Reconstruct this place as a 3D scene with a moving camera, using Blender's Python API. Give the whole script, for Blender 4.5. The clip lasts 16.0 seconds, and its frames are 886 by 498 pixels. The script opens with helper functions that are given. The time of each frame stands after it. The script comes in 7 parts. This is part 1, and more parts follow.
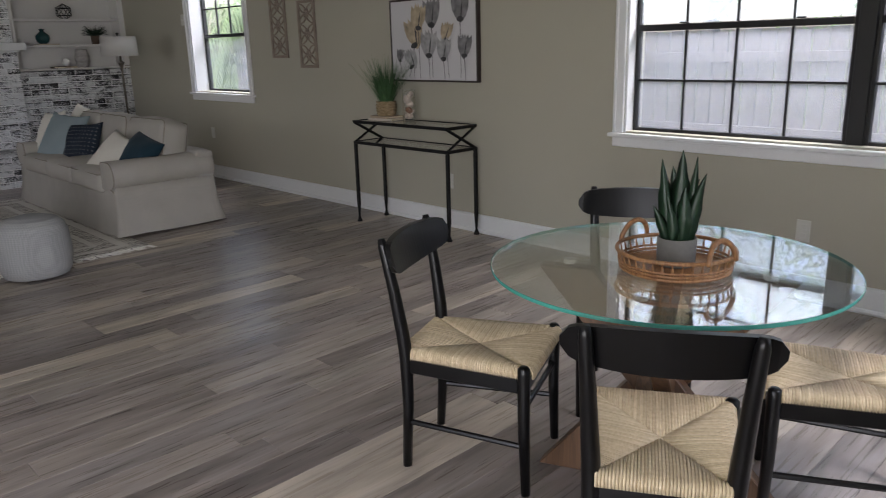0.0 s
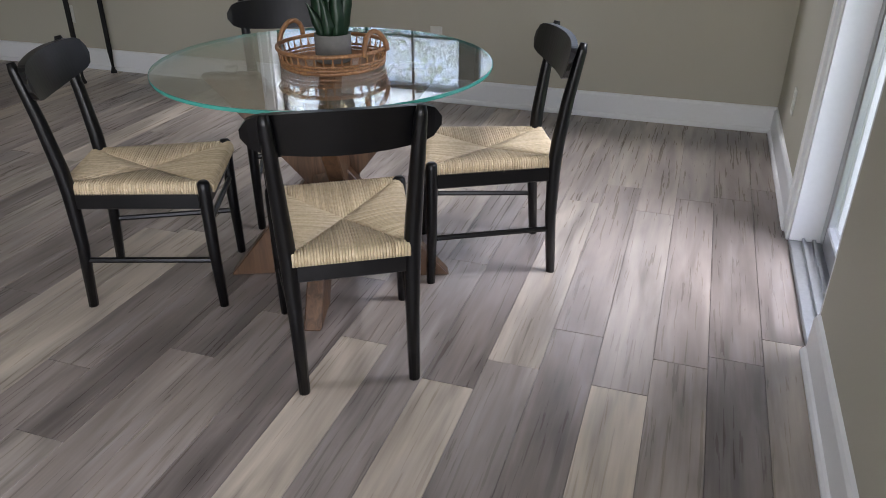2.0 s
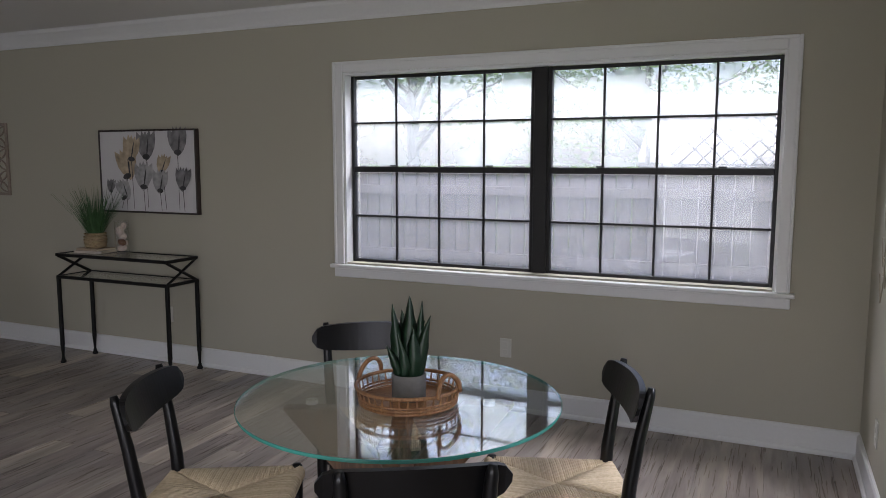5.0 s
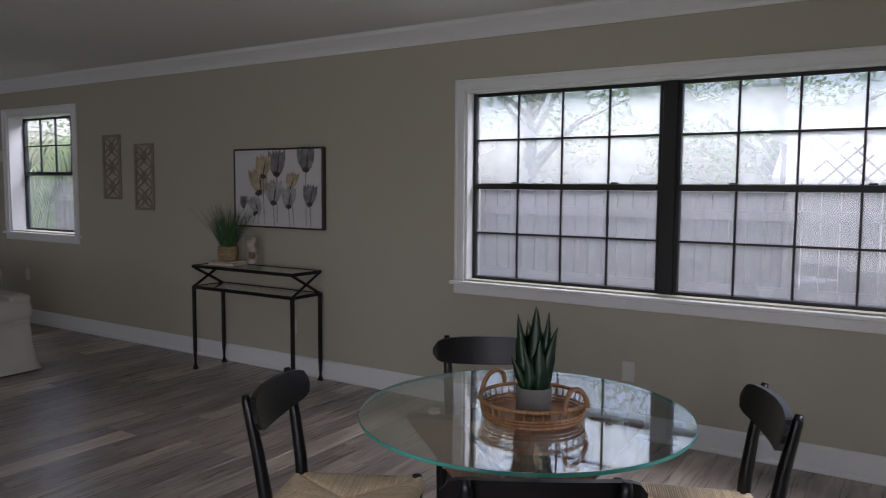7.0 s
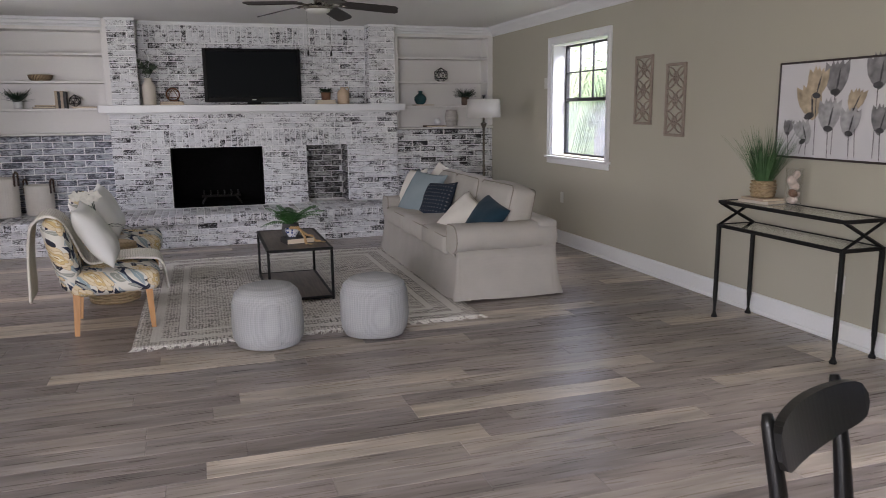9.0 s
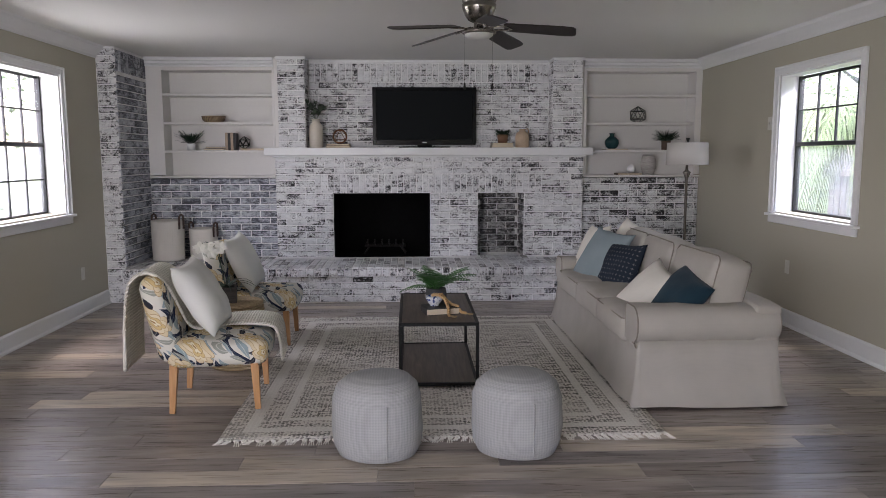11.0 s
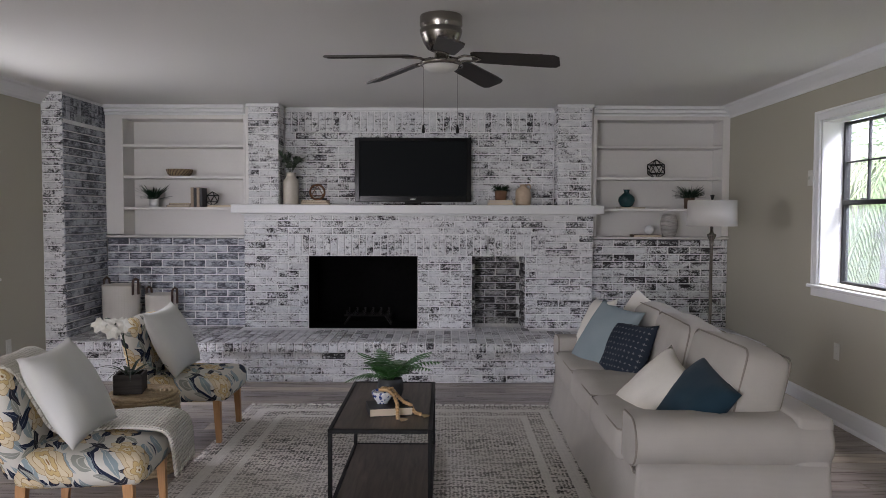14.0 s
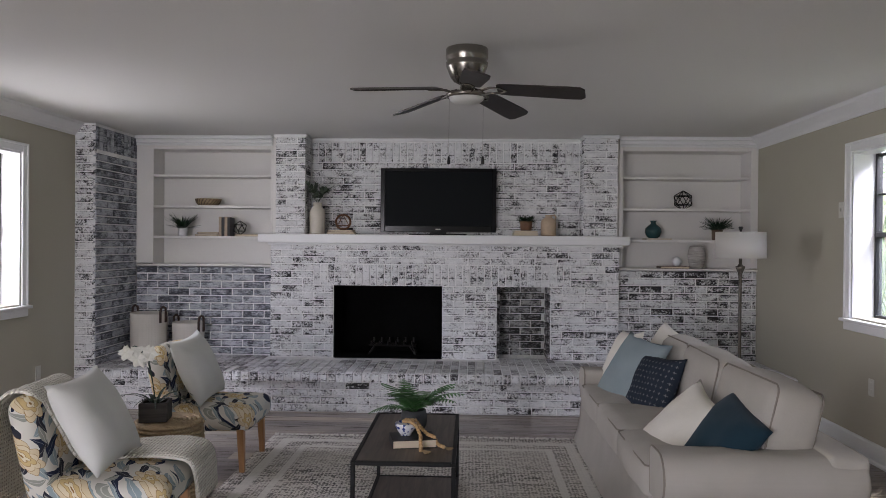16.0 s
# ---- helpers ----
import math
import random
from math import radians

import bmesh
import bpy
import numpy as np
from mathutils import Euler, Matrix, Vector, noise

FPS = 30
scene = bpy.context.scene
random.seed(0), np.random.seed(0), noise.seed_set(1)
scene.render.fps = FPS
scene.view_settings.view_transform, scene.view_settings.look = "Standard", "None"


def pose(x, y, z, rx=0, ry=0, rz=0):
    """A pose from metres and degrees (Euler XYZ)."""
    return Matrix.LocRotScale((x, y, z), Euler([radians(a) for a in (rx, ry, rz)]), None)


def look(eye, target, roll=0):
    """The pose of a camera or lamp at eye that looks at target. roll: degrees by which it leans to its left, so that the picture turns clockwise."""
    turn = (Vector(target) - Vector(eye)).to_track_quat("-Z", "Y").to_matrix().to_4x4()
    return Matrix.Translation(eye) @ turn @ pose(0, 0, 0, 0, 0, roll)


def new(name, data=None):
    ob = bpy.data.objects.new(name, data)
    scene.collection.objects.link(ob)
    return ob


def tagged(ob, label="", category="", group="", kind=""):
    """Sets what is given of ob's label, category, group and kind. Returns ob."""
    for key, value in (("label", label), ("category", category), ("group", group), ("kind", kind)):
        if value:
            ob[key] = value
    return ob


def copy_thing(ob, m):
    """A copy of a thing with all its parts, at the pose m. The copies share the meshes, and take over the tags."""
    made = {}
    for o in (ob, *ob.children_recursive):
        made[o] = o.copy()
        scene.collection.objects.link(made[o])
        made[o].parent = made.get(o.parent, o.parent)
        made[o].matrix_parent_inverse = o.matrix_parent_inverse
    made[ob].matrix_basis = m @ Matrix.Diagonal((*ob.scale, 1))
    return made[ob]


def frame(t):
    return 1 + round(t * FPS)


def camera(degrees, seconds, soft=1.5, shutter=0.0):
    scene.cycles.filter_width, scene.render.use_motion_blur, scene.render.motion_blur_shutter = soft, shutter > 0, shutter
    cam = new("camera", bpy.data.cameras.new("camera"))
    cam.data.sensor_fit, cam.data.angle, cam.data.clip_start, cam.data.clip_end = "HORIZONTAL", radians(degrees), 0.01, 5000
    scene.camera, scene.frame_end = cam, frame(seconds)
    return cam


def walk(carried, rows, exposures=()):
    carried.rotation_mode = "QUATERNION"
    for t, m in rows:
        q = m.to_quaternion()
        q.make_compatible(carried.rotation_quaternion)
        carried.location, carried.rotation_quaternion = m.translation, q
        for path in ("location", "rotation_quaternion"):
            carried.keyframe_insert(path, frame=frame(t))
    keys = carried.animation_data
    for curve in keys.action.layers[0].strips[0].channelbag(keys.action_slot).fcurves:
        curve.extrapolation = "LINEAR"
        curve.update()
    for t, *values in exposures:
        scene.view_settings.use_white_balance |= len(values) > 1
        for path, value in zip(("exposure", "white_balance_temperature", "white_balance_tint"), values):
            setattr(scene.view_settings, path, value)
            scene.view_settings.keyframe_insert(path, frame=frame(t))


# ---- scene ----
cam = camera(61.5, 16.0, 0.6, 0.12)
PATH = [
    (0, (-0.412, 0.161, 1.374), (0.928, 1.548, 0.846), -1.6),
    (0.5, (-0.487, 0.198, 1.342), (1.063, 1.279, 0.688), -0.9),
    (1, (-0.509, 0.163, 1.31), (1.114, 1.015, 0.51), -1.0),
    (1.5, (-0.539, 0.154, 1.293), (1.106, 0.842, 0.385), -0.7),
    (2, (-0.544, 0.138, 1.29), (1.134, 0.704, 0.361), -0.1),
    (2.5, (-0.552, 0.143, 1.308), (1.159, 0.734, 0.458), -0.6),
    (3, (-0.561, 0.16, 1.348), (1.186, 0.834, 0.644), -0.8),
    (3.5, (-0.575, 0.16, 1.381), (1.204, 0.916, 0.867), -0.3),
    (3.7, (-0.572, 0.163, 1.4), (1.212, 0.94, 0.938), -0.1),
    (6, (-0.551, 0.138, 1.515), (1.263, 0.97, 1.388), -0.0),
    (6.6, (-0.567, 0.165, 1.51), (1.209, 1.081, 1.419), 0.3),
    (7, (-0.544, 0.203, 1.437), (1.135, 1.276, 1.269), 0.4),
    (7.5, (-0.441, 0.231, 1.456), (0.957, 1.632, 1.171), -0.2),
    (8, (-0.339, 0.296, 1.462), (0.743, 1.944, 1.123), -0.6),
    (8.5, (-0.235, 0.468, 1.429), (0.614, 2.244, 1.076), -0.3),
    (9, (-0.089, 0.711, 1.433), (0.513, 2.583, 1.068), -0.6),
    (9.5, (0.09, 0.949, 1.448), (0.463, 2.884, 1.107), -0.7),
    (9.7, (0.122, 1.066, 1.452), (0.426, 3.015, 1.122), -0.5),
    (11.8, (0.583, 2.237, 1.428), (0.65, 4.228, 1.243), -0.2),
    (12, (0.613, 2.331, 1.436), (0.698, 4.322, 1.268), -0.1),
    (12.5, (0.723, 2.562, 1.448), (0.835, 4.555, 1.32), 0.4),
    (13, (0.844, 2.703, 1.455), (0.908, 4.699, 1.344), 0.7),
    (13.5, (0.891, 2.793, 1.44), (0.914, 4.79, 1.345), 0.5),
    (14, (0.89, 2.816, 1.443), (0.881, 4.814, 1.349), 0.2),
    (14.5, (0.89, 2.821, 1.442), (0.859, 4.819, 1.354), 0.2),
    (15, (0.893, 2.819, 1.444), (0.833, 4.818, 1.389), 0.3),
    (15.5, (0.893, 2.814, 1.45), (0.818, 4.813, 1.426), 0.4),
    (16, (0.892, 2.821, 1.449), (0.815, 4.82, 1.434), 0.5),
]
EXPOSURES = [(0.0, 2.52, 6600, 20), (1.5, 2.5, 6450, 19), (3.5, 2.36, 6550, 21), (6.0, 1.82, 6400, 24), (7.0, 1.72, 6400, 25), (8.0, 2.72, 6450, 25), (9.0, 3.25, 6650, 25), (10.5, 3.25, 6600, 25), (12.0, 3.2, 6550, 25), (16.0, 3.15, 6550, 25)]
walk(cam, [(t, look(eye, target, roll)) for t, eye, target, roll in PATH], EXPOSURES)

# ---- light ----
world = bpy.data.worlds.new("world")
scene.world = world
world.use_nodes = True
wn = world.node_tree
sky = wn.nodes.new("ShaderNodeTexSky")
sky.sky_type = "NISHITA"
sky.sun_disc = False
sky.sun_elevation = radians(62)
sky.sun_rotation = radians(311)
sky.air_density, sky.dust_density, sky.ozone_density = 1.0, 3.0, 1.0
wn.links.new(sky.outputs[0], wn.nodes["Background"].inputs[0])
wn.nodes["Background"].inputs[1].default_value = 0.11

sun = new("sun", bpy.data.lights.new("sun", "SUN"))
sun.data.energy, sun.data.angle, sun.data.color = 0.6, radians(14), (1.0, 0.96, 0.9)
sun.matrix_world = look((0, 0, 0), (0.35, -0.3, -0.9))


def area_lamp(name, at, to, w, h, watts, color=(0.93, 0.97, 1.0)):
    lamp = new(name, bpy.data.lights.new(name, "AREA"))
    lamp.data.shape, lamp.data.size, lamp.data.size_y = "RECTANGLE", w, h
    lamp.data.energy, lamp.data.color = watts, color
    lamp.matrix_world = look(at, to)
    return lamp


# fill lamps in two unseen openings behind the walk, added to brighten the room
area_lamp("west_fill_light", (-2.74, 1.0, 1.1), (0, 1.4, -1.0), 1.3, 1.9, 6.5)
area_lamp("south_fill_light", (-1.62, -0.46, 1.1), (-1.62, 3, -0.4), 1.45, 1.9, 17)
# area lamp outside, above the glazed door, added for its daylight
area_lamp("glazed_door_light", (1.88, -1.5, 3.0), (1.85, 0.5, 0.0), 1.5, 1.0, 46)
# area lamps outside each window, standing in for the bright sky
area_lamp("dining_window_sky", (4.55, 1.4, 3.0), (2.2, 1.4, 0.3), 2.6, 0.8, 32)
area_lamp("side_window_sky", (4.35, 7.65, 2.85), (2.4, 7.6, 0.5), 1.2, 0.7, 17)
area_lamp("west_window_sky", (-3.05, 7.84, 1.62), (1.5, 8.9, 0.7), 1.15, 1.05, 4.2)

# ---- tools ----
CEIL = 2.48
XR, XL, YS, YN = 3.6, -2.58, -0.31, 10.0


def empty(name, label="", category="", m=None, group="", kind=""):
    ob = new(name)
    ob.empty_display_size = 0.1
    if m is not None:
        ob.matrix_world = m
    return tagged(ob, label, category, group, kind)


def mesh_of(name, bm, material, smooth=False):
    me = bpy.data.meshes.new(name)
    bmesh.ops.recalc_face_normals(bm, faces=bm.faces[:])
    if smooth:
        for f in bm.faces:
            f.smooth = True
    bm.to_mesh(me)
    bm.free()
    me.materials.append(material)
    return me


def part(name, bm, material, parent, label="", smooth=False, m=None):
    ob = new(name, bm if isinstance(bm, bpy.types.Mesh) else mesh_of(name, bm, material, smooth))
    ob.parent = parent
    if m is not None:
        ob.matrix_local = m
    return tagged(ob, label)


def single(name, bm, material, label, category, smooth=False, m=None, group="", kind=""):
    ob = new(name, mesh_of(name, bm, material, smooth))
    if m is not None:
        ob.matrix_world = m
    return tagged(ob, label, category, group, kind)


def add_box(bm, x0, x1, y0, y1, z0, z1, bevel=0.0, seg=1, m=None):
    c = Matrix.Translation(((x0 + x1) / 2, (y0 + y1) / 2, (z0 + z1) / 2)) @ Matrix.Diagonal((abs(x1 - x0), abs(y1 - y0), abs(z1 - z0), 1))
    made = bmesh.ops.create_cube(bm, size=1.0, matrix=c)["verts"]
    if bevel > 0:
        edges = list({e for v in made for e in v.link_edges})
        res = bmesh.ops.bevel(bm, geom=edges, offset=bevel, segments=seg, profile=0.5, affect="EDGES")
        made = list({v for f in res["faces"] for v in f.verts} | {v for v in made if v.is_valid})
    if m is not None:
        bmesh.ops.transform(bm, matrix=m, verts=made)
    return made


def boxed(*args, **kw):
    bm = bmesh.new()
    add_box(bm, *args, **kw)
    return bm


def add_lathe(bm, profile, seg=24, m=None):
    rings = []
    for r, z in profile:
        if r < 1e-5:
            rings.append([bm.verts.new((0, 0, z))])
        else:
            rings.append([bm.verts.new((r * math.cos(2 * math.pi * k / seg), r * math.sin(2 * math.pi * k / seg), z)) for k in range(seg)])
    for a, b in zip(rings, rings[1:]):
        for k in range(seg):
            n = (k + 1) % seg
            if len(a) == 1 and len(b) > 1:
                bm.faces.new((a[0], b[k], b[n]))
            elif len(b) == 1 and len(a) > 1:
                bm.faces.new((a[k], a[n], b[0]))
            elif len(a) > 1:
                bm.faces.new((a[k], a[n], b[n], b[k]))
    if m is not None:
        bmesh.ops.transform(bm, matrix=m, verts=[v for r in rings for v in r])


def lathed(profile, seg=24, m=None):
    bm = bmesh.new()
    add_lathe(bm, profile, seg, m)
    return bm


def add_tube(bm, pts, radius, seg=8, cap=True, flat=1.0):
    pts = [Vector(p) for p in pts]
    rad = radius if isinstance(radius, (list, tuple)) else [radius] * len(pts)
    rings, prev = [], None
    for i, p in enumerate(pts):
        d = (pts[min(i + 1, len(pts) - 1)] - pts[max(i - 1, 0)]).normalized()
        if prev is None:
            prev = d.orthogonal().normalized() if abs(d.z) > 0.9 else d.cross(Vector((0, 0, 1))).normalized()
        u = (prev - d * prev.dot(d)).normalized()
        w = d.cross(u)
        prev = u
        rings.append([bm.verts.new(p + rad[i] * (math.cos(2 * math.pi * k / seg) * u + flat * math.sin(2 * math.pi * k / seg) * w)) for k in range(seg)])
    for a, b in zip(rings, rings[1:]):
        for k in range(seg):
            bm.faces.new((a[k], a[(k + 1) % seg], b[(k + 1) % seg], b[k]))
    if cap:
        bm.faces.new(rings[0][::-1])
        bm.faces.new(rings[-1])


def tubed(pts, radius, seg=8, **kw):
    bm = bmesh.new()
    add_tube(bm, pts, radius, seg, **kw)
    return bm


def add_prism(bm, outline, y0, y1, m=None):
    """A slab whose outline is given in x and z, from y0 to y1."""
    a = [bm.verts.new((x, y0, z)) for x, z in outline]
    b = [bm.verts.new((x, y1, z)) for x, z in outline]
    bm.faces.new(a)
    bm.faces.new(b[::-1])
    for k in range(len(a)):
        n = (k + 1) % len(a)
        bm.faces.new((a[k], b[k], b[n], a[n]))
    if m is not None:
        bmesh.ops.transform(bm, matrix=m, verts=a + b)


def add_blade(bm, base, direction, length, width, bend, thick=0.0, n=6, side=None, tip=0.0):
    """A leaf: a tapered strip that leaves base along direction and bends over by bend."""
    p, d = Vector(base), Vector(direction).normalized()
    side = Vector(side).normalized() if side is not None else (d.cross(Vector((0, 0, 1))).normalized() if abs(d.z) < 0.99 else Vector((1, 0, 0)))
    rows = []
    for k in range(n + 1):
        s = k / n
        w = width * (0.55 + 0.45 * math.sin(math.pi * min(1, s * 1.4 + 0.2))) * (1 - s**3) + tip
        normal = d.cross(side)
        rows.append([bm.verts.new(p - side * w / 2), bm.verts.new(p + normal * thick - side * 0), bm.verts.new(p + side * w / 2)])
        d = (d + Vector((0, 0, -1)) * bend / n).normalized()
        p = p + d * length / n
    for a, b in zip(rows, rows[1:]):
        bm.faces.new((a[0], a[1], b[1], b[0]))
        bm.faces.new((a[1], a[2], b[2], b[1]))


def cushion(w, h, t, n=14, pinch=0.06, sag=0.0, seed=0, piping=False):
    """A stuffed pillow in the x-z plane, centred, its thickness along y."""
    bm = bmesh.new()
    def pt(i, j, s):
        u, v = 2 * i / n - 1, 2 * j / n - 1
        k = max(0.0, (1 - abs(u) ** 2.6)) * max(0.0, (1 - abs(v) ** 2.6))
        d = s * t / 2 * k**0.55
        pu = 1 - pinch * (1 - v * v) * abs(u) ** 3
        pv = 1 - pinch * (1 - u * u) * abs(v) ** 3
        wob = 0.012 * noise.noise(Vector((u * 2 + seed * 7.3, v * 2, s * 3.1)))
        z = v * h / 2 * pv - sag * (1 - u * u) * max(0, v) * h
        return Vector((u * w / 2 * pu, d + s * wob * k, z))
    grid = {}
    for s in (1, -1):
        for i in range(n + 1):
            for j in range(n + 1):
                edge = i in (0, n) or j in (0, n)
                key = (i, j, 0 if edge else s)
                if key not in grid:
                    grid[key] = bm.verts.new(pt(i, j, s))
        for i in range(n):
            for j in range(n):
                q = [grid[(a, b, 0 if (a in (0, n) or b in (0, n)) else s)] for a, b in ((i, j), (i + 1, j), (i + 1, j + 1), (i, j + 1))]
                if len(set(q)) > 2:
                    try:
                        bm.faces.new(q)
                    except ValueError:
                        pass
    return bm


def soft_box(w, d, h, r, n=10, puff=0.02, seed=0):
    """A padded block from z 0 to h, rounded by r, its faces bulging by puff."""
    bm = bmesh.new()
    bmesh.ops.create_cube(bm, size=2.0)
    bmesh.ops.subdivide_edges(bm, edges=bm.edges[:], cuts=n, use_grid_fill=True)
    half = Vector((w / 2, d / 2, h / 2))
    for v in bm.verts:
        q = Vector((v.co.x * half.x, v.co.y * half.y, v.co.z * half.z))
        inner = Vector([max(-half[k] + r, min(half[k] - r, q[k])) for k in range(3)])
        off = q - inner
        p = inner + (off.normalized() * r if off.length > 1e-9 else off)
        un = Vector([p[k] / half[k] for k in range(3)])
        for k in range(3):
            a, b = [x for x in range(3) if x != k]
            bulge = puff * (1 - un[a] ** 2) * (1 - un[b] ** 2)
            p[k] += bulge * (1 if un[k] > 0 else -1) * abs(un[k]) ** 3
        p += Vector((0, 0, 0.35 * puff * noise.noise(p * 5 + Vector((seed * 3.7, 0, 0)))))
        v.co = p + Vector((0, 0, h / 2))
    return bm


# ---- materials ----
def mat(name, color, rough=0.5, metal=0.0, bump=0.0, scale=40.0, vary=0.12, stretch=(1, 1, 1), spec=0.5, detail=3.0, coarse=2.5, extra=None):
    """A surface with grain at one scale and blotches at another."""
    m = bpy.data.materials.new(name)
    m.use_nodes = True
    nt = m.node_tree
    b = nt.nodes["Principled BSDF"]
    b.inputs["Roughness"].default_value = rough
    b.inputs["Metallic"].default_value = metal
    b.inputs["Specular IOR Level"].default_value = spec
    tc = nt.nodes.new("ShaderNodeTexCoord")
    mp = nt.nodes.new("ShaderNodeMapping")
    mp.inputs["Scale"].default_value = stretch
    nt.links.new(tc.outputs["Object"], mp.inputs[0])
    fine = nt.nodes.new("ShaderNodeTexNoise")
    fine.inputs["Scale"].default_value, fine.inputs["Detail"].default_value = scale, detail
    big = nt.nodes.new("ShaderNodeTexNoise")
    big.inputs["Scale"].default_value = coarse
    for t in (fine, big):
        nt.links.new(mp.outputs[0], t.inputs["Vector"])
    add = nt.nodes.new("ShaderNodeMath")
    add.operation = "ADD"
    nt.links.new(fine.outputs[0], add.inputs[0])
    nt.links.new(big.outputs[0], add.inputs[1])
    ramp = nt.nodes.new("ShaderNodeMapRange")
    ramp.inputs[1].default_value, ramp.inputs[2].default_value = 0.6, 1.4
    ramp.inputs[3].default_value, ramp.inputs[4].default_value = 1 - vary, 1 + vary
    nt.links.new(add.outputs[0], ramp.inputs[0])
    mul = nt.nodes.new("ShaderNodeVectorMath")
    mul.operation = "SCALE"
    mul.inputs[0].default_value = color
    nt.links.new(ramp.outputs[0], mul.inputs["Scale"])
    nt.links.new(mul.outputs[0], b.inputs["Base Color"])
    if bump:
        bp = nt.nodes.new("ShaderNodeBump")
        bp.inputs["Strength"].default_value = bump
        bp.inputs["Distance"].default_value = 0.004
        nt.links.new(fine.outputs[0], bp.inputs["Height"])
        nt.links.new(bp.outputs[0], b.inputs["Normal"])
    return m


def nodes_of(m):
    return m.node_tree, m.node_tree.nodes["Principled BSDF"]


def node(nt, kind, **inputs):
    n = nt.nodes.new("ShaderNode" + kind)
    for k, v in inputs.items():
        n.inputs[k.replace("_", " ")].default_value = v
    return n


def math_node(nt, op, a, b=0.0, c=0.0):
    n = nt.nodes.new("ShaderNodeMath")
    n.operation = op
    for k, v in enumerate((a, b, c)):
        if isinstance(v, (int, float)):
            n.inputs[k].default_value = v
        else:
            nt.links.new(v, n.inputs[k])
    return n.outputs[0]


def mix_color(nt, fac, a, b):
    n = nt.nodes.new("ShaderNodeMix")
    n.data_type = "RGBA"
    for sock, v in ((n.inputs[0], fac), (n.inputs[6], a), (n.inputs[7], b)):
        if isinstance(v, (int, float)):
            sock.default_value = v
        elif isinstance(v, tuple):
            sock.default_value = (*v, 1)
        else:
            nt.links.new(v, sock)
    return n.outputs[2]


def ramp_of(nt, fac, stops):
    n = nt.nodes.new("ShaderNodeValToRGB")
    e = n.color_ramp.elements
    while len(e) < len(stops):
        e.new(0.5)
    for el, (p, c) in zip(e, stops):
        el.position, el.color = p, (*c, 1)
    nt.links.new(fac, n.inputs[0])
    return n.outputs[0]


def plank_material(name, island):
    """Grey-brown oak vinyl: each board its own tone, grain along x."""
    m = bpy.data.materials.new(name)
    m.use_nodes = True
    nt, b = nodes_of(m)
    if island:
        rnd = nt.nodes.new("ShaderNodeNewGeometry").outputs["Random Per Island"]
    else:
        rnd = nt.nodes.new("ShaderNodeObjectInfo").outputs["Random"]
    geo = nt.nodes.new("ShaderNodeNewGeometry").outputs["Position"]
    shift = nt.nodes.new("ShaderNodeCombineXYZ")
    nt.links.new(math_node(nt, "MULTIPLY", rnd, 37.0), shift.inputs[0])
    nt.links.new(math_node(nt, "MULTIPLY", rnd, 91.0), shift.inputs[2])
    pos = nt.nodes.new("ShaderNodeVectorMath")
    nt.links.new(geo, pos.inputs[0])
    nt.links.new(shift.outputs[0], pos.inputs[1])
    def grain(sx, sy, scale, det, dist=0.0):
        mp = nt.nodes.new("ShaderNodeMapping")
        mp.inputs["Scale"].default_value = (sx, sy, 1)
        nt.links.new(pos.outputs[0], mp.inputs[0])
        t = node(nt, "TexNoise", Scale=scale, Detail=det, Distortion=dist)
        nt.links.new(mp.outputs[0], t.inputs["Vector"])
        return t.outputs[0]
    tone = ramp_of(nt, rnd, [(0.0, (0.165, 0.138, 0.124)), (0.25, (0.235, 0.198, 0.176)), (0.5, (0.295, 0.25, 0.217)), (0.68, (0.215, 0.188, 0.176)), (0.86, (0.375, 0.322, 0.266)), (1.0, (0.50, 0.43, 0.345))])
    broad = grain(1.1, 7.0, 1.6, 3.0, 0.6)
    fine = grain(1.2, 30.0, 3.0, 5.0, 0.4)
    streak = grain(0.9, 8.0, 2.4, 3.0, 1.0)
    f = nt.nodes.new("ShaderNodeMapRange")
    for k, v in ((1, 0.33), (2, 0.67), (3, 0.50), (4, 1.48)):
        f.inputs[k].default_value = v
    nt.links.new(math_node(nt, "ADD", math_node(nt, "MULTIPLY", broad, 0.58), math_node(nt, "ADD", math_node(nt, "MULTIPLY", fine, 0.14), math_node(nt, "MULTIPLY", streak, 0.28))), f.inputs[0])
    sc = nt.nodes.new("ShaderNodeVectorMath")
    sc.operation = "SCALE"
    nt.links.new(tone, sc.inputs[0])
    nt.links.new(f.outputs[0], sc.inputs["Scale"])
    # dark knots and a pale grey limewash
    knot_map = nt.nodes.new("ShaderNodeMapping")
    knot_map.inputs["Scale"].default_value = (1.1, 7.0, 1)
    nt.links.new(pos.outputs[0], knot_map.inputs[0])
    vor = node(nt, "TexVoronoi", Scale=1.1)
    nt.links.new(knot_map.outputs[0], vor.inputs["Vector"])
    kn = nt.nodes.new("ShaderNodeMapRange")
    for k, v in ((1, 0.02), (2, 0.13), (3, 0.3), (4, 0.0)):
        kn.inputs[k].default_value = v
    nt.links.new(vor.outputs["Distance"], kn.inputs[0])
    c1 = mix_color(nt, kn.outputs[0], sc.outputs[0], (0.06, 0.048, 0.04))
    lime = nt.nodes.new("ShaderNodeMapRange")
    for k, v in ((1, 0.52), (2, 0.75), (3, 0.0), (4, 0.22)):
        lime.inputs[k].default_value = v
    nt.links.new(streak, lime.inputs[0])
    c2 = mix_color(nt, lime.outputs[0], c1, (0.34, 0.325, 0.325))
    nt.links.new(c2, b.inputs["Base Color"])
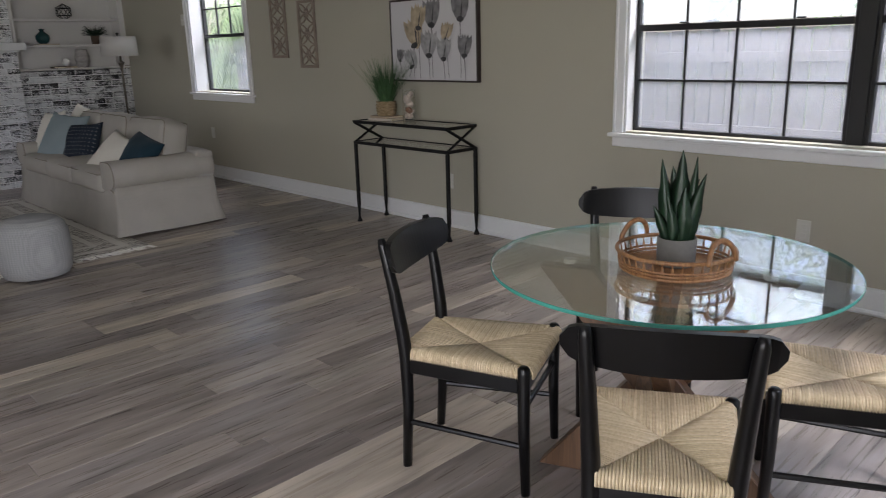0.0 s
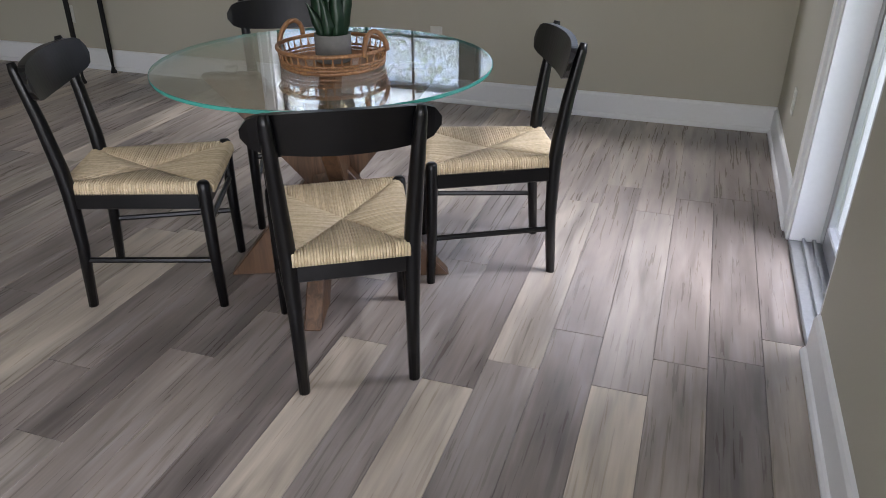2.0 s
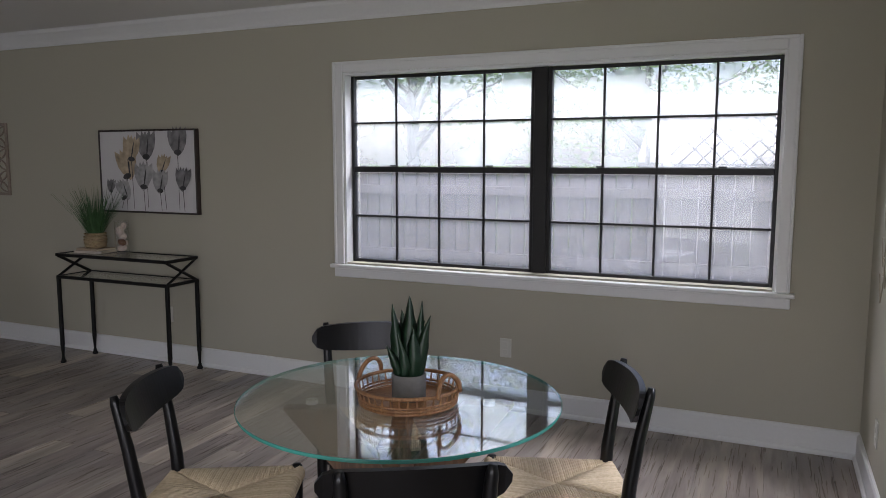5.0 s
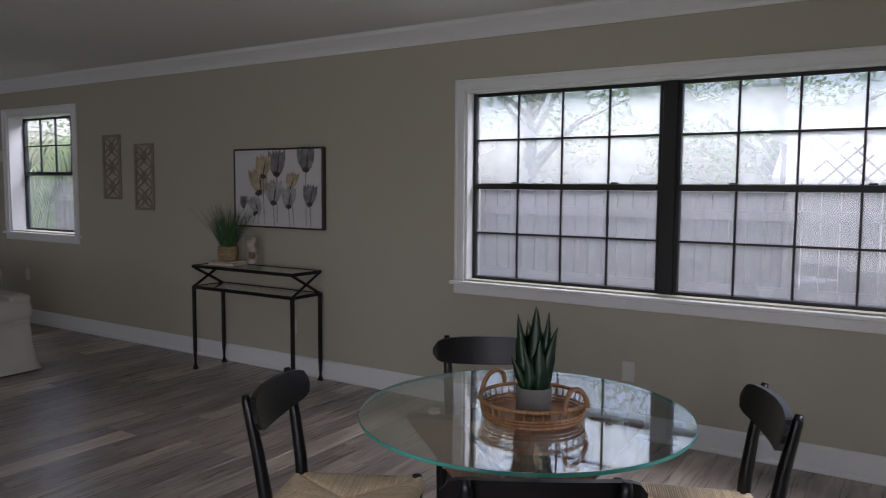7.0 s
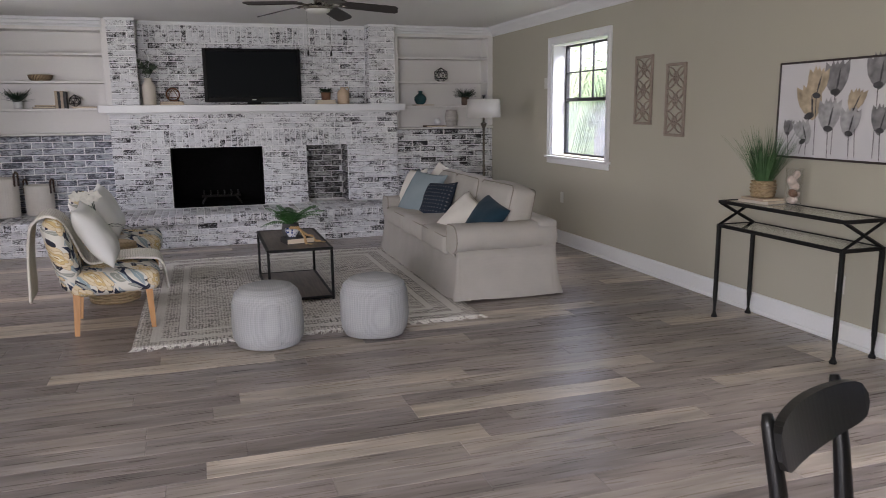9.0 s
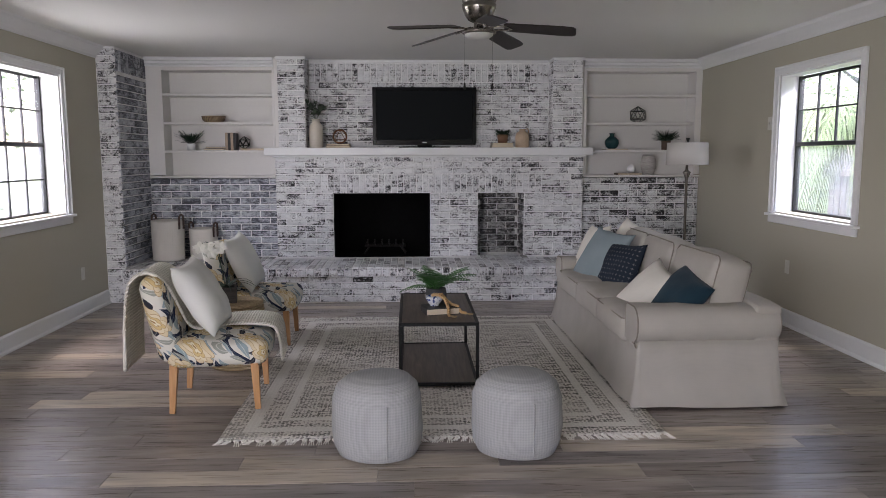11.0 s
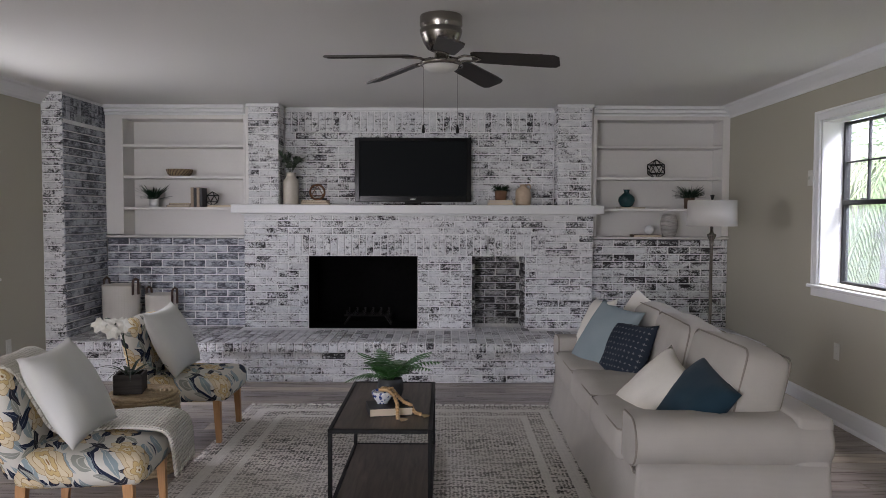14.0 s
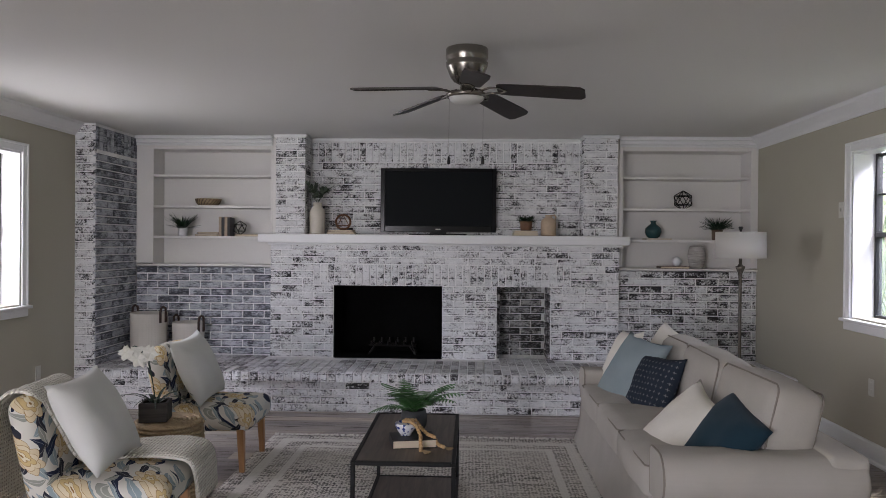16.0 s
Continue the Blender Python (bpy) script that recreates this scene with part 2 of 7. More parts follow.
    r = nt.nodes.new("ShaderNodeMapRange")
    for k, v in ((1, 0.3), (2, 0.7), (3, 0.24), (4, 0.40)):
        r.inputs[k].default_value = v
    nt.links.new(fine, r.inputs[0])
    nt.links.new(r.outputs[0], b.inputs["Roughness"])
    bp = nt.nodes.new("ShaderNodeBump")
    bp.inputs["Strength"].default_value, bp.inputs["Distance"].default_value = 0.18, 0.002
    nt.links.new(fine, bp.inputs["Height"])
    nt.links.new(bp.outputs[0], b.inputs["Normal"])
    return m


def brick_material(name, cover, dark=(0.02, 0.019, 0.021), mid=(0.24, 0.24, 0.25), white=(0.80, 0.81, 0.82), grey=(0.56, 0.565, 0.58), drag=(1.0, 1, 1.1), uneven=0.16, soft=0.035, worn=0.055):
    """Old dark brick under white limewash: scratchy dark dabs gather in patches; a lower cover lets more brick through."""
    m = bpy.data.materials.new(name)
    m.use_nodes = True
    nt, b = nodes_of(m)
    info = nt.nodes.new("ShaderNodeObjectInfo").outputs["Random"]
    tc = nt.nodes.new("ShaderNodeTexCoord").outputs["Object"]
    sh = nt.nodes.new("ShaderNodeCombineXYZ")
    for k, s in ((0, 53.0), (1, 17.0), (2, 29.0)):
        nt.links.new(math_node(nt, "MULTIPLY", info, s), sh.inputs[k])
    pos = nt.nodes.new("ShaderNodeVectorMath")
    nt.links.new(tc, pos.inputs[0])
    nt.links.new(sh.outputs[0], pos.inputs[1])
    def tex(scale, det, st=(1, 1, 1), rough=0.6):
        mp = nt.nodes.new("ShaderNodeMapping")
        mp.inputs["Scale"].default_value = st
        nt.links.new(pos.outputs[0], mp.inputs[0])
        t = node(nt, "TexNoise", Scale=scale, Detail=det, Roughness=rough)
        nt.links.new(mp.outputs[0], t.inputs["Vector"])
        return t.outputs[0]
    patch = tex(9.0, 2.0, (1, 1, 1.8), 0.5)
    scratch = tex(62.0, 6.0, drag, 0.78)
    grit = tex(120.0, 3.0)
    wash = tex(7.0, 3.0, (1, 1, 2.5))
    r2 = math_node(nt, "FRACT", math_node(nt, "MULTIPLY", info, 7.31))
    s = math_node(nt, "ADD", math_node(nt, "MULTIPLY", patch, 0.36), math_node(nt, "MULTIPLY", scratch, 0.64))
    local = nt.nodes.new("ShaderNodeSeparateXYZ")
    nt.links.new(tc, local.inputs[0])
    arris = nt.nodes.new("ShaderNodeMapRange")
    arris.inputs[1].default_value, arris.inputs[2].default_value = 0.017, 0.028
    nt.links.new(math_node(nt, "ABSOLUTE", local.outputs[2]), arris.inputs[0])
    rim = math_node(nt, "MULTIPLY", arris.outputs[0], math_node(nt, "LESS_THAN", math_node(nt, "ABSOLUTE", local.outputs[2]), 0.031))
    s = math_node(nt, "ADD", s, math_node(nt, "MULTIPLY", rim, worn))
    s = math_node(nt, "ADD", s, math_node(nt, "MULTIPLY", math_node(nt, "SUBTRACT", r2, 0.5), uneven))
    tone = math_node(nt, "ADD", math_node(nt, "MULTIPLY", wash, 0.65), math_node(nt, "MULTIPLY", grit, 0.35))
    tr = nt.nodes.new("ShaderNodeMapRange")
    tr.inputs[1].default_value, tr.inputs[2].default_value = 0.32, 0.62
    nt.links.new(tone, tr.inputs[0])
    coat = mix_color(nt, tr.outputs[0], grey, white)
    def over(lo, hi):
        k = nt.nodes.new("ShaderNodeMapRange")
        k.inputs[1].default_value, k.inputs[2].default_value = lo, hi
        nt.links.new(s, k.inputs[0])
        return k.outputs[0]
    c = mix_color(nt, math_node(nt, "MULTIPLY", over(cover - 0.06, cover + 0.01), 0.75), coat, mid)
    c = mix_color(nt, over(cover - 0.005, cover + soft), c, dark)
    nt.links.new(c, b.inputs["Base Color"])
    b.inputs["Roughness"].default_value = 0.75
    bp = nt.nodes.new("ShaderNodeBump")
    bp.inputs["Strength"].default_value, bp.inputs["Distance"].default_value = 0.6, 0.005
    nt.links.new(math_node(nt, "ADD", math_node(nt, "MULTIPLY", grit, 0.4), scratch), bp.inputs["Height"])
    nt.links.new(bp.outputs[0], b.inputs["Normal"])
    return m


def wood_material(name, dark, light, rough=0.45, scale=6.0, axis=0, bump=0.12):
    m = bpy.data.materials.new(name)
    m.use_nodes = True
    nt, b = nodes_of(m)
    tc = nt.nodes.new("ShaderNodeTexCoord").outputs["Object"]
    mp = nt.nodes.new("ShaderNodeMapping")
    st = [9.0, 9.0, 9.0]
    st[axis] = 0.7
    mp.inputs["Scale"].default_value = st
    nt.links.new(tc, mp.inputs[0])
    t = node(nt, "TexNoise", Scale=scale, Detail=5.0, Distortion=0.8)
    nt.links.new(mp.outputs[0], t.inputs["Vector"])
    t2 = node(nt, "TexNoise", Scale=2.0, Detail=2.0)
    nt.links.new(tc, t2.inputs["Vector"])
    f = math_node(nt, "ADD", math_node(nt, "MULTIPLY", t.outputs[0], 0.75), math_node(nt, "MULTIPLY", t2.outputs[0], 0.3))
    nt.links.new(ramp_of(nt, f, [(0.35, dark), (0.7, light)]), b.inputs["Base Color"])
    b.inputs["Roughness"].default_value = rough
    bp = nt.nodes.new("ShaderNodeBump")
    bp.inputs["Strength"].default_value, bp.inputs["Distance"].default_value = bump, 0.003
    nt.links.new(t.outputs[0], bp.inputs["Height"])
    nt.links.new(bp.outputs[0], b.inputs["Normal"])
    return m


def weave_material(name, a, b_, scale=220.0, rough=0.9, bump=0.5, sheen=0.0, grain=0.15):
    """A woven cloth: fine crossing threads over slow blotches."""
    m = bpy.data.materials.new(name)
    m.use_nodes = True
    nt, b = nodes_of(m)
    tc = nt.nodes.new("ShaderNodeTexCoord").outputs["Object"]
    w = []
    for d in ("X", "Z", "Y"):
        t = node(nt, "TexWave", Scale=scale / 6.28, Distortion=1.5, Detail=1.0)
        t.bands_direction = d
        nt.links.new(tc, t.inputs["Vector"])
        w.append(t.outputs["Fac"])
    threads = math_node(nt, "MULTIPLY", math_node(nt, "ADD", math_node(nt, "ADD", w[0], w[1]), w[2]), 0.33)
    n = node(nt, "TexNoise", Scale=5.0, Detail=4.0)
    nt.links.new(tc, n.inputs["Vector"])
    f = math_node(nt, "ADD", math_node(nt, "MULTIPLY", threads, grain), math_node(nt, "MULTIPLY", n.outputs[0], 1.0 - grain))
    nt.links.new(mix_color(nt, f, a, b_), b.inputs["Base Color"])
    b.inputs["Roughness"].default_value = rough
    b.inputs["Specular IOR Level"].default_value = 0.15
    b.inputs["Sheen Weight"].default_value = sheen
    bp = nt.nodes.new("ShaderNodeBump")
    bp.inputs["Strength"].default_value, bp.inputs["Distance"].default_value = bump, 0.0015
    nt.links.new(threads, bp.inputs["Height"])
    bp2 = nt.nodes.new("ShaderNodeBump")
    bp2.inputs["Strength"].default_value, bp2.inputs["Distance"].default_value = 0.35, 0.02
    nt.links.new(n.outputs[0], bp2.inputs["Height"])
    nt.links.new(bp.outputs[0], bp2.inputs["Normal"])
    nt.links.new(bp2.outputs[0], b.inputs["Normal"])
    return m


def glass_material(name, haze, tint=(1, 1, 1), gloss=0.03, film=(0.85, 0.87, 0.9)):
    """A window pane that lets light straight through, with a milky film added for haze that scatters a share of it."""
    m = bpy.data.materials.new(name)
    m.use_nodes = True
    nt = m.node_tree
    out = nt.nodes["Material Output"]
    nt.nodes.remove(nt.nodes["Principled BSDF"])
    clear = node(nt, "BsdfTransparent", Color=(*tint, 1))
    veil = node(nt, "BsdfTranslucent", Color=(*film, 1))
    gl = node(nt, "BsdfGlossy", Color=(1, 1, 1, 1), Roughness=0.02)
    tc = nt.nodes.new("ShaderNodeTexCoord").outputs["Object"]
    n = node(nt, "TexNoise", Scale=3.0, Detail=4.0)
    nt.links.new(tc, n.inputs["Vector"])
    mr = nt.nodes.new("ShaderNodeMapRange")
    for k, v in ((1, 0.3), (2, 0.7), (3, haze * 0.7), (4, haze * 1.3)):
        mr.inputs[k].default_value = v
    nt.links.new(n.outputs[0], mr.inputs[0])
    mx = nt.nodes.new("ShaderNodeMixShader")
    nt.links.new(mr.outputs[0], mx.inputs[0])
    nt.links.new(clear.outputs[0], mx.inputs[1])
    nt.links.new(veil.outputs[0], mx.inputs[2])
    lw = node(nt, "LayerWeight", Blend=0.5)
    schlick = math_node(nt, "MULTIPLY_ADD", math_node(nt, "POWER", lw.outputs["Facing"], 5.0), 0.9, gloss)
    mx2 = nt.nodes.new("ShaderNodeMixShader")
    nt.links.new(schlick, mx2.inputs[0])
    nt.links.new(mx.outputs[0], mx2.inputs[1])
    nt.links.new(gl.outputs[0], mx2.inputs[2])
    nt.links.new(mx2.outputs[0], out.inputs[0])
    return m


WALL = mat("wall_paint", (0.445, 0.425, 0.345), 0.62, bump=0.06, scale=160, vary=0.025, spec=0.3, coarse=0.9)
CEILING = mat("ceiling_paint", (0.74, 0.735, 0.71), 0.75, bump=0.05, scale=130, vary=0.02, spec=0.25, coarse=0.7)
TRIM = mat("white_trim_paint", (0.77, 0.78, 0.78), 0.35, bump=0.03, scale=60, vary=0.025)
SHELF = mat("shelf_paint", (0.74, 0.725, 0.70), 0.45, bump=0.03, scale=60, vary=0.025)
PLANK = plank_material("oak_vinyl_plank", False)
PLANK_FAR = plank_material("oak_vinyl_plank_joined", True)
JOINT = mat("floor_joint", (0.19, 0.165, 0.148), 0.8)
BRICK = brick_material("limewashed_brick", 0.555, white=(0.82, 0.825, 0.83), grey=(0.58, 0.585, 0.60), uneven=0.08)
BRICK_DARK = brick_material("thinly_limewashed_brick", 0.525, drag=(0.9, 1, 1.2), uneven=0.09)
# west wing and dado brick: darker, bluer coat, marks dragged sideways
BRICK_GREY = brick_material("blue_grey_brick", 0.51, (0.055, 0.06, 0.075), (0.20, 0.21, 0.245), (0.58, 0.60, 0.65), (0.34, 0.36, 0.405), (0.4, 1, 1.8), 0.09, 0.08)
# niche brick: sparse limewash, its coat also darkened for the shade in the recess
BRICK_NICHE = brick_material("sparsely_limewashed_shaded_brick", 0.505, (0.025, 0.024, 0.024), (0.12, 0.115, 0.115), (0.55, 0.55, 0.55), (0.33, 0.33, 0.33), (0.6, 1, 1.3), 0.08, 0.05)
BRICK_HEARTH = brick_material("worn_hearth_brick", 0.545, (0.16, 0.155, 0.16), (0.34, 0.335, 0.34), (0.76, 0.76, 0.77), (0.52, 0.52, 0.53), (1, 1, 0.6), 0.18, 0.08)
MORTAR = mat("white_mortar", (0.84, 0.84, 0.84), 0.9, bump=0.5, scale=70, vary=0.18, coarse=4)
BLACK_METAL = mat("black_metal", (0.004, 0.004, 0.004), 0.5, 0.0, 0.05, 80, spec=0.3)
DARK_FRAME = mat("dark_bronze_sash", (0.010, 0.010, 0.011), 0.5, 0.0, 0.05, 90)
ALU = mat("mill_aluminium", (0.42, 0.43, 0.44), 0.4, 0.9, 0.04, 90)
NICKEL = mat("brushed_nickel", (0.27, 0.25, 0.225), 0.25, 1.0, 0.03, 120, 0.05, (1, 1, 12))
BLACK_WOOD = mat("black_painted_wood", (0.003, 0.003, 0.0033), 0.30, 0.0, 0.10, 50, 0.3, (1, 1, 0.15), spec=0.35)
BLADE = mat("dark_walnut_blade", (0.02, 0.015, 0.012), 0.45, 0, 0.08, 40, 0.3)
WALNUT = wood_material("walnut", (0.045, 0.022, 0.011), (0.15, 0.08, 0.04), 0.4, 6, 2)
WALNUT_EDGE = wood_material("pale_sawn_edge", (0.40, 0.31, 0.21), (0.55, 0.45, 0.33), 0.5)
TABLE_WOOD = wood_material("grey_walnut_veneer", (0.045, 0.032, 0.024), (0.125, 0.095, 0.072), 0.42, 5, 1)
OAK_LEG = wood_material("honey_oak", (0.36, 0.17, 0.06), (0.55, 0.30, 0.13), 0.4, 5, 2)
LINEN = weave_material("taupe_linen_slipcover", (0.355, 0.335, 0.30), (0.48, 0.455, 0.41), 900, bump=0.08)
# piping linen darkened: the shadow along the seams is put into its colour
PIPING = weave_material("shaded_linen_piping", (0.22, 0.195, 0.168), (0.30, 0.27, 0.235), 900, bump=0.08)
CREAM = weave_material("cream_cotton", (0.66, 0.63, 0.56), (0.80, 0.77, 0.70), 800, bump=0.1)
WHITE_CLOTH = weave_material("white_linen", (0.58, 0.585, 0.55), (0.72, 0.725, 0.69), 800, bump=0.1)
BLUE_GREY = weave_material("blue_grey_linen", (0.19, 0.245, 0.265), (0.29, 0.345, 0.36), 800, bump=0.1)
TEAL = weave_material("teal_velvet", (0.006, 0.021, 0.034), (0.017, 0.048, 0.070), 900, 0.8, 0.1, sheen=0.1)
POUF = weave_material("pale_blue_knit", (0.25, 0.255, 0.255), (0.45, 0.455, 0.45), 150, bump=0.9, grain=0.45)
def waffle_material(name, low, high, cell):
    """A waffle knit: small square wells, coloured darker, between raised ribs."""
    m = bpy.data.materials.new(name)
    m.use_nodes = True
    nt, b = nodes_of(m)
    tc = nt.nodes.new("ShaderNodeTexCoord").outputs["Object"]
    sep = nt.nodes.new("ShaderNodeSeparateXYZ")
    nt.links.new(tc, sep.inputs[0])
    def ridge(v):
        return math_node(nt, "ABSOLUTE", math_node(nt, "SINE", math_node(nt, "MULTIPLY", v, math.pi / cell)))
    along = math_node(nt, "ADD", sep.outputs[0], math_node(nt, "MULTIPLY", sep.outputs[2], -1.0))
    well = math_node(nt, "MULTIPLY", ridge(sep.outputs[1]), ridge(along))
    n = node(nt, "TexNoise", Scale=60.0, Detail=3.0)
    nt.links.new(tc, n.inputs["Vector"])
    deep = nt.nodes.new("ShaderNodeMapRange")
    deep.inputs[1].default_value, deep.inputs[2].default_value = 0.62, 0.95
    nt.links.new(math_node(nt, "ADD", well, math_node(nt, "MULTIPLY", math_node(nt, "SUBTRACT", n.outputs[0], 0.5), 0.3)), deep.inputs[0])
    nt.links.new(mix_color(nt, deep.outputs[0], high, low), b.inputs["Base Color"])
    b.inputs["Roughness"].default_value = 0.95
    b.inputs["Specular IOR Level"].default_value = 0.1
    bp = nt.nodes.new("ShaderNodeBump")
    bp.inputs["Strength"].default_value, bp.inputs["Distance"].default_value = 0.9, 0.006
    bp.invert = True
    nt.links.new(well, bp.inputs["Height"])
    nt.links.new(bp.outputs[0], b.inputs["Normal"])
    return m


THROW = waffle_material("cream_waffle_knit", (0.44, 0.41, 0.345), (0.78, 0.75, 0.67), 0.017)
CERAMIC = mat("cream_ceramic", (0.60, 0.55, 0.47), 0.35, bump=0.05, vary=0.08)
TAN_CERAMIC = mat("tan_stoneware", (0.50, 0.38, 0.27), 0.5, bump=0.1, vary=0.12)
TEAL_GLASS = mat("teal_glazed_vase", (0.02, 0.07, 0.075), 0.12, vary=0.2)
CONCRETE = mat("grey_cement", (0.125, 0.122, 0.112), 0.8, bump=0.25, scale=60, vary=0.12)
DARK_POT = mat("dark_grey_pot", (0.05, 0.052, 0.055), 0.6, bump=0.3, scale=50, vary=0.15)
RATTAN = wood_material("honey_rattan", (0.16, 0.068, 0.025), (0.37, 0.19, 0.08), 0.45, 12, 2, 0.2)
ROPE = wood_material("seagrass_rope", (0.22, 0.15, 0.075), (0.46, 0.35, 0.21), 0.8, 14, 0, 0.5)
def cord_material(name, dark, light):
    """Twisted paper cord, each strand its own tone."""
    m = bpy.data.materials.new(name)
    m.use_nodes = True
    nt, b = nodes_of(m)
    rnd = nt.nodes.new("ShaderNodeNewGeometry").outputs["Random Per Island"]
    tc = nt.nodes.new("ShaderNodeTexCoord").outputs["Object"]
    n = node(nt, "TexNoise", Scale=90.0, Detail=4.0)
    nt.links.new(tc, n.inputs["Vector"])
    f = math_node(nt, "ADD", math_node(nt, "MULTIPLY", rnd, 0.3), math_node(nt, "MULTIPLY", n.outputs[0], 0.7))
    nt.links.new(ramp_of(nt, f, [(0.1, dark), (0.85, light)]), b.inputs["Base Color"])
    b.inputs["Roughness"].default_value = 0.6
    bp = nt.nodes.new("ShaderNodeBump")
    bp.inputs["Strength"].default_value, bp.inputs["Distance"].default_value = 0.5, 0.002
    nt.links.new(n.outputs[0], bp.inputs["Height"])
    nt.links.new(bp.outputs[0], b.inputs["Normal"])
    return m


RUSH = cord_material("paper_rush", (0.38, 0.29, 0.17), (0.70, 0.58, 0.40))
LEAF = mat("dark_green_leaf", (0.011, 0.034, 0.016), 0.4, bump=0.1, scale=30, vary=0.35)
FERN = mat("fern_green", (0.045, 0.145, 0.04), 0.42, vary=0.35, scale=25)
GRASS = mat("artificial_grass_green", (0.05, 0.12, 0.045), 0.5, vary=0.4, scale=30)
OUT_LEAF = mat("garden_foliage", (0.10, 0.20, 0.05), 0.6, vary=0.5, scale=8)
PALM = mat("palm_leaflet", (0.20, 0.30, 0.12), 0.5, vary=0.4, scale=5)
SOIL = mat("soil", (0.02, 0.015, 0.01), 0.95, bump=0.5)
FENCE = wood_material("weathered_fence", (0.13, 0.13, 0.13), (0.24, 0.24, 0.24), 0.85, 4, 2)
LAWN = mat("lawn", (0.10, 0.15, 0.05), 0.9, bump=0.6, scale=60, vary=0.4)
ROOF = mat("pale_roof", (0.6, 0.6, 0.58), 0.7)
TV_BLACK = mat("gloss_black_bezel", (0.006, 0.006, 0.007), 0.18, vary=0.02, spec=0.2)
SCREEN = mat("dark_screen", (0.008, 0.010, 0.011), 0.5, vary=0.02, spec=0.06)
SOOT = mat("sooty_firebox", (0.005, 0.005, 0.005), 0.98, bump=0.3, vary=0.3, spec=0.05)
IRON = mat("cast_iron_grate", (0.02, 0.018, 0.017), 0.6, 0.6, 0.2)
PLATE = mat("ivory_plastic", (0.62, 0.62, 0.57), 0.4, vary=0.02)
LEATHER = mat("dark_brown_leather", (0.045, 0.022, 0.014), 0.5, bump=0.2)
BASKET = weave_material("cream_cotton_rope", (0.50, 0.47, 0.42), (0.66, 0.63, 0.57), 120, bump=0.8)
PAPER = mat("book_pages", (0.62, 0.53, 0.40), 0.8, vary=0.06, scale=120, stretch=(1, 1, 20))
BOOK_BLACK = mat("black_book_cover", (0.015, 0.014, 0.014), 0.5)
BOOK_TAN = mat("tan_book_cover", (0.42, 0.33, 0.24), 0.6)
BOOK_CREAM = mat("cream_book_cover", (0.55, 0.50, 0.43), 0.6)
BOOK_BROWN = mat("brown_book_cover", (0.10, 0.065, 0.045), 0.6)
BEAD = wood_material("wooden_bead", (0.40, 0.24, 0.10), (0.60, 0.40, 0.20), 0.5, 10)
SHADE = mat("white_lamp_shade", (0.54, 0.525, 0.49), 0.8, bump=0.1, scale=200, vary=0.03)
FROST = mat("frosted_globe", (0.62, 0.62, 0.58), 0.35, vary=0.02)
PANE_HAZY = glass_material("hazy_pane", 0.16, film=(0.50, 0.52, 0.53))
PANE_LOW = glass_material("milky_pane", 0.36, film=(0.36, 0.365, 0.38))
PANE_UP = glass_material("veiled_pane", 0.36, film=(0.62, 0.65, 0.64))
PANE_CLEAR = glass_material("clear_pane", 0.02)
TABLE_GLASS = glass_material("table_glass", 0.015, (0.945, 0.975, 0.966), 0.22)

# ---- structure ----
def wall(name, axis, face, outer, a0, a1, z0, z1, holes, label):
    """A wall along x ('x') or y ('y'), between its inner face and outer, with openings (a, b, z, z)."""
    bm = bmesh.new()
    cuts = sorted({a0, a1, *[h[0] for h in holes], *[h[1] for h in holes]})
    lo, hi = min(face, outer), max(face, outer)
    for a, b in zip(cuts, cuts[1:]):
        zs = [(z0, z1)]
        for h in holes:
            if h[0] < (a + b) / 2 < h[1]:
                zs = [s for p, q in zs for s in ((p, h[2]), (h[3], q)) if s[1] - s[0] > 1e-4]
        for p, q in zs:
            if axis == "y":
                add_box(bm, lo, hi, a, b, p, q)
            else:
                add_box(bm, a, b, lo, hi, p, q)
    return single(name, bm, WALL, label, "wall", kind="structure")


BW = (0.115, 2.683, 0.835, 2.045)     # wide dining window opening: y, y, z, z
RW = (7.06, 8.235, 0.95, 2.125)       # living-room side window
LW = (7.25, 8.425, 0.95, 2.125)       # the one across from it
WEST_GAP = (0.35, 1.65, 0.05, 2.05)         # unseen opening added for the west fill lamp
SD = (1.50, 2.26, 0.0, 2.06)          # narrow glazed door in the south wall
# unseen opening added for the south fill lamp
SOUTH_GAP = (-2.36, -0.88, 0.05, 2.05)
wall("wall_east", "y", XR, XR + 0.2, YS - 0.2, 10.5, 0, CEIL, [BW, RW], "greige painted plaster wall with two windows")
wall("wall_west", "y", XL, XL - 0.2, YS - 0.2, 10.5, 0, CEIL, [LW, WEST_GAP], "greige painted plaster wall with a window")
wall("wall_south", "x", YS, YS - 0.2, XL, XR, 0, CEIL, [SD, SOUTH_GAP], "greige painted plaster wall with a glazed door")
wall("wall_north", "x", 10.42, 10.5, XL, XR, 0, CEIL, [], "wall behind the brick fireplace and bookcases")
single("ceiling", boxed(XL - 0.2, XR + 0.2, YS - 0.2, 10.5, CEIL, CEIL + 0.15), CEILING, "flat matt white painted ceiling", "ceiling", kind="structure")


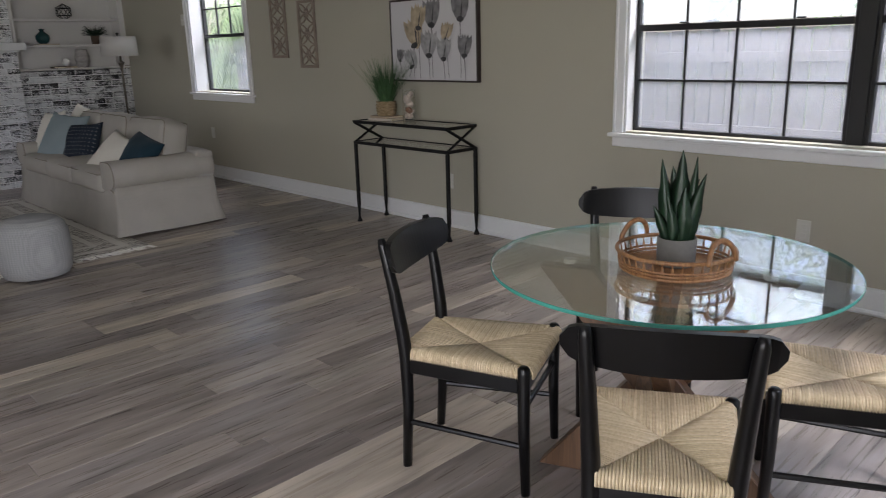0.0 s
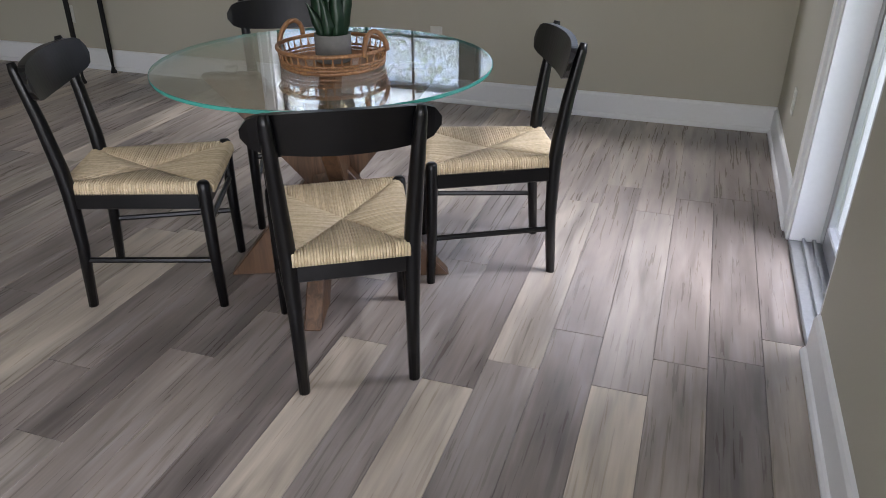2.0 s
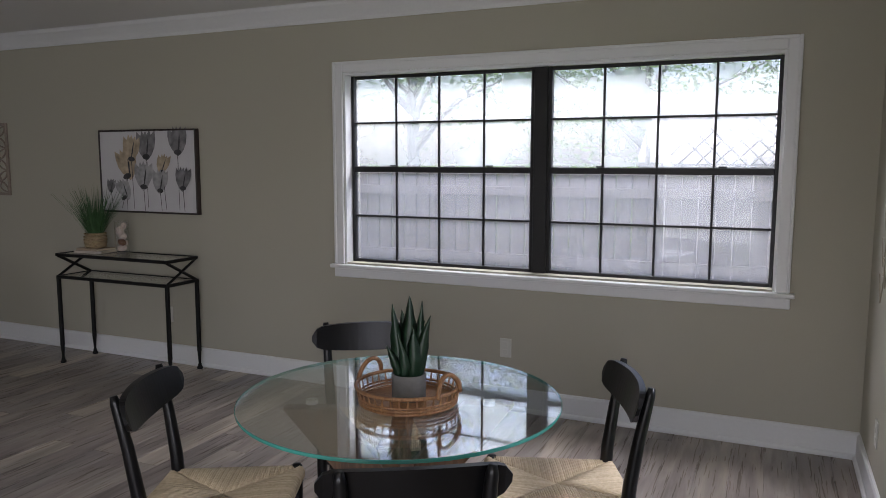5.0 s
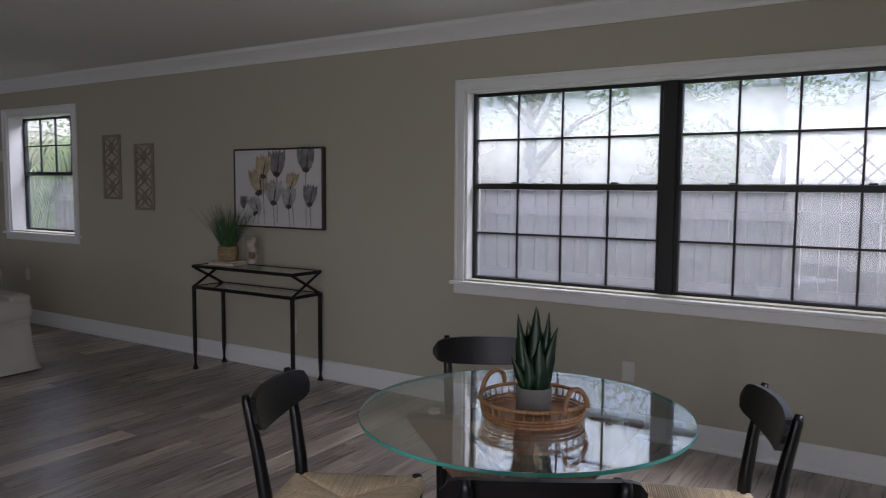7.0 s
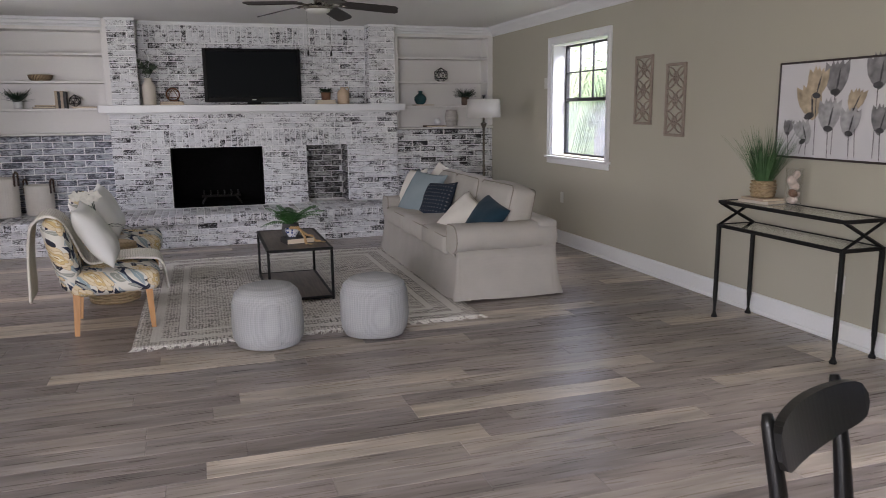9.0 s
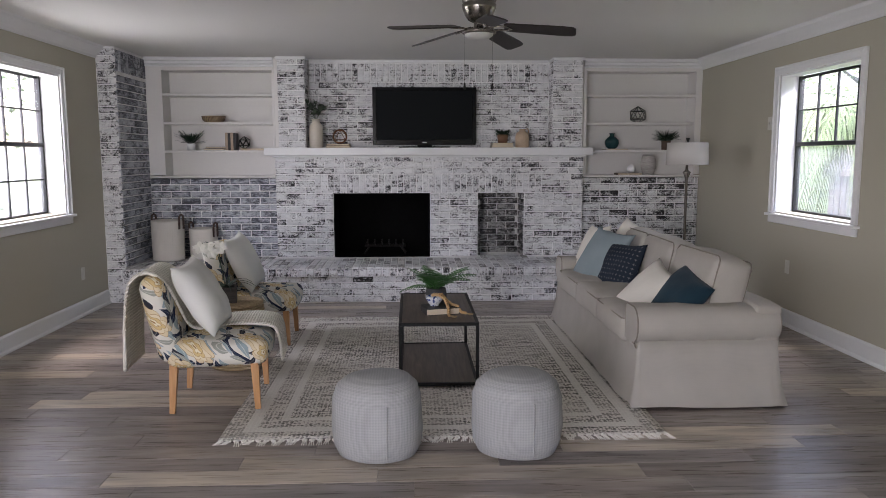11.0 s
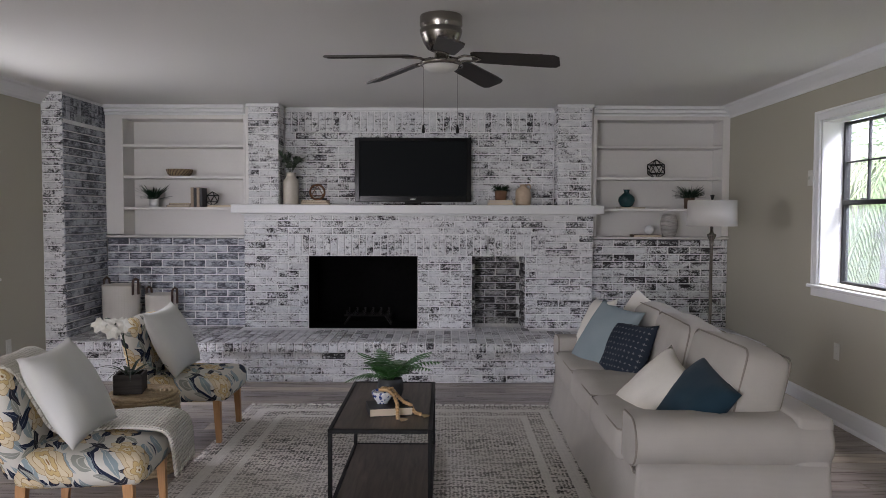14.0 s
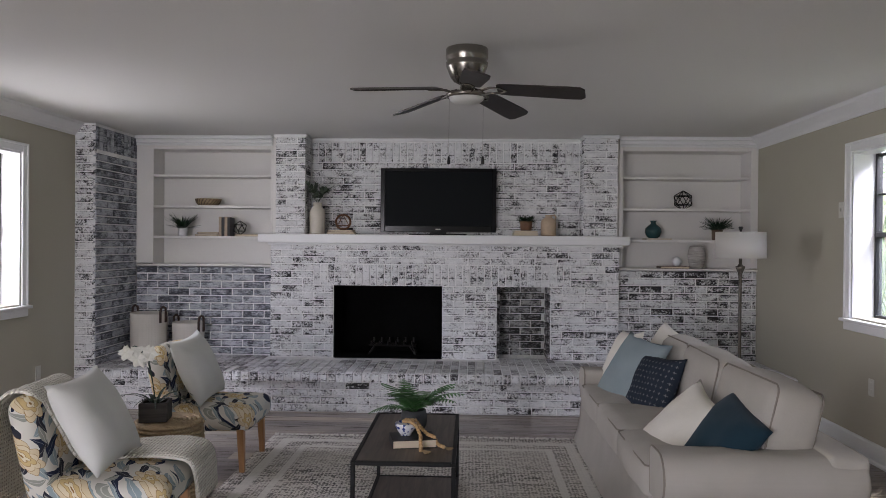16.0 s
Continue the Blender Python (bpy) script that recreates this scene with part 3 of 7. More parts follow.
def strip(name, profile, a, b, m, material, label):
    """A moulding: profile in (out from wall, z), run along local x from a to b."""
    bm = bmesh.new()
    p = [bm.verts.new((a, -o, z)) for o, z in profile]
    q = [bm.verts.new((b, -o, z)) for o, z in profile]
    bm.faces.new(p)
    bm.faces.new(q[::-1])
    for k in range(len(p)):
        n = (k + 1) % len(p)
        bm.faces.new((p[k], p[n], q[n], q[k]))
    return single(name, bm, material, label, "trim", m=m, kind="structure")


CROWN = [(0.0, CEIL - 0.115), (0.012, CEIL - 0.115), (0.016, CEIL - 0.095), (0.03, CEIL - 0.075), (0.06, CEIL - 0.045), (0.078, CEIL - 0.028), (0.082, CEIL - 0.012), (0.09, CEIL - 0.001), (0.0, CEIL - 0.001)]
BASE = [(0.0, 0.001), (0.030, 0.001), (0.030, 0.012), (0.024, 0.022), (0.017, 0.027), (0.016, 0.122), (0.010, 0.134), (0.0, 0.138)]
EAST, WEST, SOUTH, NORTH = pose(XR, 0, 0, 0, 0, -90), pose(XL, 0, 0, 0, 0, 90), pose(0, YS, 0, 0, 0, 180), pose(0, 0, 0)
CL, BL = "white painted crown moulding", "white painted baseboard with shoe moulding"
strip("trim_crown_east", CROWN, -9.99, -YS, EAST, TRIM, CL)
strip("trim_crown_west", CROWN, YS, 9.20, WEST, TRIM, CL)
strip("trim_crown_south", CROWN, -XR + 0.09, -XL - 0.09, SOUTH, TRIM, CL)
strip("baseboard_east", BASE, -9.1, -YS, EAST, TRIM, BL)
strip("baseboard_west", BASE, 1.72, 9.19, WEST, TRIM, BL)
strip("baseboard_west_near", BASE, YS, 0.28, WEST, TRIM, BL)
strip("baseboard_south_corner", BASE, -XR + 0.031, -2.36, SOUTH, TRIM, BL)
strip("baseboard_south", BASE, -1.495, 0.80, SOUTH, TRIM, BL)

# ---- windows ----
def side_window(name, hole, m, label, units, deep, lower_grid, haze):
    """A single- or twin-unit sash window in its casing; local x along the wall, y outwards."""
    a, b, z0, z1 = hole
    w = (b - a) / 2
    t = empty(name, label, "window", m @ pose(0, 0, 0), kind="structure")
    cw = 0.062
    bm = bmesh.new()
    for x0, x1, p, q in ((-w - cw, -w, z0 - 0.01, z1 + cw), (w, w + cw, z0 - 0.01, z1 + cw), (-w, w, z1, z1 + cw)):
        add_box(bm, x0, x1, -0.019, -0.001, p, q, 0.004)
    for x0, x1, p, q in ((-w - cw - 0.006, -w - cw + 0.012, z0 - 0.01, z1 + cw + 0.006), (w + cw - 0.012, w + cw + 0.006, z0 - 0.01, z1 + cw + 0.006), (-w - cw + 0.012, w + cw - 0.012, z1 + cw - 0.012, z1 + cw + 0.006)):
        add_box(bm, x0, x1, -0.028, -0.0005, p, q, 0.004)
    part("casing", bm, TRIM, t)
    part("window_sill", boxed(-w - cw - 0.03, w + cw + 0.03, -0.048, deep, z0 - 0.035, z0 - 0.011, 0.006, 2), TRIM, t)
    part("apron", boxed(-w - cw - 0.01, w + cw + 0.01, -0.022, -0.001, z0 - 0.095, z0 - 0.036, 0.005), TRIM, t)
    bm = bmesh.new()
    jt = 0.014
    add_box(bm, -w, -w + jt, -0.001, deep, z0 - 0.01, z1)
    add_box(bm, w - jt, w, -0.001, deep, z0 - 0.01, z1)
    add_box(bm, -w + jt, w - jt, -0.001, deep, z1 - jt, z1)
    part("jamb", bm, TRIM, t)
    fy0, fy1 = deep - 0.002, deep + 0.045
    uw = (2 * w - 2 * jt - (0.085 if units == 2 else 0)) / units
    zm = (z0 + z1) / 2
    fr = 0.02
    for k in range(units):
        x0 = -w + jt + k * (uw + 0.085)
        x1 = x0 + uw
        bm = bmesh.new()
        add_box(bm, x0, x0 + fr, fy0, fy1, z0 - 0.008, z1 - jt, 0.003)
        add_box(bm, x1 - fr, x1, fy0, fy1, z0 - 0.008, z1 - jt, 0.003)
        add_box(bm, x0 + fr, x1 - fr, fy0, fy1, z0 - 0.008, z0 + 0.018, 0.003)
        add_box(bm, x0 + fr, x1 - fr, fy0 + 0.012, fy1, z1 - jt - 0.02, z1 - jt, 0.003)
        part("window_frame", bm, DARK_FRAME, t)
        part("meeting_rail", boxed(x0 + fr, x1 - fr, fy0 - 0.006, fy1 - 0.004, zm - 0.02, zm + 0.016, 0.004), DARK_FRAME, t, "dark bronze meeting rail")
        for s in (0.25, 0.78):
            part("sash_latch", boxed(x0 + uw * s - 0.022, x0 + uw * s + 0.022, fy0 - 0.016, fy0 + 0.006, zm + 0.017, zm + 0.027, 0.004), DARK_FRAME, t)
        gx0, gx1 = x0 + fr, x1 - fr
        for lo, hi, grid, mt in ((z0 + 0.018, zm - 0.02, lower_grid, PANE_LOW if haze else PANE_HAZY), (zm + 0.016, z1 - jt - 0.02, True, PANE_UP if haze else PANE_CLEAR)):
            cols, rows = (4, 2) if grid else (1, 1)
            pw, ph = (gx1 - gx0) / cols, (hi - lo) / rows
            for c in range(1, cols):
                part("muntin", boxed(gx0 + c * pw - 0.006, gx0 + c * pw + 0.006, fy0 + 0.014, fy1 - 0.012, lo, hi, 0.002), DARK_FRAME, t)
            for r in range(1, rows):
                part("muntin", boxed(gx0, gx1, fy0 + 0.013, fy1 - 0.013, lo + r * ph - 0.006, lo + r * ph + 0.006, 0.002), DARK_FRAME, t)
            for c in range(cols):
                for r in range(rows):
                    g = part("pane", boxed(gx0 + c * pw + 0.005, gx0 + (c + 1) * pw - 0.005, fy0 + 0.021, fy0 + 0.025, lo + r * ph + 0.005, lo + (r + 1) * ph - 0.005), mt, t)
                    g.visible_shadow = False
    if units == 2:
        part("mullion", boxed(-0.0425, 0.0425, fy0 - 0.01, fy1, z0 - 0.008, z1 - jt, 0.005), DARK_FRAME, t)
    return t


side_window("window_1", BW, EAST @ pose(-(BW[0] + BW[1]) / 2, 0, 0), "wide twin sash window with dark muntins in white casing", 2, 0.075, True, True)
side_window("window_2", RW, EAST @ pose(-(RW[0] + RW[1]) / 2, 0, 0), "sash window with dark frame in a deep white reveal", 1, 0.15, False, False)
side_window("window_3", LW, WEST @ pose((LW[0] + LW[1]) / 2, 0, 0), "sash window with dark frame in a deep white reveal", 1, 0.15, True, False)

# narrow glazed door in the south wall
d = empty("door_1", "grey aluminium glazed door in white casing, closed", "door", SOUTH, kind="structure")
bm = bmesh.new()
add_box(bm, -2.36, -2.27, -0.02, -0.001, 0.0, 2.15, 0.004)
add_box(bm, -2.365, -2.345, -0.03, -0.0005, 0.0, 2.155, 0.004)
part("casing", bm, TRIM, d)
bm = bmesh.new()
add_box(bm, -2.27, -2.235, -0.012, 0.2, 0.02, 2.06)
add_box(bm, -1.515, -1.50, 0.0, 0.2, 0.02, 2.06)
add_box(bm, -2.235, -1.515, 0.0, 0.2, 2.03, 2.06)
part("jamb", bm, TRIM, d)
bm = bmesh.new()
add_box(bm, -2.262, -1.502, -0.012, 0.2, 0.0, 0.018, 0.004)
for k in range(3):
    add_box(bm, -2.23, -1.52, 0.03 + 0.035 * k, 0.04 + 0.035 * k, 0.018, 0.034)
part("threshold", bm, ALU, d, "grooved aluminium threshold")
bm = bmesh.new()
for x0, x1, z0, z1 in ((-2.23, -2.165, 0.035, 2.02), (-1.59, -1.525, 0.035, 2.02), (-2.165, -1.59, 0.035, 0.12), (-2.165, -1.59, 1.95, 2.02)):
    add_box(bm, x0, x1, 0.09, 0.125, z0, z1, 0.005)
part("door_frame", bm, ALU, d, "grey aluminium stile and rails")
part("pane", boxed(-2.16, -1.595, 0.104, 0.108, 0.125, 1.945), PANE_CLEAR, d).visible_shadow = False
part("handle", boxed(-2.215, -2.18, 0.06, 0.092, 0.95, 1.12, 0.006), BLACK_METAL, d, "black pull handle")

# ---- floor ----
floor = single("floor", boxed(XL, XR, YS, 10.4, -0.05, -0.004), JOINT, "grey-brown wood-look vinyl plank floor", "floor", kind="structure")
PLANK_W = 0.152
plank_cells = []
prng = random.Random(5)
y = YS + 0.055
while y < 9.2:
    x = XL - prng.random() * 1.2
    while x < XR:
        x1 = x + 1.215
        a, b = max(x, XL + 0.002), min(x1, XR - 0.002)
        if b - a > 0.02:
            plank_cells.append((a, b, y - PLANK_W / 2, y + PLANK_W / 2))
        x = x1
    y += PLANK_W

# ---- brick fireplace wall ----
COURSE, BLEN = 0.0685, 0.211
HZ = 0.35
def brick_variants(name, w, d, h, material, count=5):
    out = []
    for k in range(count):
        bm = bmesh.new()
        add_box(bm, -w / 2, w / 2, 0, d, -h / 2, h / 2, 0.0035)
        for v in bm.verts:
            v.co += Vector((noise.noise(v.co * 31 + Vector((k * 9, 0, 0))), noise.noise(v.co * 31 + Vector((0, k * 9, 5))), noise.noise(v.co * 31 + Vector((3, 0, k * 9))))) * 0.0025
        out.append(mesh_of(name, bm, material))
    return out


BRICKS = {}
def lay(parent, x, y, z, w, h, turn, material, depth=0.03, tilt=0):
    """One brick, its face at the given point; turn spins it about z."""
    key = (round(w, 3), round(h, 3), round(depth, 3), material.name)
    if key not in BRICKS:
        BRICKS[key] = brick_variants("brick", w, depth, h, material, 5 if abs(w - 0.2) < 0.004 else 3)
    r = brng.random
    ob = new("brick", brng.choice(BRICKS[key]))
    ob.parent = parent
    ob.matrix_local = Matrix.Translation((x, y, z)) @ pose(0, 0, 0, tilt, 0, turn) @ pose(0, -0.004 * r(), 0, 0, 0.5 * (r() - 0.5), 0.6 * (r() - 0.5))
    return ob


brng = random.Random(11)
def brick_field(parent, a0, a1, z0, z1, place, material, start=0, holes=(), h=COURSE):
    """Running-bond courses over (a, z); place(a, z) gives (x, y, z, turn)."""
    n = round((z1 - z0) / h)
    hh = (z1 - z0) / n
    for k in range(n):
        zc = z0 + hh * (k + 0.5)
        spans = [(a0, a1)]
        for p, q, s, e in holes:
            if s - 1e-3 < zc < e + 1e-3:
                spans = [t for u, v in spans for t in ((u, min(v, p)), (max(u, q), v)) if t[1] - t[0] > 0.012]
        for u, v in spans:
            a = u - (BLEN / 2 if (k + start) % 2 else 0)
            while a < v - 0.004:
                p, q = max(a, u), min(a + BLEN, v)
                if q - p > 0.03:
                    w = round((q - p - 0.011) * 40) / 40 if q - p < BLEN - 0.002 else 0.2
                    w = min(w, q - p - 0.004)
                    x, y_, z, turn = place((p + q) / 2, zc)
                    lay(parent, x, y_, z, round(w, 3), hh - 0.0115, turn, material)
                a += BLEN


def soldiers(parent, a0, a1, zc, height, y_, material, pitch=COURSE):
    n = round((a1 - a0) / pitch)
    pp = (a1 - a0) / n
    for k in range(n):
        lay(parent, a0 + pp * (k + 0.5), y_, zc, pp - 0.0115, height, 0, material)


BX0, BX1, BY = -1.04, 2.29, 9.9          # chimney breast
FB = (-0.425, 0.616, HZ, 1.04)            # firebox opening
NB = (1.136, 1.645, HZ, 1.04)             # log niche
REC = 10.15                               # recessed face behind the television
WX = -2.39                                # face of the brick wing on the west wall
# mortar bodies that the bricks stand in
bm = bmesh.new()
m0, m1 = BY + 0.008, 10.40
for x0, x1, z0, z1 in ((BX0 + 0.006, FB[0], 0.3, 1.44), (FB[0], FB[1], 1.04, 1.44), (FB[1], NB[0], 0.3, 1.44), (NB[0], NB[1], 1.04, 1.44), (NB[1], BX1 - 0.006, 0.3, 1.44)):
    add_box(bm, x0, x1, m0, m1, z0, z1)
add_box(bm, NB[0], NB[1], 10.22, m1, 0.3, 1.04)
breast = single("chimney_breast", bm, MORTAR, "limewashed brick chimney breast with firebox and log niche", "fireplace", kind="structure")
face = lambda a, z: (a, BY, z, 0)
SOL = (-0.62, 1.83)
brick_field(breast, BX0, BX1, HZ, 1.04, face, BRICK, 0, [FB, NB])
for x0, x1 in ((BX0, SOL[0]), (SOL[1], BX1)):
    brick_field(breast, x0, x1, 1.04, 1.04 + 3 * COURSE, face, BRICK, 1)
soldiers(breast, SOL[0], SOL[1], 1.04 + 1.5 * COURSE, 3 * COURSE - 0.012, BY, BRICK)
brick_field(breast, BX0, BX1, 1.04 + 3 * COURSE, 1.44, face, BRICK, 0)
# log niche: back and sides
niche = lambda a, z: (a, 10.195, z, 0)
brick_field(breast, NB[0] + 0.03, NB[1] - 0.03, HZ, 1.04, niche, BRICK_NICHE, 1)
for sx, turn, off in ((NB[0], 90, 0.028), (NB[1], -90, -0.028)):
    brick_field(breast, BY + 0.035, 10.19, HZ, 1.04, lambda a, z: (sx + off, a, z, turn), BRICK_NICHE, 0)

# upper part: two pilasters and the recessed field behind the television
bm = bmesh.new()
PL, PR = (-0.993, -0.70), (1.94, 2.268)
for p in (PL, PR):
    add_box(bm, p[0] + 0.006, p[1] - 0.006, BY, 10.40, 1.44, CEIL - 0.002)
add_box(bm, PL[1] - 0.006, PR[0] + 0.006, REC + 0.01, 10.395, 1.44, CEIL - 0.002)
upper = single("chimney_upper", bm, MORTAR, "limewashed brick overmantel with side pilasters", "fireplace", kind="structure")
for p in (PL, PR):
    brick_field(upper, p[0], p[1], 1.53, CEIL - 0.02, lambda a, z: (a, BY - 0.008, z, 0), BRICK, 1)
brick_field(upper, PL[1], PR[0], 1.53, CEIL - 0.24, lambda a, z: (a, REC, z, 0), BRICK, 0)
soldiers(upper, PL[1], PR[0], CEIL - 0.24 + 0.1, 0.19, REC, BRICK)
for sx, turn in ((PL[1] - 0.002, 90), (PR[0] + 0.002, -90)):
    brick_field(upper, BY + 0.03, REC, 1.53, CEIL - 0.03, lambda a, z: (sx, a, z, turn), BRICK, 0)
bm = bmesh.new()
for p in (PL, PR):
    add_box(bm, p[0] - 0.012, p[1] + 0.012, BY - 0.035, BY + 0.2, CEIL - 0.032, CEIL - 0.0015, 0.006)
add_box(bm, PL[1] + 0.012, PR[0] - 0.012, REC - 0.022, REC + 0.05, CEIL - 0.03, CEIL - 0.0015, 0.006)
single("trim_brick_cap", bm, TRIM, "white painted cap moulding over the brick", "trim", kind="structure")

# firebox lining
bm = bmesh.new()
fx0, fx1 = FB[0], FB[1]
add_box(bm, fx0 + 0.0125, fx1 - 0.0125, 10.362, 10.395, 0.3, 1.08)
add_prism(bm, [(fx0 - 0.002, 0.345), (fx0 + 0.012, 0.345), (fx0 + 0.012, 1.05), (fx0 - 0.002, 1.05)], BY + 0.012, 10.38)
add_prism(bm, [(fx1 - 0.012, 0.345), (fx1 + 0.002, 0.345), (fx1 + 0.002, 1.05), (fx1 - 0.012, 1.05)], BY + 0.012, 10.38)
add_box(bm, fx0 + 0.012, fx1 - 0.012, BY + 0.012, 10.36, 1.03, 1.05)
add_box(bm, fx0 + 0.012, fx1 - 0.012, BY + 0.01, 10.36, 0.33, 0.353)
single("firebox", bm, SOOT, "soot-black firebox lining inside the fireplace", "fireplace", kind="structure")
g = empty("fire_grate", "black cast-iron fire grate in the firebox", "grate", pose(0.12, 10.16, 0.353))
for k in range(6):
    x = -0.2 + k * 0.08
    part("bar", tubed([(x, -0.09, 0.14), (x, -0.08, 0.10), (x, 0.1, 0.10), (x, 0.11, 0.15)], 0.009, 6), IRON, g)
for yy in (-0.06, 0.08):
    part("cross_bar", tubed([(-0.23, yy, 0.09), (0.23, yy, 0.09)], 0.009, 6), IRON, g)
for sx in (-1, 1):
    for yy in (-0.06, 0.08):
        part("leg", tubed([(sx * 0.17, yy, 0.09), (sx * 0.23, yy - 0.02, 0.004)], 0.009, 6), IRON, g)

# mantel
bm = bmesh.new()
add_box(bm, -1.135, 2.365, 9.80, 10.14, 1.445, 1.527, 0.006, 2)
mantel = single("mantel", bm, TRIM, "thick white painted mantel shelf", "mantel", kind="structure")
single("trim_mantel_bed", boxed(BX0 - 0.02, BX1 + 0.02, 9.872, 9.898, 1.424, 1.444, 0.005), TRIM, "thin white bed moulding under the mantel", "trim", kind="structure")

# hearth: four courses under a projecting rowlock top
HY = 9.11
single_h = bmesh.new()
add_box(single_h, WX - 0.01, XR - 0.001, HY + 0.008, 10.03, 0.001, 0.262)
add_box(single_h, WX - 0.01, XR - 0.001, HY - 0.03, 10.03, 0.262, HZ - 0.006)
hearth = single("hearth", single_h, MORTAR, "raised limewashed brick hearth with rowlock top", "hearth", kind="structure")
brick_field(hearth, WX, XR, 0.004, 0.264, lambda a, z: (a, HY, z, 0), BRICK, 0, h=0.066)
n = round((XR - WX) / 0.0735)
for k in range(n):
    w = (XR - WX) / n
    xc = WX + w * (k + 0.5)
    lay(hearth, xc, HY - 0.04, 0.306, w - 0.010, 0.08, 0, BRICK)
for k in range(n):
    w = (XR - WX) / n
    xc = WX + w * (k + 0.5)
    for yc, ln in ((HY + 0.09, 0.205), (HY + 0.31, 0.21), (HY + 0.53, 0.21), (HY + 0.74, 0.20)):
        if yc > HY + 0.7 and (BX0 < xc < NB[0] or NB[1] < xc < BX1):
            continue
        lay(hearth, xc, yc, HZ, w - 0.010, ln, 0, BRICK_HEARTH, 0.02, -90)

# brick dados under the bookcases and the wing on the west wall
for side, x0, x1 in (("west", WX, BX0), ("east", BX1, XR)):
    bm = boxed(x0 + 0.001, x1 - 0.001, YN + 0.008, 10.40, 0.3, 1.20)
    ob = single("brick_dado_" + side, bm, MORTAR, "limewashed brick dado under the bookcase", "wall", kind="structure")
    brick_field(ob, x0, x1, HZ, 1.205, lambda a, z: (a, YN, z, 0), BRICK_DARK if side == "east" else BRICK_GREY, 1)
bm = boxed(XL + 0.001, WX - 0.008, 9.208, 10.40, 0.001, CEIL - 0.004)
wing = single("brick_wing", bm, MORTAR, "limewashed brick wing along the west wall", "wall", kind="structure")
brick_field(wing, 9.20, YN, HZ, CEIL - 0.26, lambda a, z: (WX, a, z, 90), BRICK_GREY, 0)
n = 12
for k in range(n):
    w = (YN - 9.20) / n
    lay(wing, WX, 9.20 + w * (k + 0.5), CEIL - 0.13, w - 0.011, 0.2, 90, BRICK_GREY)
brick_field(wing, XL + 0.004, WX - 0.002, 0.004, CEIL - 0.02, lambda a, z: (a, 9.20, z, 0), BRICK, 0)

# ---- bookcases ----
def bookcase(side, x0, x1, o0, o1):
    t = empty("bookcase_" + side, "built-in white painted bookcase over brick", "bookcase", pose((x0 + x1) / 2, YN, 1.2), kind="structure")
    c = (x0 + x1) / 2
    a, b, p, q = x0 - c, x1 - c, o0 - c, o1 - c
    h = lambda z: z - 1.2
    bm = bmesh.new()
    add_box(bm, a + 0.001, p, -0.012, 0.02, h(1.235), h(CEIL) - 0.002, 0.003)
    add_box(bm, q, b - 0.001, -0.012, 0.02, h(1.235), h(CEIL) - 0.002, 0.003)
    add_box(bm, p, q, -0.012, 0.02, h(2.345), h(CEIL) - 0.002, 0.003)
    part("face_frame", bm, SHELF, t)
    part("back_panel", boxed(p, q, 0.245, 0.26, h(1.225), h(2.36)), SHELF, t)
    part("side_panel", boxed(p - 0.015, p - 0.001, 0.02, 0.26, h(1.225), h(2.36)), SHELF, t)
    part("side_panel", boxed(q + 0.001, q + 0.015, 0.02, 0.26, h(1.225), h(2.36)), SHELF, t)
    part("top_panel", boxed(p, q, 0.021, 0.244, h(2.345), h(2.36)), SHELF, t)
    for z in (2.104, 1.802, 1.501):
        part("shelf", boxed(p + 0.001, q - 0.001, -0.006, 0.245, h(z) - 0.026, h(z), 0.003), SHELF, t)
    part("ledge", boxed(a + 0.001, b - 0.001, -0.03, 0.26, h(1.207), h(1.226), 0.004), SHELF, t)
    bm = bmesh.new()
    for k, (o, z0, z1) in enumerate(((0.02, 2.38, 2.405), (0.032, 2.406, 2.442), (0.05, 2.443, 2.4775))):
        add_box(bm, a + 0.002, b - 0.002, -0.012 - o, -0.0125, h(z0), h(z1), 0.006)
    part("cornice", bm, TRIM, t)


bookcase("west", WX, BX0, -2.22, -1.065)
bookcase("east", BX1, XR, 2.33, 3.53)
bm = bmesh.new()
for sx0, sx1 in ((BX0 - 0.002, PL[0] + 0.003), (PR[1] - 0.003, BX1 + 0.002)):
    add_box(bm, sx0, sx1, YN - 0.008, 10.38, 1.53, CEIL - 0.003)
single("trim_pilaster_filler", bm, SHELF, "white filler strip between brick and bookcase", "trim", kind="structure")

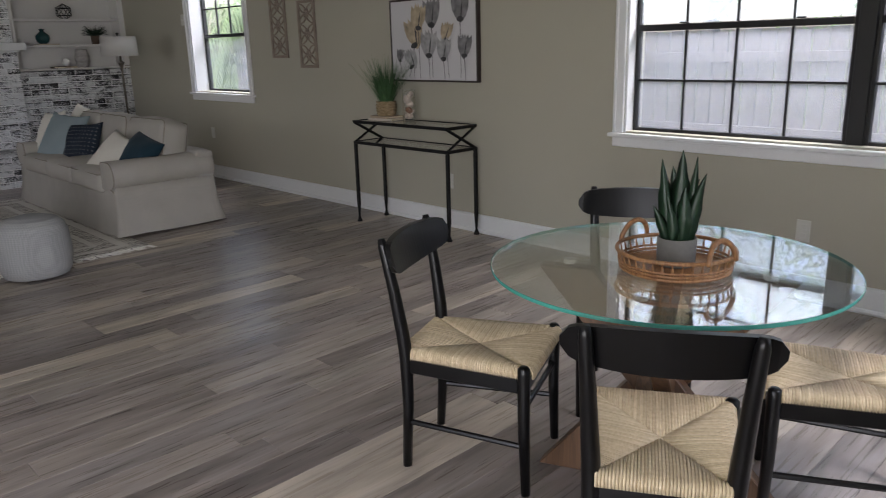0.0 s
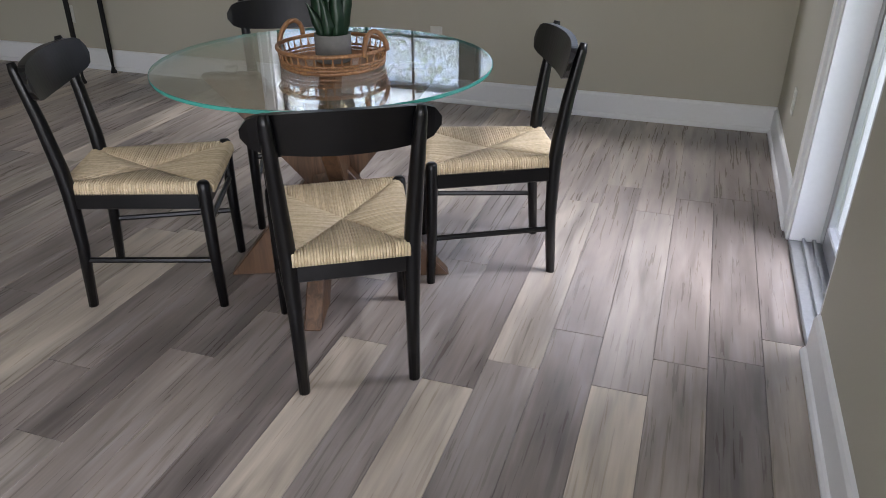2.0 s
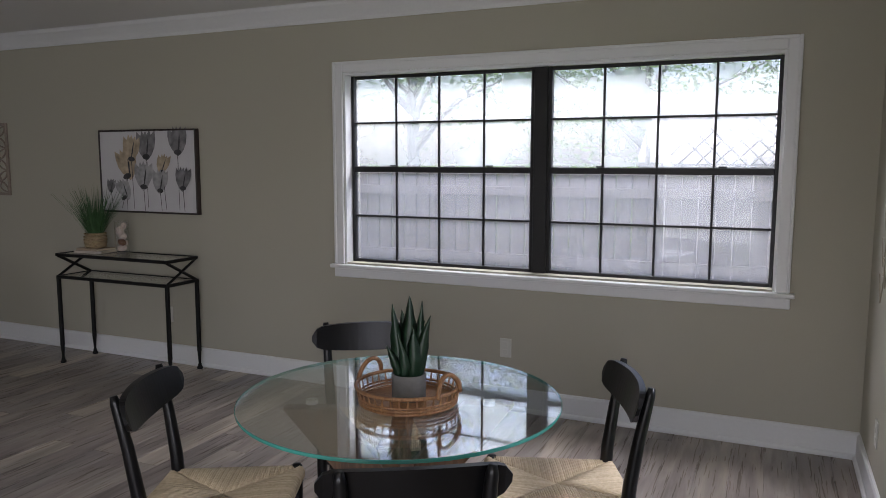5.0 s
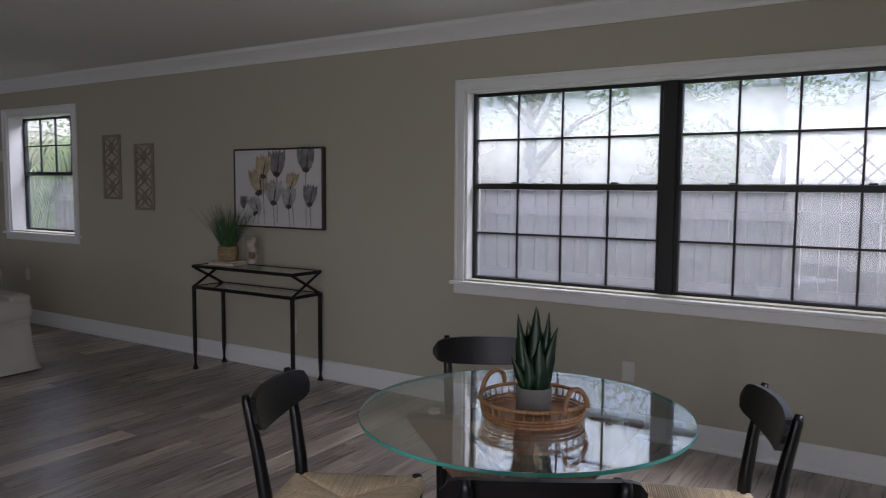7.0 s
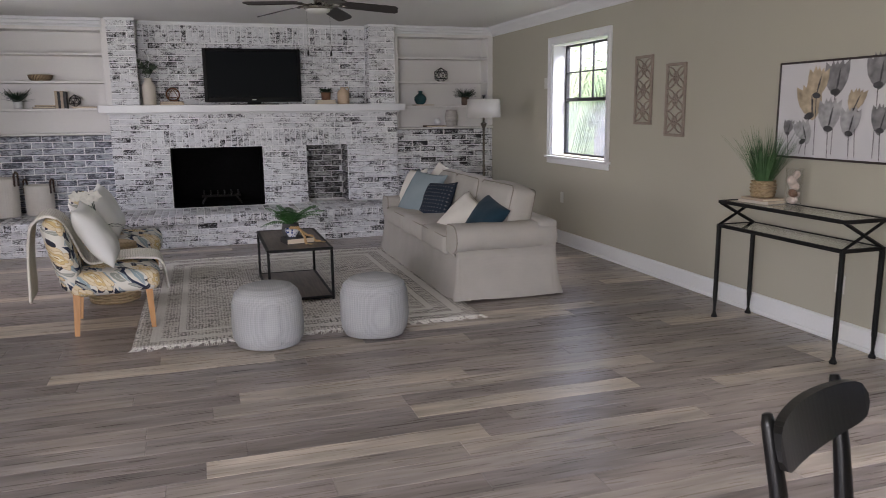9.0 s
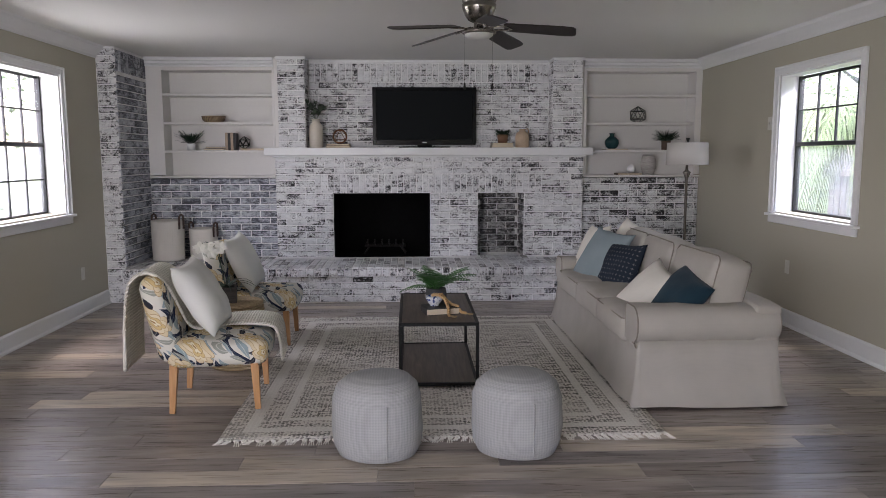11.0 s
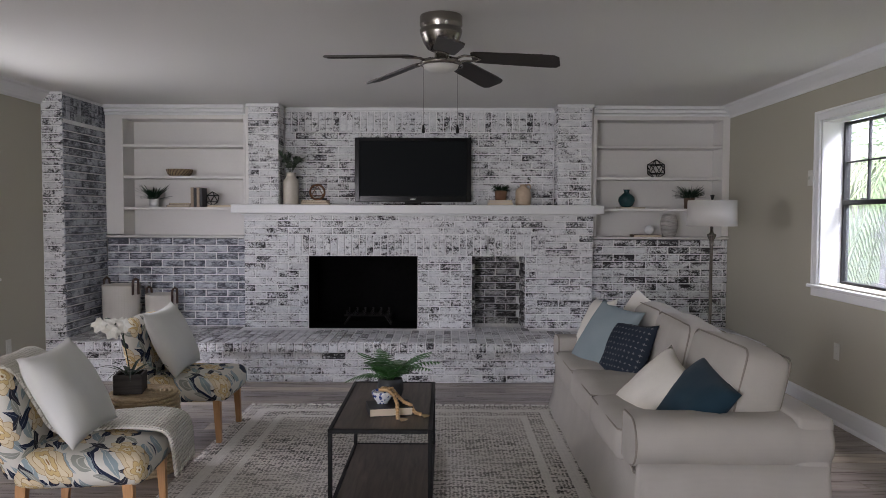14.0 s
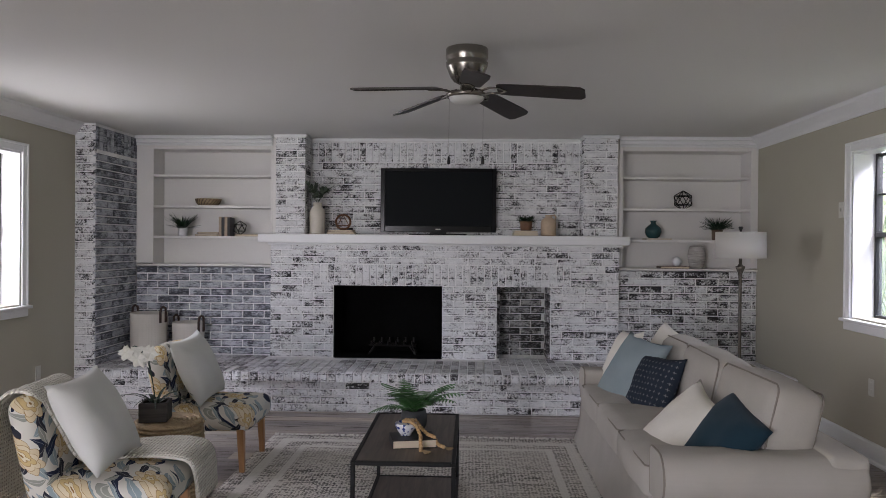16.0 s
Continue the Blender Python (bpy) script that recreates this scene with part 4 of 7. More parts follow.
# ---- dining area ----
def dining_chair(m, label):
    """Black wooden chair with a rush seat; local +x is forward, the origin under the seat."""
    t = empty("dining_chair", label, "chair", m, "chairs round the glass table")
    sh = 0.424
    bx, fx, bw, fw = -0.20, 0.205, 0.157, 0.19
    for s in (-1, 1):
        part("leg", tubed([(bx - 0.014, s * 0.152, 0.0), (bx, s * 0.154, 0.22), (bx, s * bw, 0.40), (bx - 0.006, s * 0.161, 0.48), (bx - 0.028, s * 0.168, 0.63), (bx - 0.056, s * 0.175, 0.775), (bx - 0.060, s * 0.176, 0.797)], [0.0155, 0.019, 0.023, 0.0225, 0.0195, 0.016, 0.011], 10), BLACK_WOOD, t, smooth=True)
        part("leg", tubed([(fx + 0.006, s * fw, 0.0), (fx, s * fw, 0.22), (fx, s * fw, 0.41), (fx, s * fw, 0.43), (fx, s * fw, 0.437)], [0.0145, 0.0185, 0.0205, 0.019, 0.012], 10), BLACK_WOOD, t, smooth=True)
        rail = bmesh.new()
        a, b = Vector((bx, s * bw, 0)), Vector((fx, s * fw, 0))
        d = (b - a).normalized()
        yaw = math.degrees(math.atan2(d.y, d.x))
        add_box(rail, 0.015, (b - a).length - 0.015, -0.0105, 0.0105, 0.348, 0.402, 0.004, m=pose(a.x, a.y, 0, 0, 0, yaw))
        part("side_rail", rail, BLACK_WOOD, t)
        part("stretcher", tubed([(bx, s * 0.154, 0.168), (fx, s * fw, 0.168)], 0.0095, 8), BLACK_WOOD, t)
    part("front_rail", boxed(fx - 0.011, fx + 0.011, -fw + 0.015, fw - 0.015, 0.350, 0.402, 0.004), BLACK_WOOD, t)
    part("back_rail", boxed(bx - 0.011, bx + 0.011, -bw + 0.015, bw - 0.015, 0.340, 0.402, 0.004), BLACK_WOOD, t)
    part("stretcher", tubed([(fx, -fw, 0.295), (fx, fw, 0.295)], 0.0095, 8), BLACK_WOOD, t)
    # curved top rail: rounded ends, lower edge bowed
    bm = bmesh.new()
    n, rows = 24, []
    for k in range(n + 1):
        u = 2 * k / n - 1
        yy = u * 0.234
        x = bx - 0.002 - 0.036 * (1 - u * u)
        e = max(0.25, (1 - abs(u) ** 12) ** 0.5)
        top, bot = 0.74 + (0.046 + 0.010 * (1 - u * u)) * e, 0.74 - (0.042 + 0.018 * (1 - u * u)) * e
        lean = 0.26
        ring = []
        for dx, z in ((-0.010, top), (0.010, top), (0.010, bot), (-0.010, bot)):
            ring.append(bm.verts.new((x + dx * (0.4 + 0.6 * e) - lean * (z - 0.735), yy, z)))
        rows.append(ring)
    for a, b in zip(rows, rows[1:]):
        for k in range(4):
            bm.faces.new((a[k], a[(k + 1) % 4], b[(k + 1) % 4], b[k]))
    bm.faces.new(rows[0]), bm.faces.new(rows[-1][::-1])
    bmesh.ops.bevel(bm, geom=[e for e in bm.edges if e.calc_face_angle(0) > 0.9], offset=0.004, segments=2, affect="EDGES")
    part("backrest", bm, BLACK_WOOD, t, "curved black top rail with rounded ends")
    # rush seat: cords run over the rails and inwards to the four mitres
    bm = bmesh.new()
    c = [(bx - 0.012, -bw + 0.008), (fx + 0.012, -fw + 0.006), (fx + 0.012, fw - 0.006), (bx - 0.012, bw - 0.008)]
    mid = Vector((0.0, 0.0, sh - 0.012))
    for k in range(4):
        p, q = Vector((*c[k], sh)), Vector((*c[(k + 1) % 4], sh))
        cnt = round((q - p).length / 0.0078)
        out = Vector((q.y - p.y, p.x - q.x, 0)).normalized() * 0.014
        for j in range(cnt):
            s = (j + 0.5) / cnt
            a = p.lerp(q, s)
            e = p.lerp(mid, 2 * s) if s < 0.5 else q.lerp(mid, 2 * (1 - s))
            wav = 0.0015 * noise.noise(Vector((j * 3.1, k * 7.7, 1)))
            up = Vector((0, 0, wav))
            pts = [a + out + Vector((0, 0, -0.028)), a + out + Vector((0, 0, -0.008)), a + out * 0.5 + Vector((0, 0, 0.003)), a.lerp(e, 0.2) + Vector((0, 0, 0.006)) + up, a.lerp(e, 0.6) + Vector((0, 0, 0.003)) + up, e - Vector((0, 0, 0.003))]
            add_tube(bm, pts, 0.0043, 5)
    top_ = [bm.verts.new((x, y_, sh - 0.014)) for x, y_ in c]
    low_ = [bm.verts.new((x, y_, sh - 0.030)) for x, y_ in c]
    bm.faces.new(top_), bm.faces.new(low_[::-1])
    for k in range(4):
        bm.faces.new((top_[k], low_[k], low_[(k + 1) % 4], top_[(k + 1) % 4]))
    tagged(part("seat", bm, RUSH, t, "woven natural rush seat", smooth=True), kind="stuff")
    return t


def at_yaw(x, y_, deg, z=0.0):
    return pose(x, y_, z, 0, 0, deg)


chair = dining_chair(at_yaw(1.277, 1.744, -66.3), "black wooden dining chair with a woven rush seat")
copy_thing(chair, at_yaw(1.13, 0.993, 31.0))
copy_thing(chair, at_yaw(1.80, 0.77, 114.0))
copy_thing(chair, at_yaw(2.009, 1.607, 212.0))

TC, TZ = (1.512, 1.212), 0.742
t = empty("dining_table", "round glass dining table on a crossed walnut base", "table", pose(*TC, 0))
bm = lathed([(0, TZ - 0.012), (0.5115, TZ - 0.012), (0.5135, TZ - 0.010), (0.5135, TZ - 0.002), (0.5115, TZ), (0, TZ)], 96)
top = part("tabletop", bm, TABLE_GLASS, t, "clear round glass top with green edge")
top.visible_shadow = False
EDGE_GLASS = mat("green_glass_edge", (0.05, 0.30, 0.25), 0.15, vary=0.1)
bm = bmesh.new()
prof = [(0.5137, TZ - 0.0115), (0.5147, TZ - 0.0095), (0.5147, TZ - 0.0025), (0.5137, TZ - 0.0005), (0.5137, TZ - 0.0115)]
add_lathe(bm, prof, 96)
part("glass_edge", bm, EDGE_GLASS, t, "polished green glass edge", smooth=True)
for ang in (113.0, 16.5):
    for sgn in (1, -1):
        bm = bmesh.new()
        # a board that runs from a foot on one side to an arm on the other
        off = 0.028 * sgn
        add_prism(bm, [(-0.38 * sgn, 0.0), (-0.21 * sgn, 0.0), (0.37 * sgn, TZ - 0.026), (0.205 * sgn, TZ - 0.026)], off - 0.027, off + 0.027)
        bmesh.ops.bevel(bm, geom=bm.edges[:], offset=0.004, segments=1, affect="EDGES")
        part("base_board", bm, WALNUT, t, m=pose(0, 0, 0, 0, 0, ang))
for ang in (113.0, 16.5, 293.0, 196.5):
    part("pad", lathed([(0, TZ - 0.0255), (0.02, TZ - 0.0255), (0.02, TZ - 0.0125), (0, TZ - 0.0125)], 16), FROST, t, m=pose(0, 0, 0, 0, 0, ang) @ pose(0.285, 0, 0))

# rattan tray with two hoop handles and a snake plant in a cement pot
TRX, TRY = 1.475, 1.165
t = empty("rattan_tray", "round honey rattan tray with two hoop handles", "tray", pose(TRX, TRY, TZ + 0.001, 0, 0, 76) @ Matrix.Diagonal((0.85, 0.85, 0.85, 1)))
part("base", lathed([(0, 0), (0.175, 0), (0.178, 0.006), (0.175, 0.010), (0, 0.010)], 40), RATTAN, t)
bm = bmesh.new()
for k in range(76):
    a = 2 * math.pi * k / 76
    lean = 0.05 * (1 if k % 2 else -1)
    add_tube(bm, [(0.178 * math.cos(a), 0.178 * math.sin(a), 0.004), (0.19 * math.cos(a + lean), 0.19 * math.sin(a + lean), 0.066)], 0.0024, 5)
part("wicker_wall", bm, RATTAN, t)
for r, z, w in ((0.178, 0.008, 0.006), (0.181, 0.020, 0.005), (0.184, 0.032, 0.004), (0.191, 0.067, 0.007)):
    bm = bmesh.new()
    ring = [(r * math.cos(2 * math.pi * k / 48), r * math.sin(2 * math.pi * k / 48), z) for k in range(49)]
    add_tube(bm, ring, w, 7, cap=False)
    part("hoop", bm, RATTAN, t, smooth=True)
for s in (1, -1):
    pts = []
    for k in range(15):
        a = math.pi * k / 14
        pts.append((s * (0.193 - 0.012 * math.sin(a)), 0.062 * math.cos(a), 0.06 + 0.072 * math.sin(a)))
    part("handle", tubed(pts, 0.0085, 8), RATTAN, t, smooth=True)

t = empty("snake_plant", "snake plant with dark upright leaves in a grey cement pot", "plant", pose(TRX + 0.005, TRY + 0.0, TZ + 0.0105) @ Matrix.Diagonal((0.86, 0.86, 0.86, 1)))
part("pot", lathed([(0, 0), (0.058, 0), (0.062, 0.004), (0.0635, 0.092), (0.061, 0.095), (0.056, 0.093), (0.055, 0.075), (0, 0.074)], 32), CONCRETE, t, smooth=True)
part("soil", lathed([(0, 0.08), (0.0548, 0.078)], 24), SOIL, t)
srng = random.Random(3)
def sword_leaf(base, lean, height, width, face, seed):
    """A stiff, slightly twisted leaf with a wavy margin and a sharp tip; lean is its sideways drift at the top."""
    rr = random.Random(seed)
    bm, rows, n = bmesh.new(), [], 14
    bend = 0.35 * (rr.random() - 0.5)
    for k in range(n + 1):
        s = k / n
        w = width * (0.62 + 0.38 * math.sin(math.pi * min(1.0, s * 1.15 + 0.12))) * (1 - s**5) * (1 + 0.05 * math.sin(23 * s + seed))
        w = max(1.35 * w, 0.0015)
        c = Vector(base) + Vector((lean[0] * s**1.4, lean[1] * s**1.4, height * s))
        a = face + 0.9 * (s - 0.4) * (1 if seed % 2 else -1) + bend
        u, v = Vector((math.cos(a), math.sin(a), 0)), Vector((-math.sin(a), math.cos(a), 0))
        rows.append([bm.verts.new(c - u * w / 2 + v * 0.16 * w), bm.verts.new(c - v * 0.06 * w), bm.verts.new(c + u * w / 2 + v * 0.16 * w), bm.verts.new(c - v * 0.06 * w - v * 0.003)])
    for a, b in zip(rows, rows[1:]):
        for i in range(4):
            bm.faces.new((a[i], a[(i + 1) % 4], b[(i + 1) % 4], b[i]))
    return bm


for k, (across, deep, hgt, wid, drift) in enumerate(((0.0, 0.0, 0.305, 0.056, 0.004), (-0.02, 0.004, 0.275, 0.050, -0.040), (0.020, 0.006, 0.285, 0.046, 0.030), (0.028, -0.010, 0.235, 0.040, 0.052), (-0.026, -0.012, 0.125, 0.032, -0.055), (0.008, -0.020, 0.19, 0.050, 0.012), (-0.010, 0.020, 0.25, 0.048, -0.016), (0.016, 0.020, 0.21, 0.044, 0.040), (-0.018, -0.018, 0.17, 0.044, -0.020))):
    base = (0.39 * across + 0.92 * deep, -0.92 * across + 0.39 * deep, 0.074)
    part("leaf", sword_leaf(base, (0.39 * drift, -0.92 * drift), hgt, wid, -1.17 + 0.7 * math.sin(k * 2.1), k), LEAF, t, smooth=True)

# console table by the east wall
CX0, CX1, CY0, CY1 = 3.245, 3.53, 3.875, 4.915
t = empty("console_table", "black metal console table with two glass shelves", "table", pose((CX0 + CX1) / 2, (CY0 + CY1) / 2, 0))
hx, hy = (CX1 - CX0) / 2, (CY1 - CY0) / 2
for sx in (-1, 1):
    for sy in (-1, 1):
        bm = bmesh.new()
        add_box(bm, sx * hx - 0.0125, sx * hx + 0.0125, sy * hy - 0.0125, sy * hy + 0.0125, 0.13, 0.655, 0.003)
        add_tube(bm, [(sx * hx, sy * hy, 0.14), (sx * hx, sy * hy, 0.05), (sx * hx, sy * hy, 0.03)], [0.015, 0.009, 0.009], 10)
        add_lathe(bm, [(0, 0), (0.02, 0), (0.021, 0.01), (0.016, 0.02), (0.012, 0.028), (0.014, 0.034), (0.008, 0.04), (0, 0.04)], 14, pose(sx * hx, sy * hy, 0))
        part("leg", bm, BLACK_METAL, t)
for z in (0.645, 0.808):
    bm = bmesh.new()
    for sx in (-1, 1):
        add_box(bm, sx * hx - 0.011, sx * hx + 0.011, -hy - 0.011, hy + 0.011, z - 0.011, z + 0.011, 0.003)
    for sy in (-1, 1):
        add_box(bm, -hx + 0.011, hx - 0.011, sy * hy - 0.011, sy * hy + 0.011, z - 0.011, z + 0.011, 0.003)
    part("frame", bm, BLACK_METAL, t)
    g = part("glass_shelf", boxed(-hx + 0.012, hx - 0.012, -hy + 0.012, hy - 0.012, z + 0.002, z + 0.008), TABLE_GLASS, t, "clear glass shelf")
    g.visible_shadow = False
for sy in (-1, 1):
    for s in (1, -1):
        part("cross_brace", tubed([(-hx * s, sy * hy, 0.65), (hx * s, sy * hy, 0.803)], 0.011, 4), BLACK_METAL, t)

CT = 0.8195
def book(name, x, y_, z, w, d, h, yaw, cover, label):
    t = empty(name, label, "book", pose(x, y_, z, 0, 0, yaw))
    part("page_block", boxed(-w / 2 + 0.004, w / 2 - 0.001, -d / 2 + 0.004, d / 2 - 0.004, 0.003, h - 0.003), PAPER, t)
    bm = bmesh.new()
    add_box(bm, -w / 2, w / 2 + 0.003, -d / 2, d / 2, 0, 0.003)
    add_box(bm, -w / 2, w / 2 + 0.003, -d / 2, d / 2, h - 0.003, h)
    add_box(bm, -w / 2, -w / 2 + 0.003, -d / 2, d / 2, 0.003, h - 0.003)
    part("cover", bm, cover, t)
    return t


def upright_book(x, y_, z, thick, d, h, cover, label):
    t = empty("book", label, "book", pose(x, y_, z), "upright books")
    part("page_block", boxed(-thick / 2 + 0.003, thick / 2 - 0.003, -d / 2 + 0.003, d / 2 - 0.003, 0.0, h - 0.004), PAPER, t)
    bm = bmesh.new()
    add_box(bm, -thick / 2, -thick / 2 + 0.003, -d / 2, d / 2, 0, h)
    add_box(bm, thick / 2 - 0.003, thick / 2, -d / 2, d / 2, 0, h)
    add_box(bm, -thick / 2 + 0.003, thick / 2 - 0.003, -d / 2, -d / 2 + 0.003, 0, h)
    part("cover", bm, cover, t)


book("book", 3.40, 4.70, CT, 0.17, 0.24, 0.018, 8, BOOK_CREAM, "cream hardback book lying on the console table")
book("book", 3.40, 4.70, CT + 0.0185, 0.16, 0.22, 0.016, -4, BOOK_TAN, "tan hardback book lying on the console table")
t = empty("potted_grass", "artificial grass plant in a woven basket pot", "plant", pose(3.40, 4.70, CT + 0.035) @ Matrix.Diagonal((1.22, 1.22, 1.1, 1)))
part("pot", lathed([(0, 0), (0.055, 0), (0.062, 0.03), (0.06, 0.07), (0.052, 0.10), (0.046, 0.10), (0.046, 0.085), (0, 0.085)], 24), ROPE, t, "woven seagrass pot", smooth=True)
bm = bmesh.new()
for k in range(5):
    z = 0.012 + 0.02 * k
    rr = 0.0565 + 0.006 * math.sin(0.7 * k)
    add_tube(bm, [(rr * math.cos(2 * math.pi * i / 24), rr * math.sin(2 * math.pi * i / 24), z + 0.004 * math.sin(i * 1.5)) for i in range(25)], 0.006, 5, cap=False)
part("rope_band", bm, ROPE, t, smooth=True)
bm = bmesh.new()
for k in range(190):
    a, r = srng.random() * 6.283, 0.04 * srng.random() ** 0.5
    lean = 0.05 + 0.5 * srng.random()
    add_blade(bm, (r * math.cos(a), r * math.sin(a), 0.08), (lean * math.cos(a), lean * math.sin(a), 1), 0.20 + 0.15 * srng.random(), 0.007, 0.25 + 0.3 * srng.random(), 0.0008, 6)
tagged(part("grass_blades", bm, GRASS, t), kind="stuff")
PINK = mat("pale_shell", (0.62, 0.52, 0.45), 0.4, bump=0.2, scale=30, vary=0.25)
BROWNSHELL = mat("brown_shell", (0.20, 0.10, 0.06), 0.4, bump=0.2, scale=30, vary=0.3)
t = empty("shell_vase", "tall clear glass cylinder filled with shells", "vase", pose(3.42, 4.455, CT))
part("cylinder", lathed([(0.048, 0.0), (0.05, 0.003), (0.05, 0.24), (0.047, 0.24), (0.047, 0.008), (0, 0.008)], 28), PANE_CLEAR, t, "clear glass cylinder", smooth=True).visible_shadow = False
for k, (x, y_, z, r, mt) in enumerate(((0, 0.005, 0.040, 0.032, PINK), (-0.012, -0.01, 0.085, 0.030, BROWNSHELL), (0.014, 0.008, 0.125, 0.028, PINK), (-0.008, 0.01, 0.165, 0.033, PINK), (0.008, -0.01, 0.20, 0.026, PINK), (0.018, -0.014, 0.075, 0.02, PINK))):
    bm = bmesh.new()
    bmesh.ops.create_icosphere(bm, subdivisions=3, radius=r)
    for v in bm.verts:
        v.co *= 1 + 0.18 * math.sin(9 * math.atan2(v.co.y, v.co.x)) * (1 - abs(v.co.z) / r) * 0.5
        v.co.z *= 0.75
    part("shell", bm, mt, t, smooth=True, m=pose(x, y_, z, 40 * k, 25 * k, 70 * k))

# tulip canvas and two carved panels on the east wall
PY0, PY1, PZ0, PZ1 = 3.868, 4.80, 1.108, 1.716
t = empty("canvas_picture", "canvas print of grey and ochre tulips in a thin dark frame", "picture", EAST @ pose(-(PY0 + PY1) / 2, 0, (PZ0 + PZ1) / 2))
pw, ph = (PY1 - PY0) / 2, (PZ1 - PZ0) / 2
WALNUT_FRAME = mat("dark_picture_frame", (0.035, 0.024, 0.022), 0.5)
CANVAS = mat("white_canvas", (0.62, 0.61, 0.62), 0.85, bump=0.2, scale=300, vary=0.06, coarse=5)
bm = bmesh.new()
for x0, x1, z0, z1 in ((-pw, -pw + 0.012, -ph, ph), (pw - 0.012, pw, -ph, ph), (-pw + 0.012, pw - 0.012, -ph, -ph + 0.012), (-pw + 0.012, pw - 0.012, ph - 0.012, ph)):
    add_box(bm, x0, x1, -0.042, -0.001, z0, z1, 0.002)
part("frame", bm, WALNUT_FRAME, t, "thin dark brown floater frame")
part("canvas", boxed(-pw + 0.013, pw - 0.013, -0.036, -0.002, -ph + 0.013, ph - 0.013), CANVAS, t)
INKS = [mat("paint_grey", (0.20, 0.195, 0.20), 0.85, vary=0.5, scale=25, coarse=12), mat("paint_pale_grey", (0.36, 0.355, 0.36), 0.85, vary=0.35, scale=25, coarse=12),
        mat("paint_ochre", (0.42, 0.34, 0.24), 0.85, vary=0.4, scale=25, coarse=12), mat("paint_dark", (0.06, 0.058, 0.062), 0.85, vary=0.5, scale=25, coarse=12)]


def painted(bm, cx, cz, w, h, lean, y_, n=12, point=0.9):
    """One flat brush petal: rounded foot, pointed head."""
    ring = []
    for k in range(n):
        a = 2 * math.pi * k / n
        x, z = math.sin(a) * w, -math.cos(a) * h
        if z > 0:
            x *= 1 - point * (z / h) ** 2
        ca, sa = math.cos(lean), math.sin(lean)
        ring.append(bm.verts.new((cx + x * ca + z * sa, y_, cz - x * sa + z * ca)))
    bm.faces.new(ring)


trng = random.Random(8)
# flowers: across, up, size, tilt, ink
for k, (fx_, fz, s, lean, ink) in enumerate((u, v, 1.38 * s, l, i) for u, v, s, l, i in ((0.0, 0.14, 0.105, 0.0, 0), (0.30, 0.17, 0.10, -0.05, 0), (-0.19, 0.0, 0.115, -0.25, 2), (-0.14, 0.12, 0.095, 0.1, 2), (-0.03, -0.08, 0.10, 0.05, 1), (0.16, 0.02, 0.07, 0.3, 2), (0.13, -0.11, 0.085, 0.1, 1), (0.345, -0.09, 0.08, 0.1, 0), (-0.35, -0.13, 0.05, 0.2, 0), (-0.22, -0.17, 0.08, -0.5, 1))):
    dpt = -0.0365 - 0.0012 * k
    bm = bmesh.new()
    for j, (dx, ln) in enumerate(((-0.5, -0.42), (0.5, 0.42), (-0.2, -0.16), (0.24, 0.18), (0, 0.0))):
        painted(bm, fx_ + dx * s * 0.6, fz + s * 0.35, s * 0.30, s * (0.72 + 0.1 * trng.random()), lean + ln, dpt - 0.0002 * j)
    part("painted_flower", bm, INKS[ink], t)
    bm = bmesh.new()
    painted(bm, fx_, fz - s * 0.22, s * 0.26, s * 0.14, lean, dpt - 0.0014, point=0.2)
    painted(bm, fx_ + s * 0.12, fz + 0.3 * s, s * 0.05, s * 0.5, lean + 0.15, dpt - 0.0014)
    st = 0.3 + 0.15 * trng.random()
    x, z = fx_, fz - s * 0.3
    zb = -ph + 0.016 + 0.02 * trng.random()
    v = [bm.verts.new((x - 0.003, dpt - 0.0014, z)), bm.verts.new((x + 0.003, dpt - 0.0014, z)), bm.verts.new((x + 0.006 + lean * 0.06, dpt - 0.0014, zb)), bm.verts.new((x + 0.002 + lean * 0.06, dpt - 0.0014, zb))]
    bm.faces.new(v)
    part("painted_stem", bm, INKS[3], t)

CARVED = mat("whitewashed_carved_wood", (0.29, 0.235, 0.195), 0.8, bump=0.3, scale=40, vary=0.2)
def carved_panel(yc, zc):
    t = empty("carved_panel", "narrow carved wooden wall panel with looping fretwork", "wall decor", EAST @ pose(-yc, 0, zc), "pair of carved panels")
    w, h = 0.132, 0.292
    bm = bmesh.new()
    for x0, x1, z0, z1 in ((-w, -w + 0.022, -h, h), (w - 0.022, w, -h, h), (-w + 0.022, w - 0.022, -h, -h + 0.022), (-w + 0.022, w - 0.022, h - 0.022, h)):
        add_box(bm, x0, x1, -0.02, -0.001, z0, z1, 0.003)
    part("frame", bm, CARVED, t)
    bm = bmesh.new()
    for j in range(-1, 2):
        zc_ = j * 0.178
        for s in (1, -1):
            for q in (1, -1):
                pts = [(s * 0.108 * math.sin(a) ** 1.0, -0.012, zc_ + q * 0.089 * (1 - math.cos(a))) for a in [math.pi * i / 20 for i in range(11)]]
                add_tube(bm, pts, 0.007, 5)
            add_tube(bm, [(s * 0.105 * (1 - math.cos(a)), -0.012, zc_ + 0.085 * math.sin(a)) for a in [-math.pi / 2 + math.pi * i / 12 for i in range(13)]], 0.006, 5)
        add_tube(bm, [(0.03 * math.cos(a), -0.012, zc_ + 0.045 * math.sin(a)) for a in [2 * math.pi * i / 16 for i in range(17)]], 0.006, 5, cap=False)
    tagged(part("fretwork", bm, CARVED, t, smooth=True), kind="stuff")


carved_panel(6.44, 1.59)
carved_panel(5.975, 1.50)

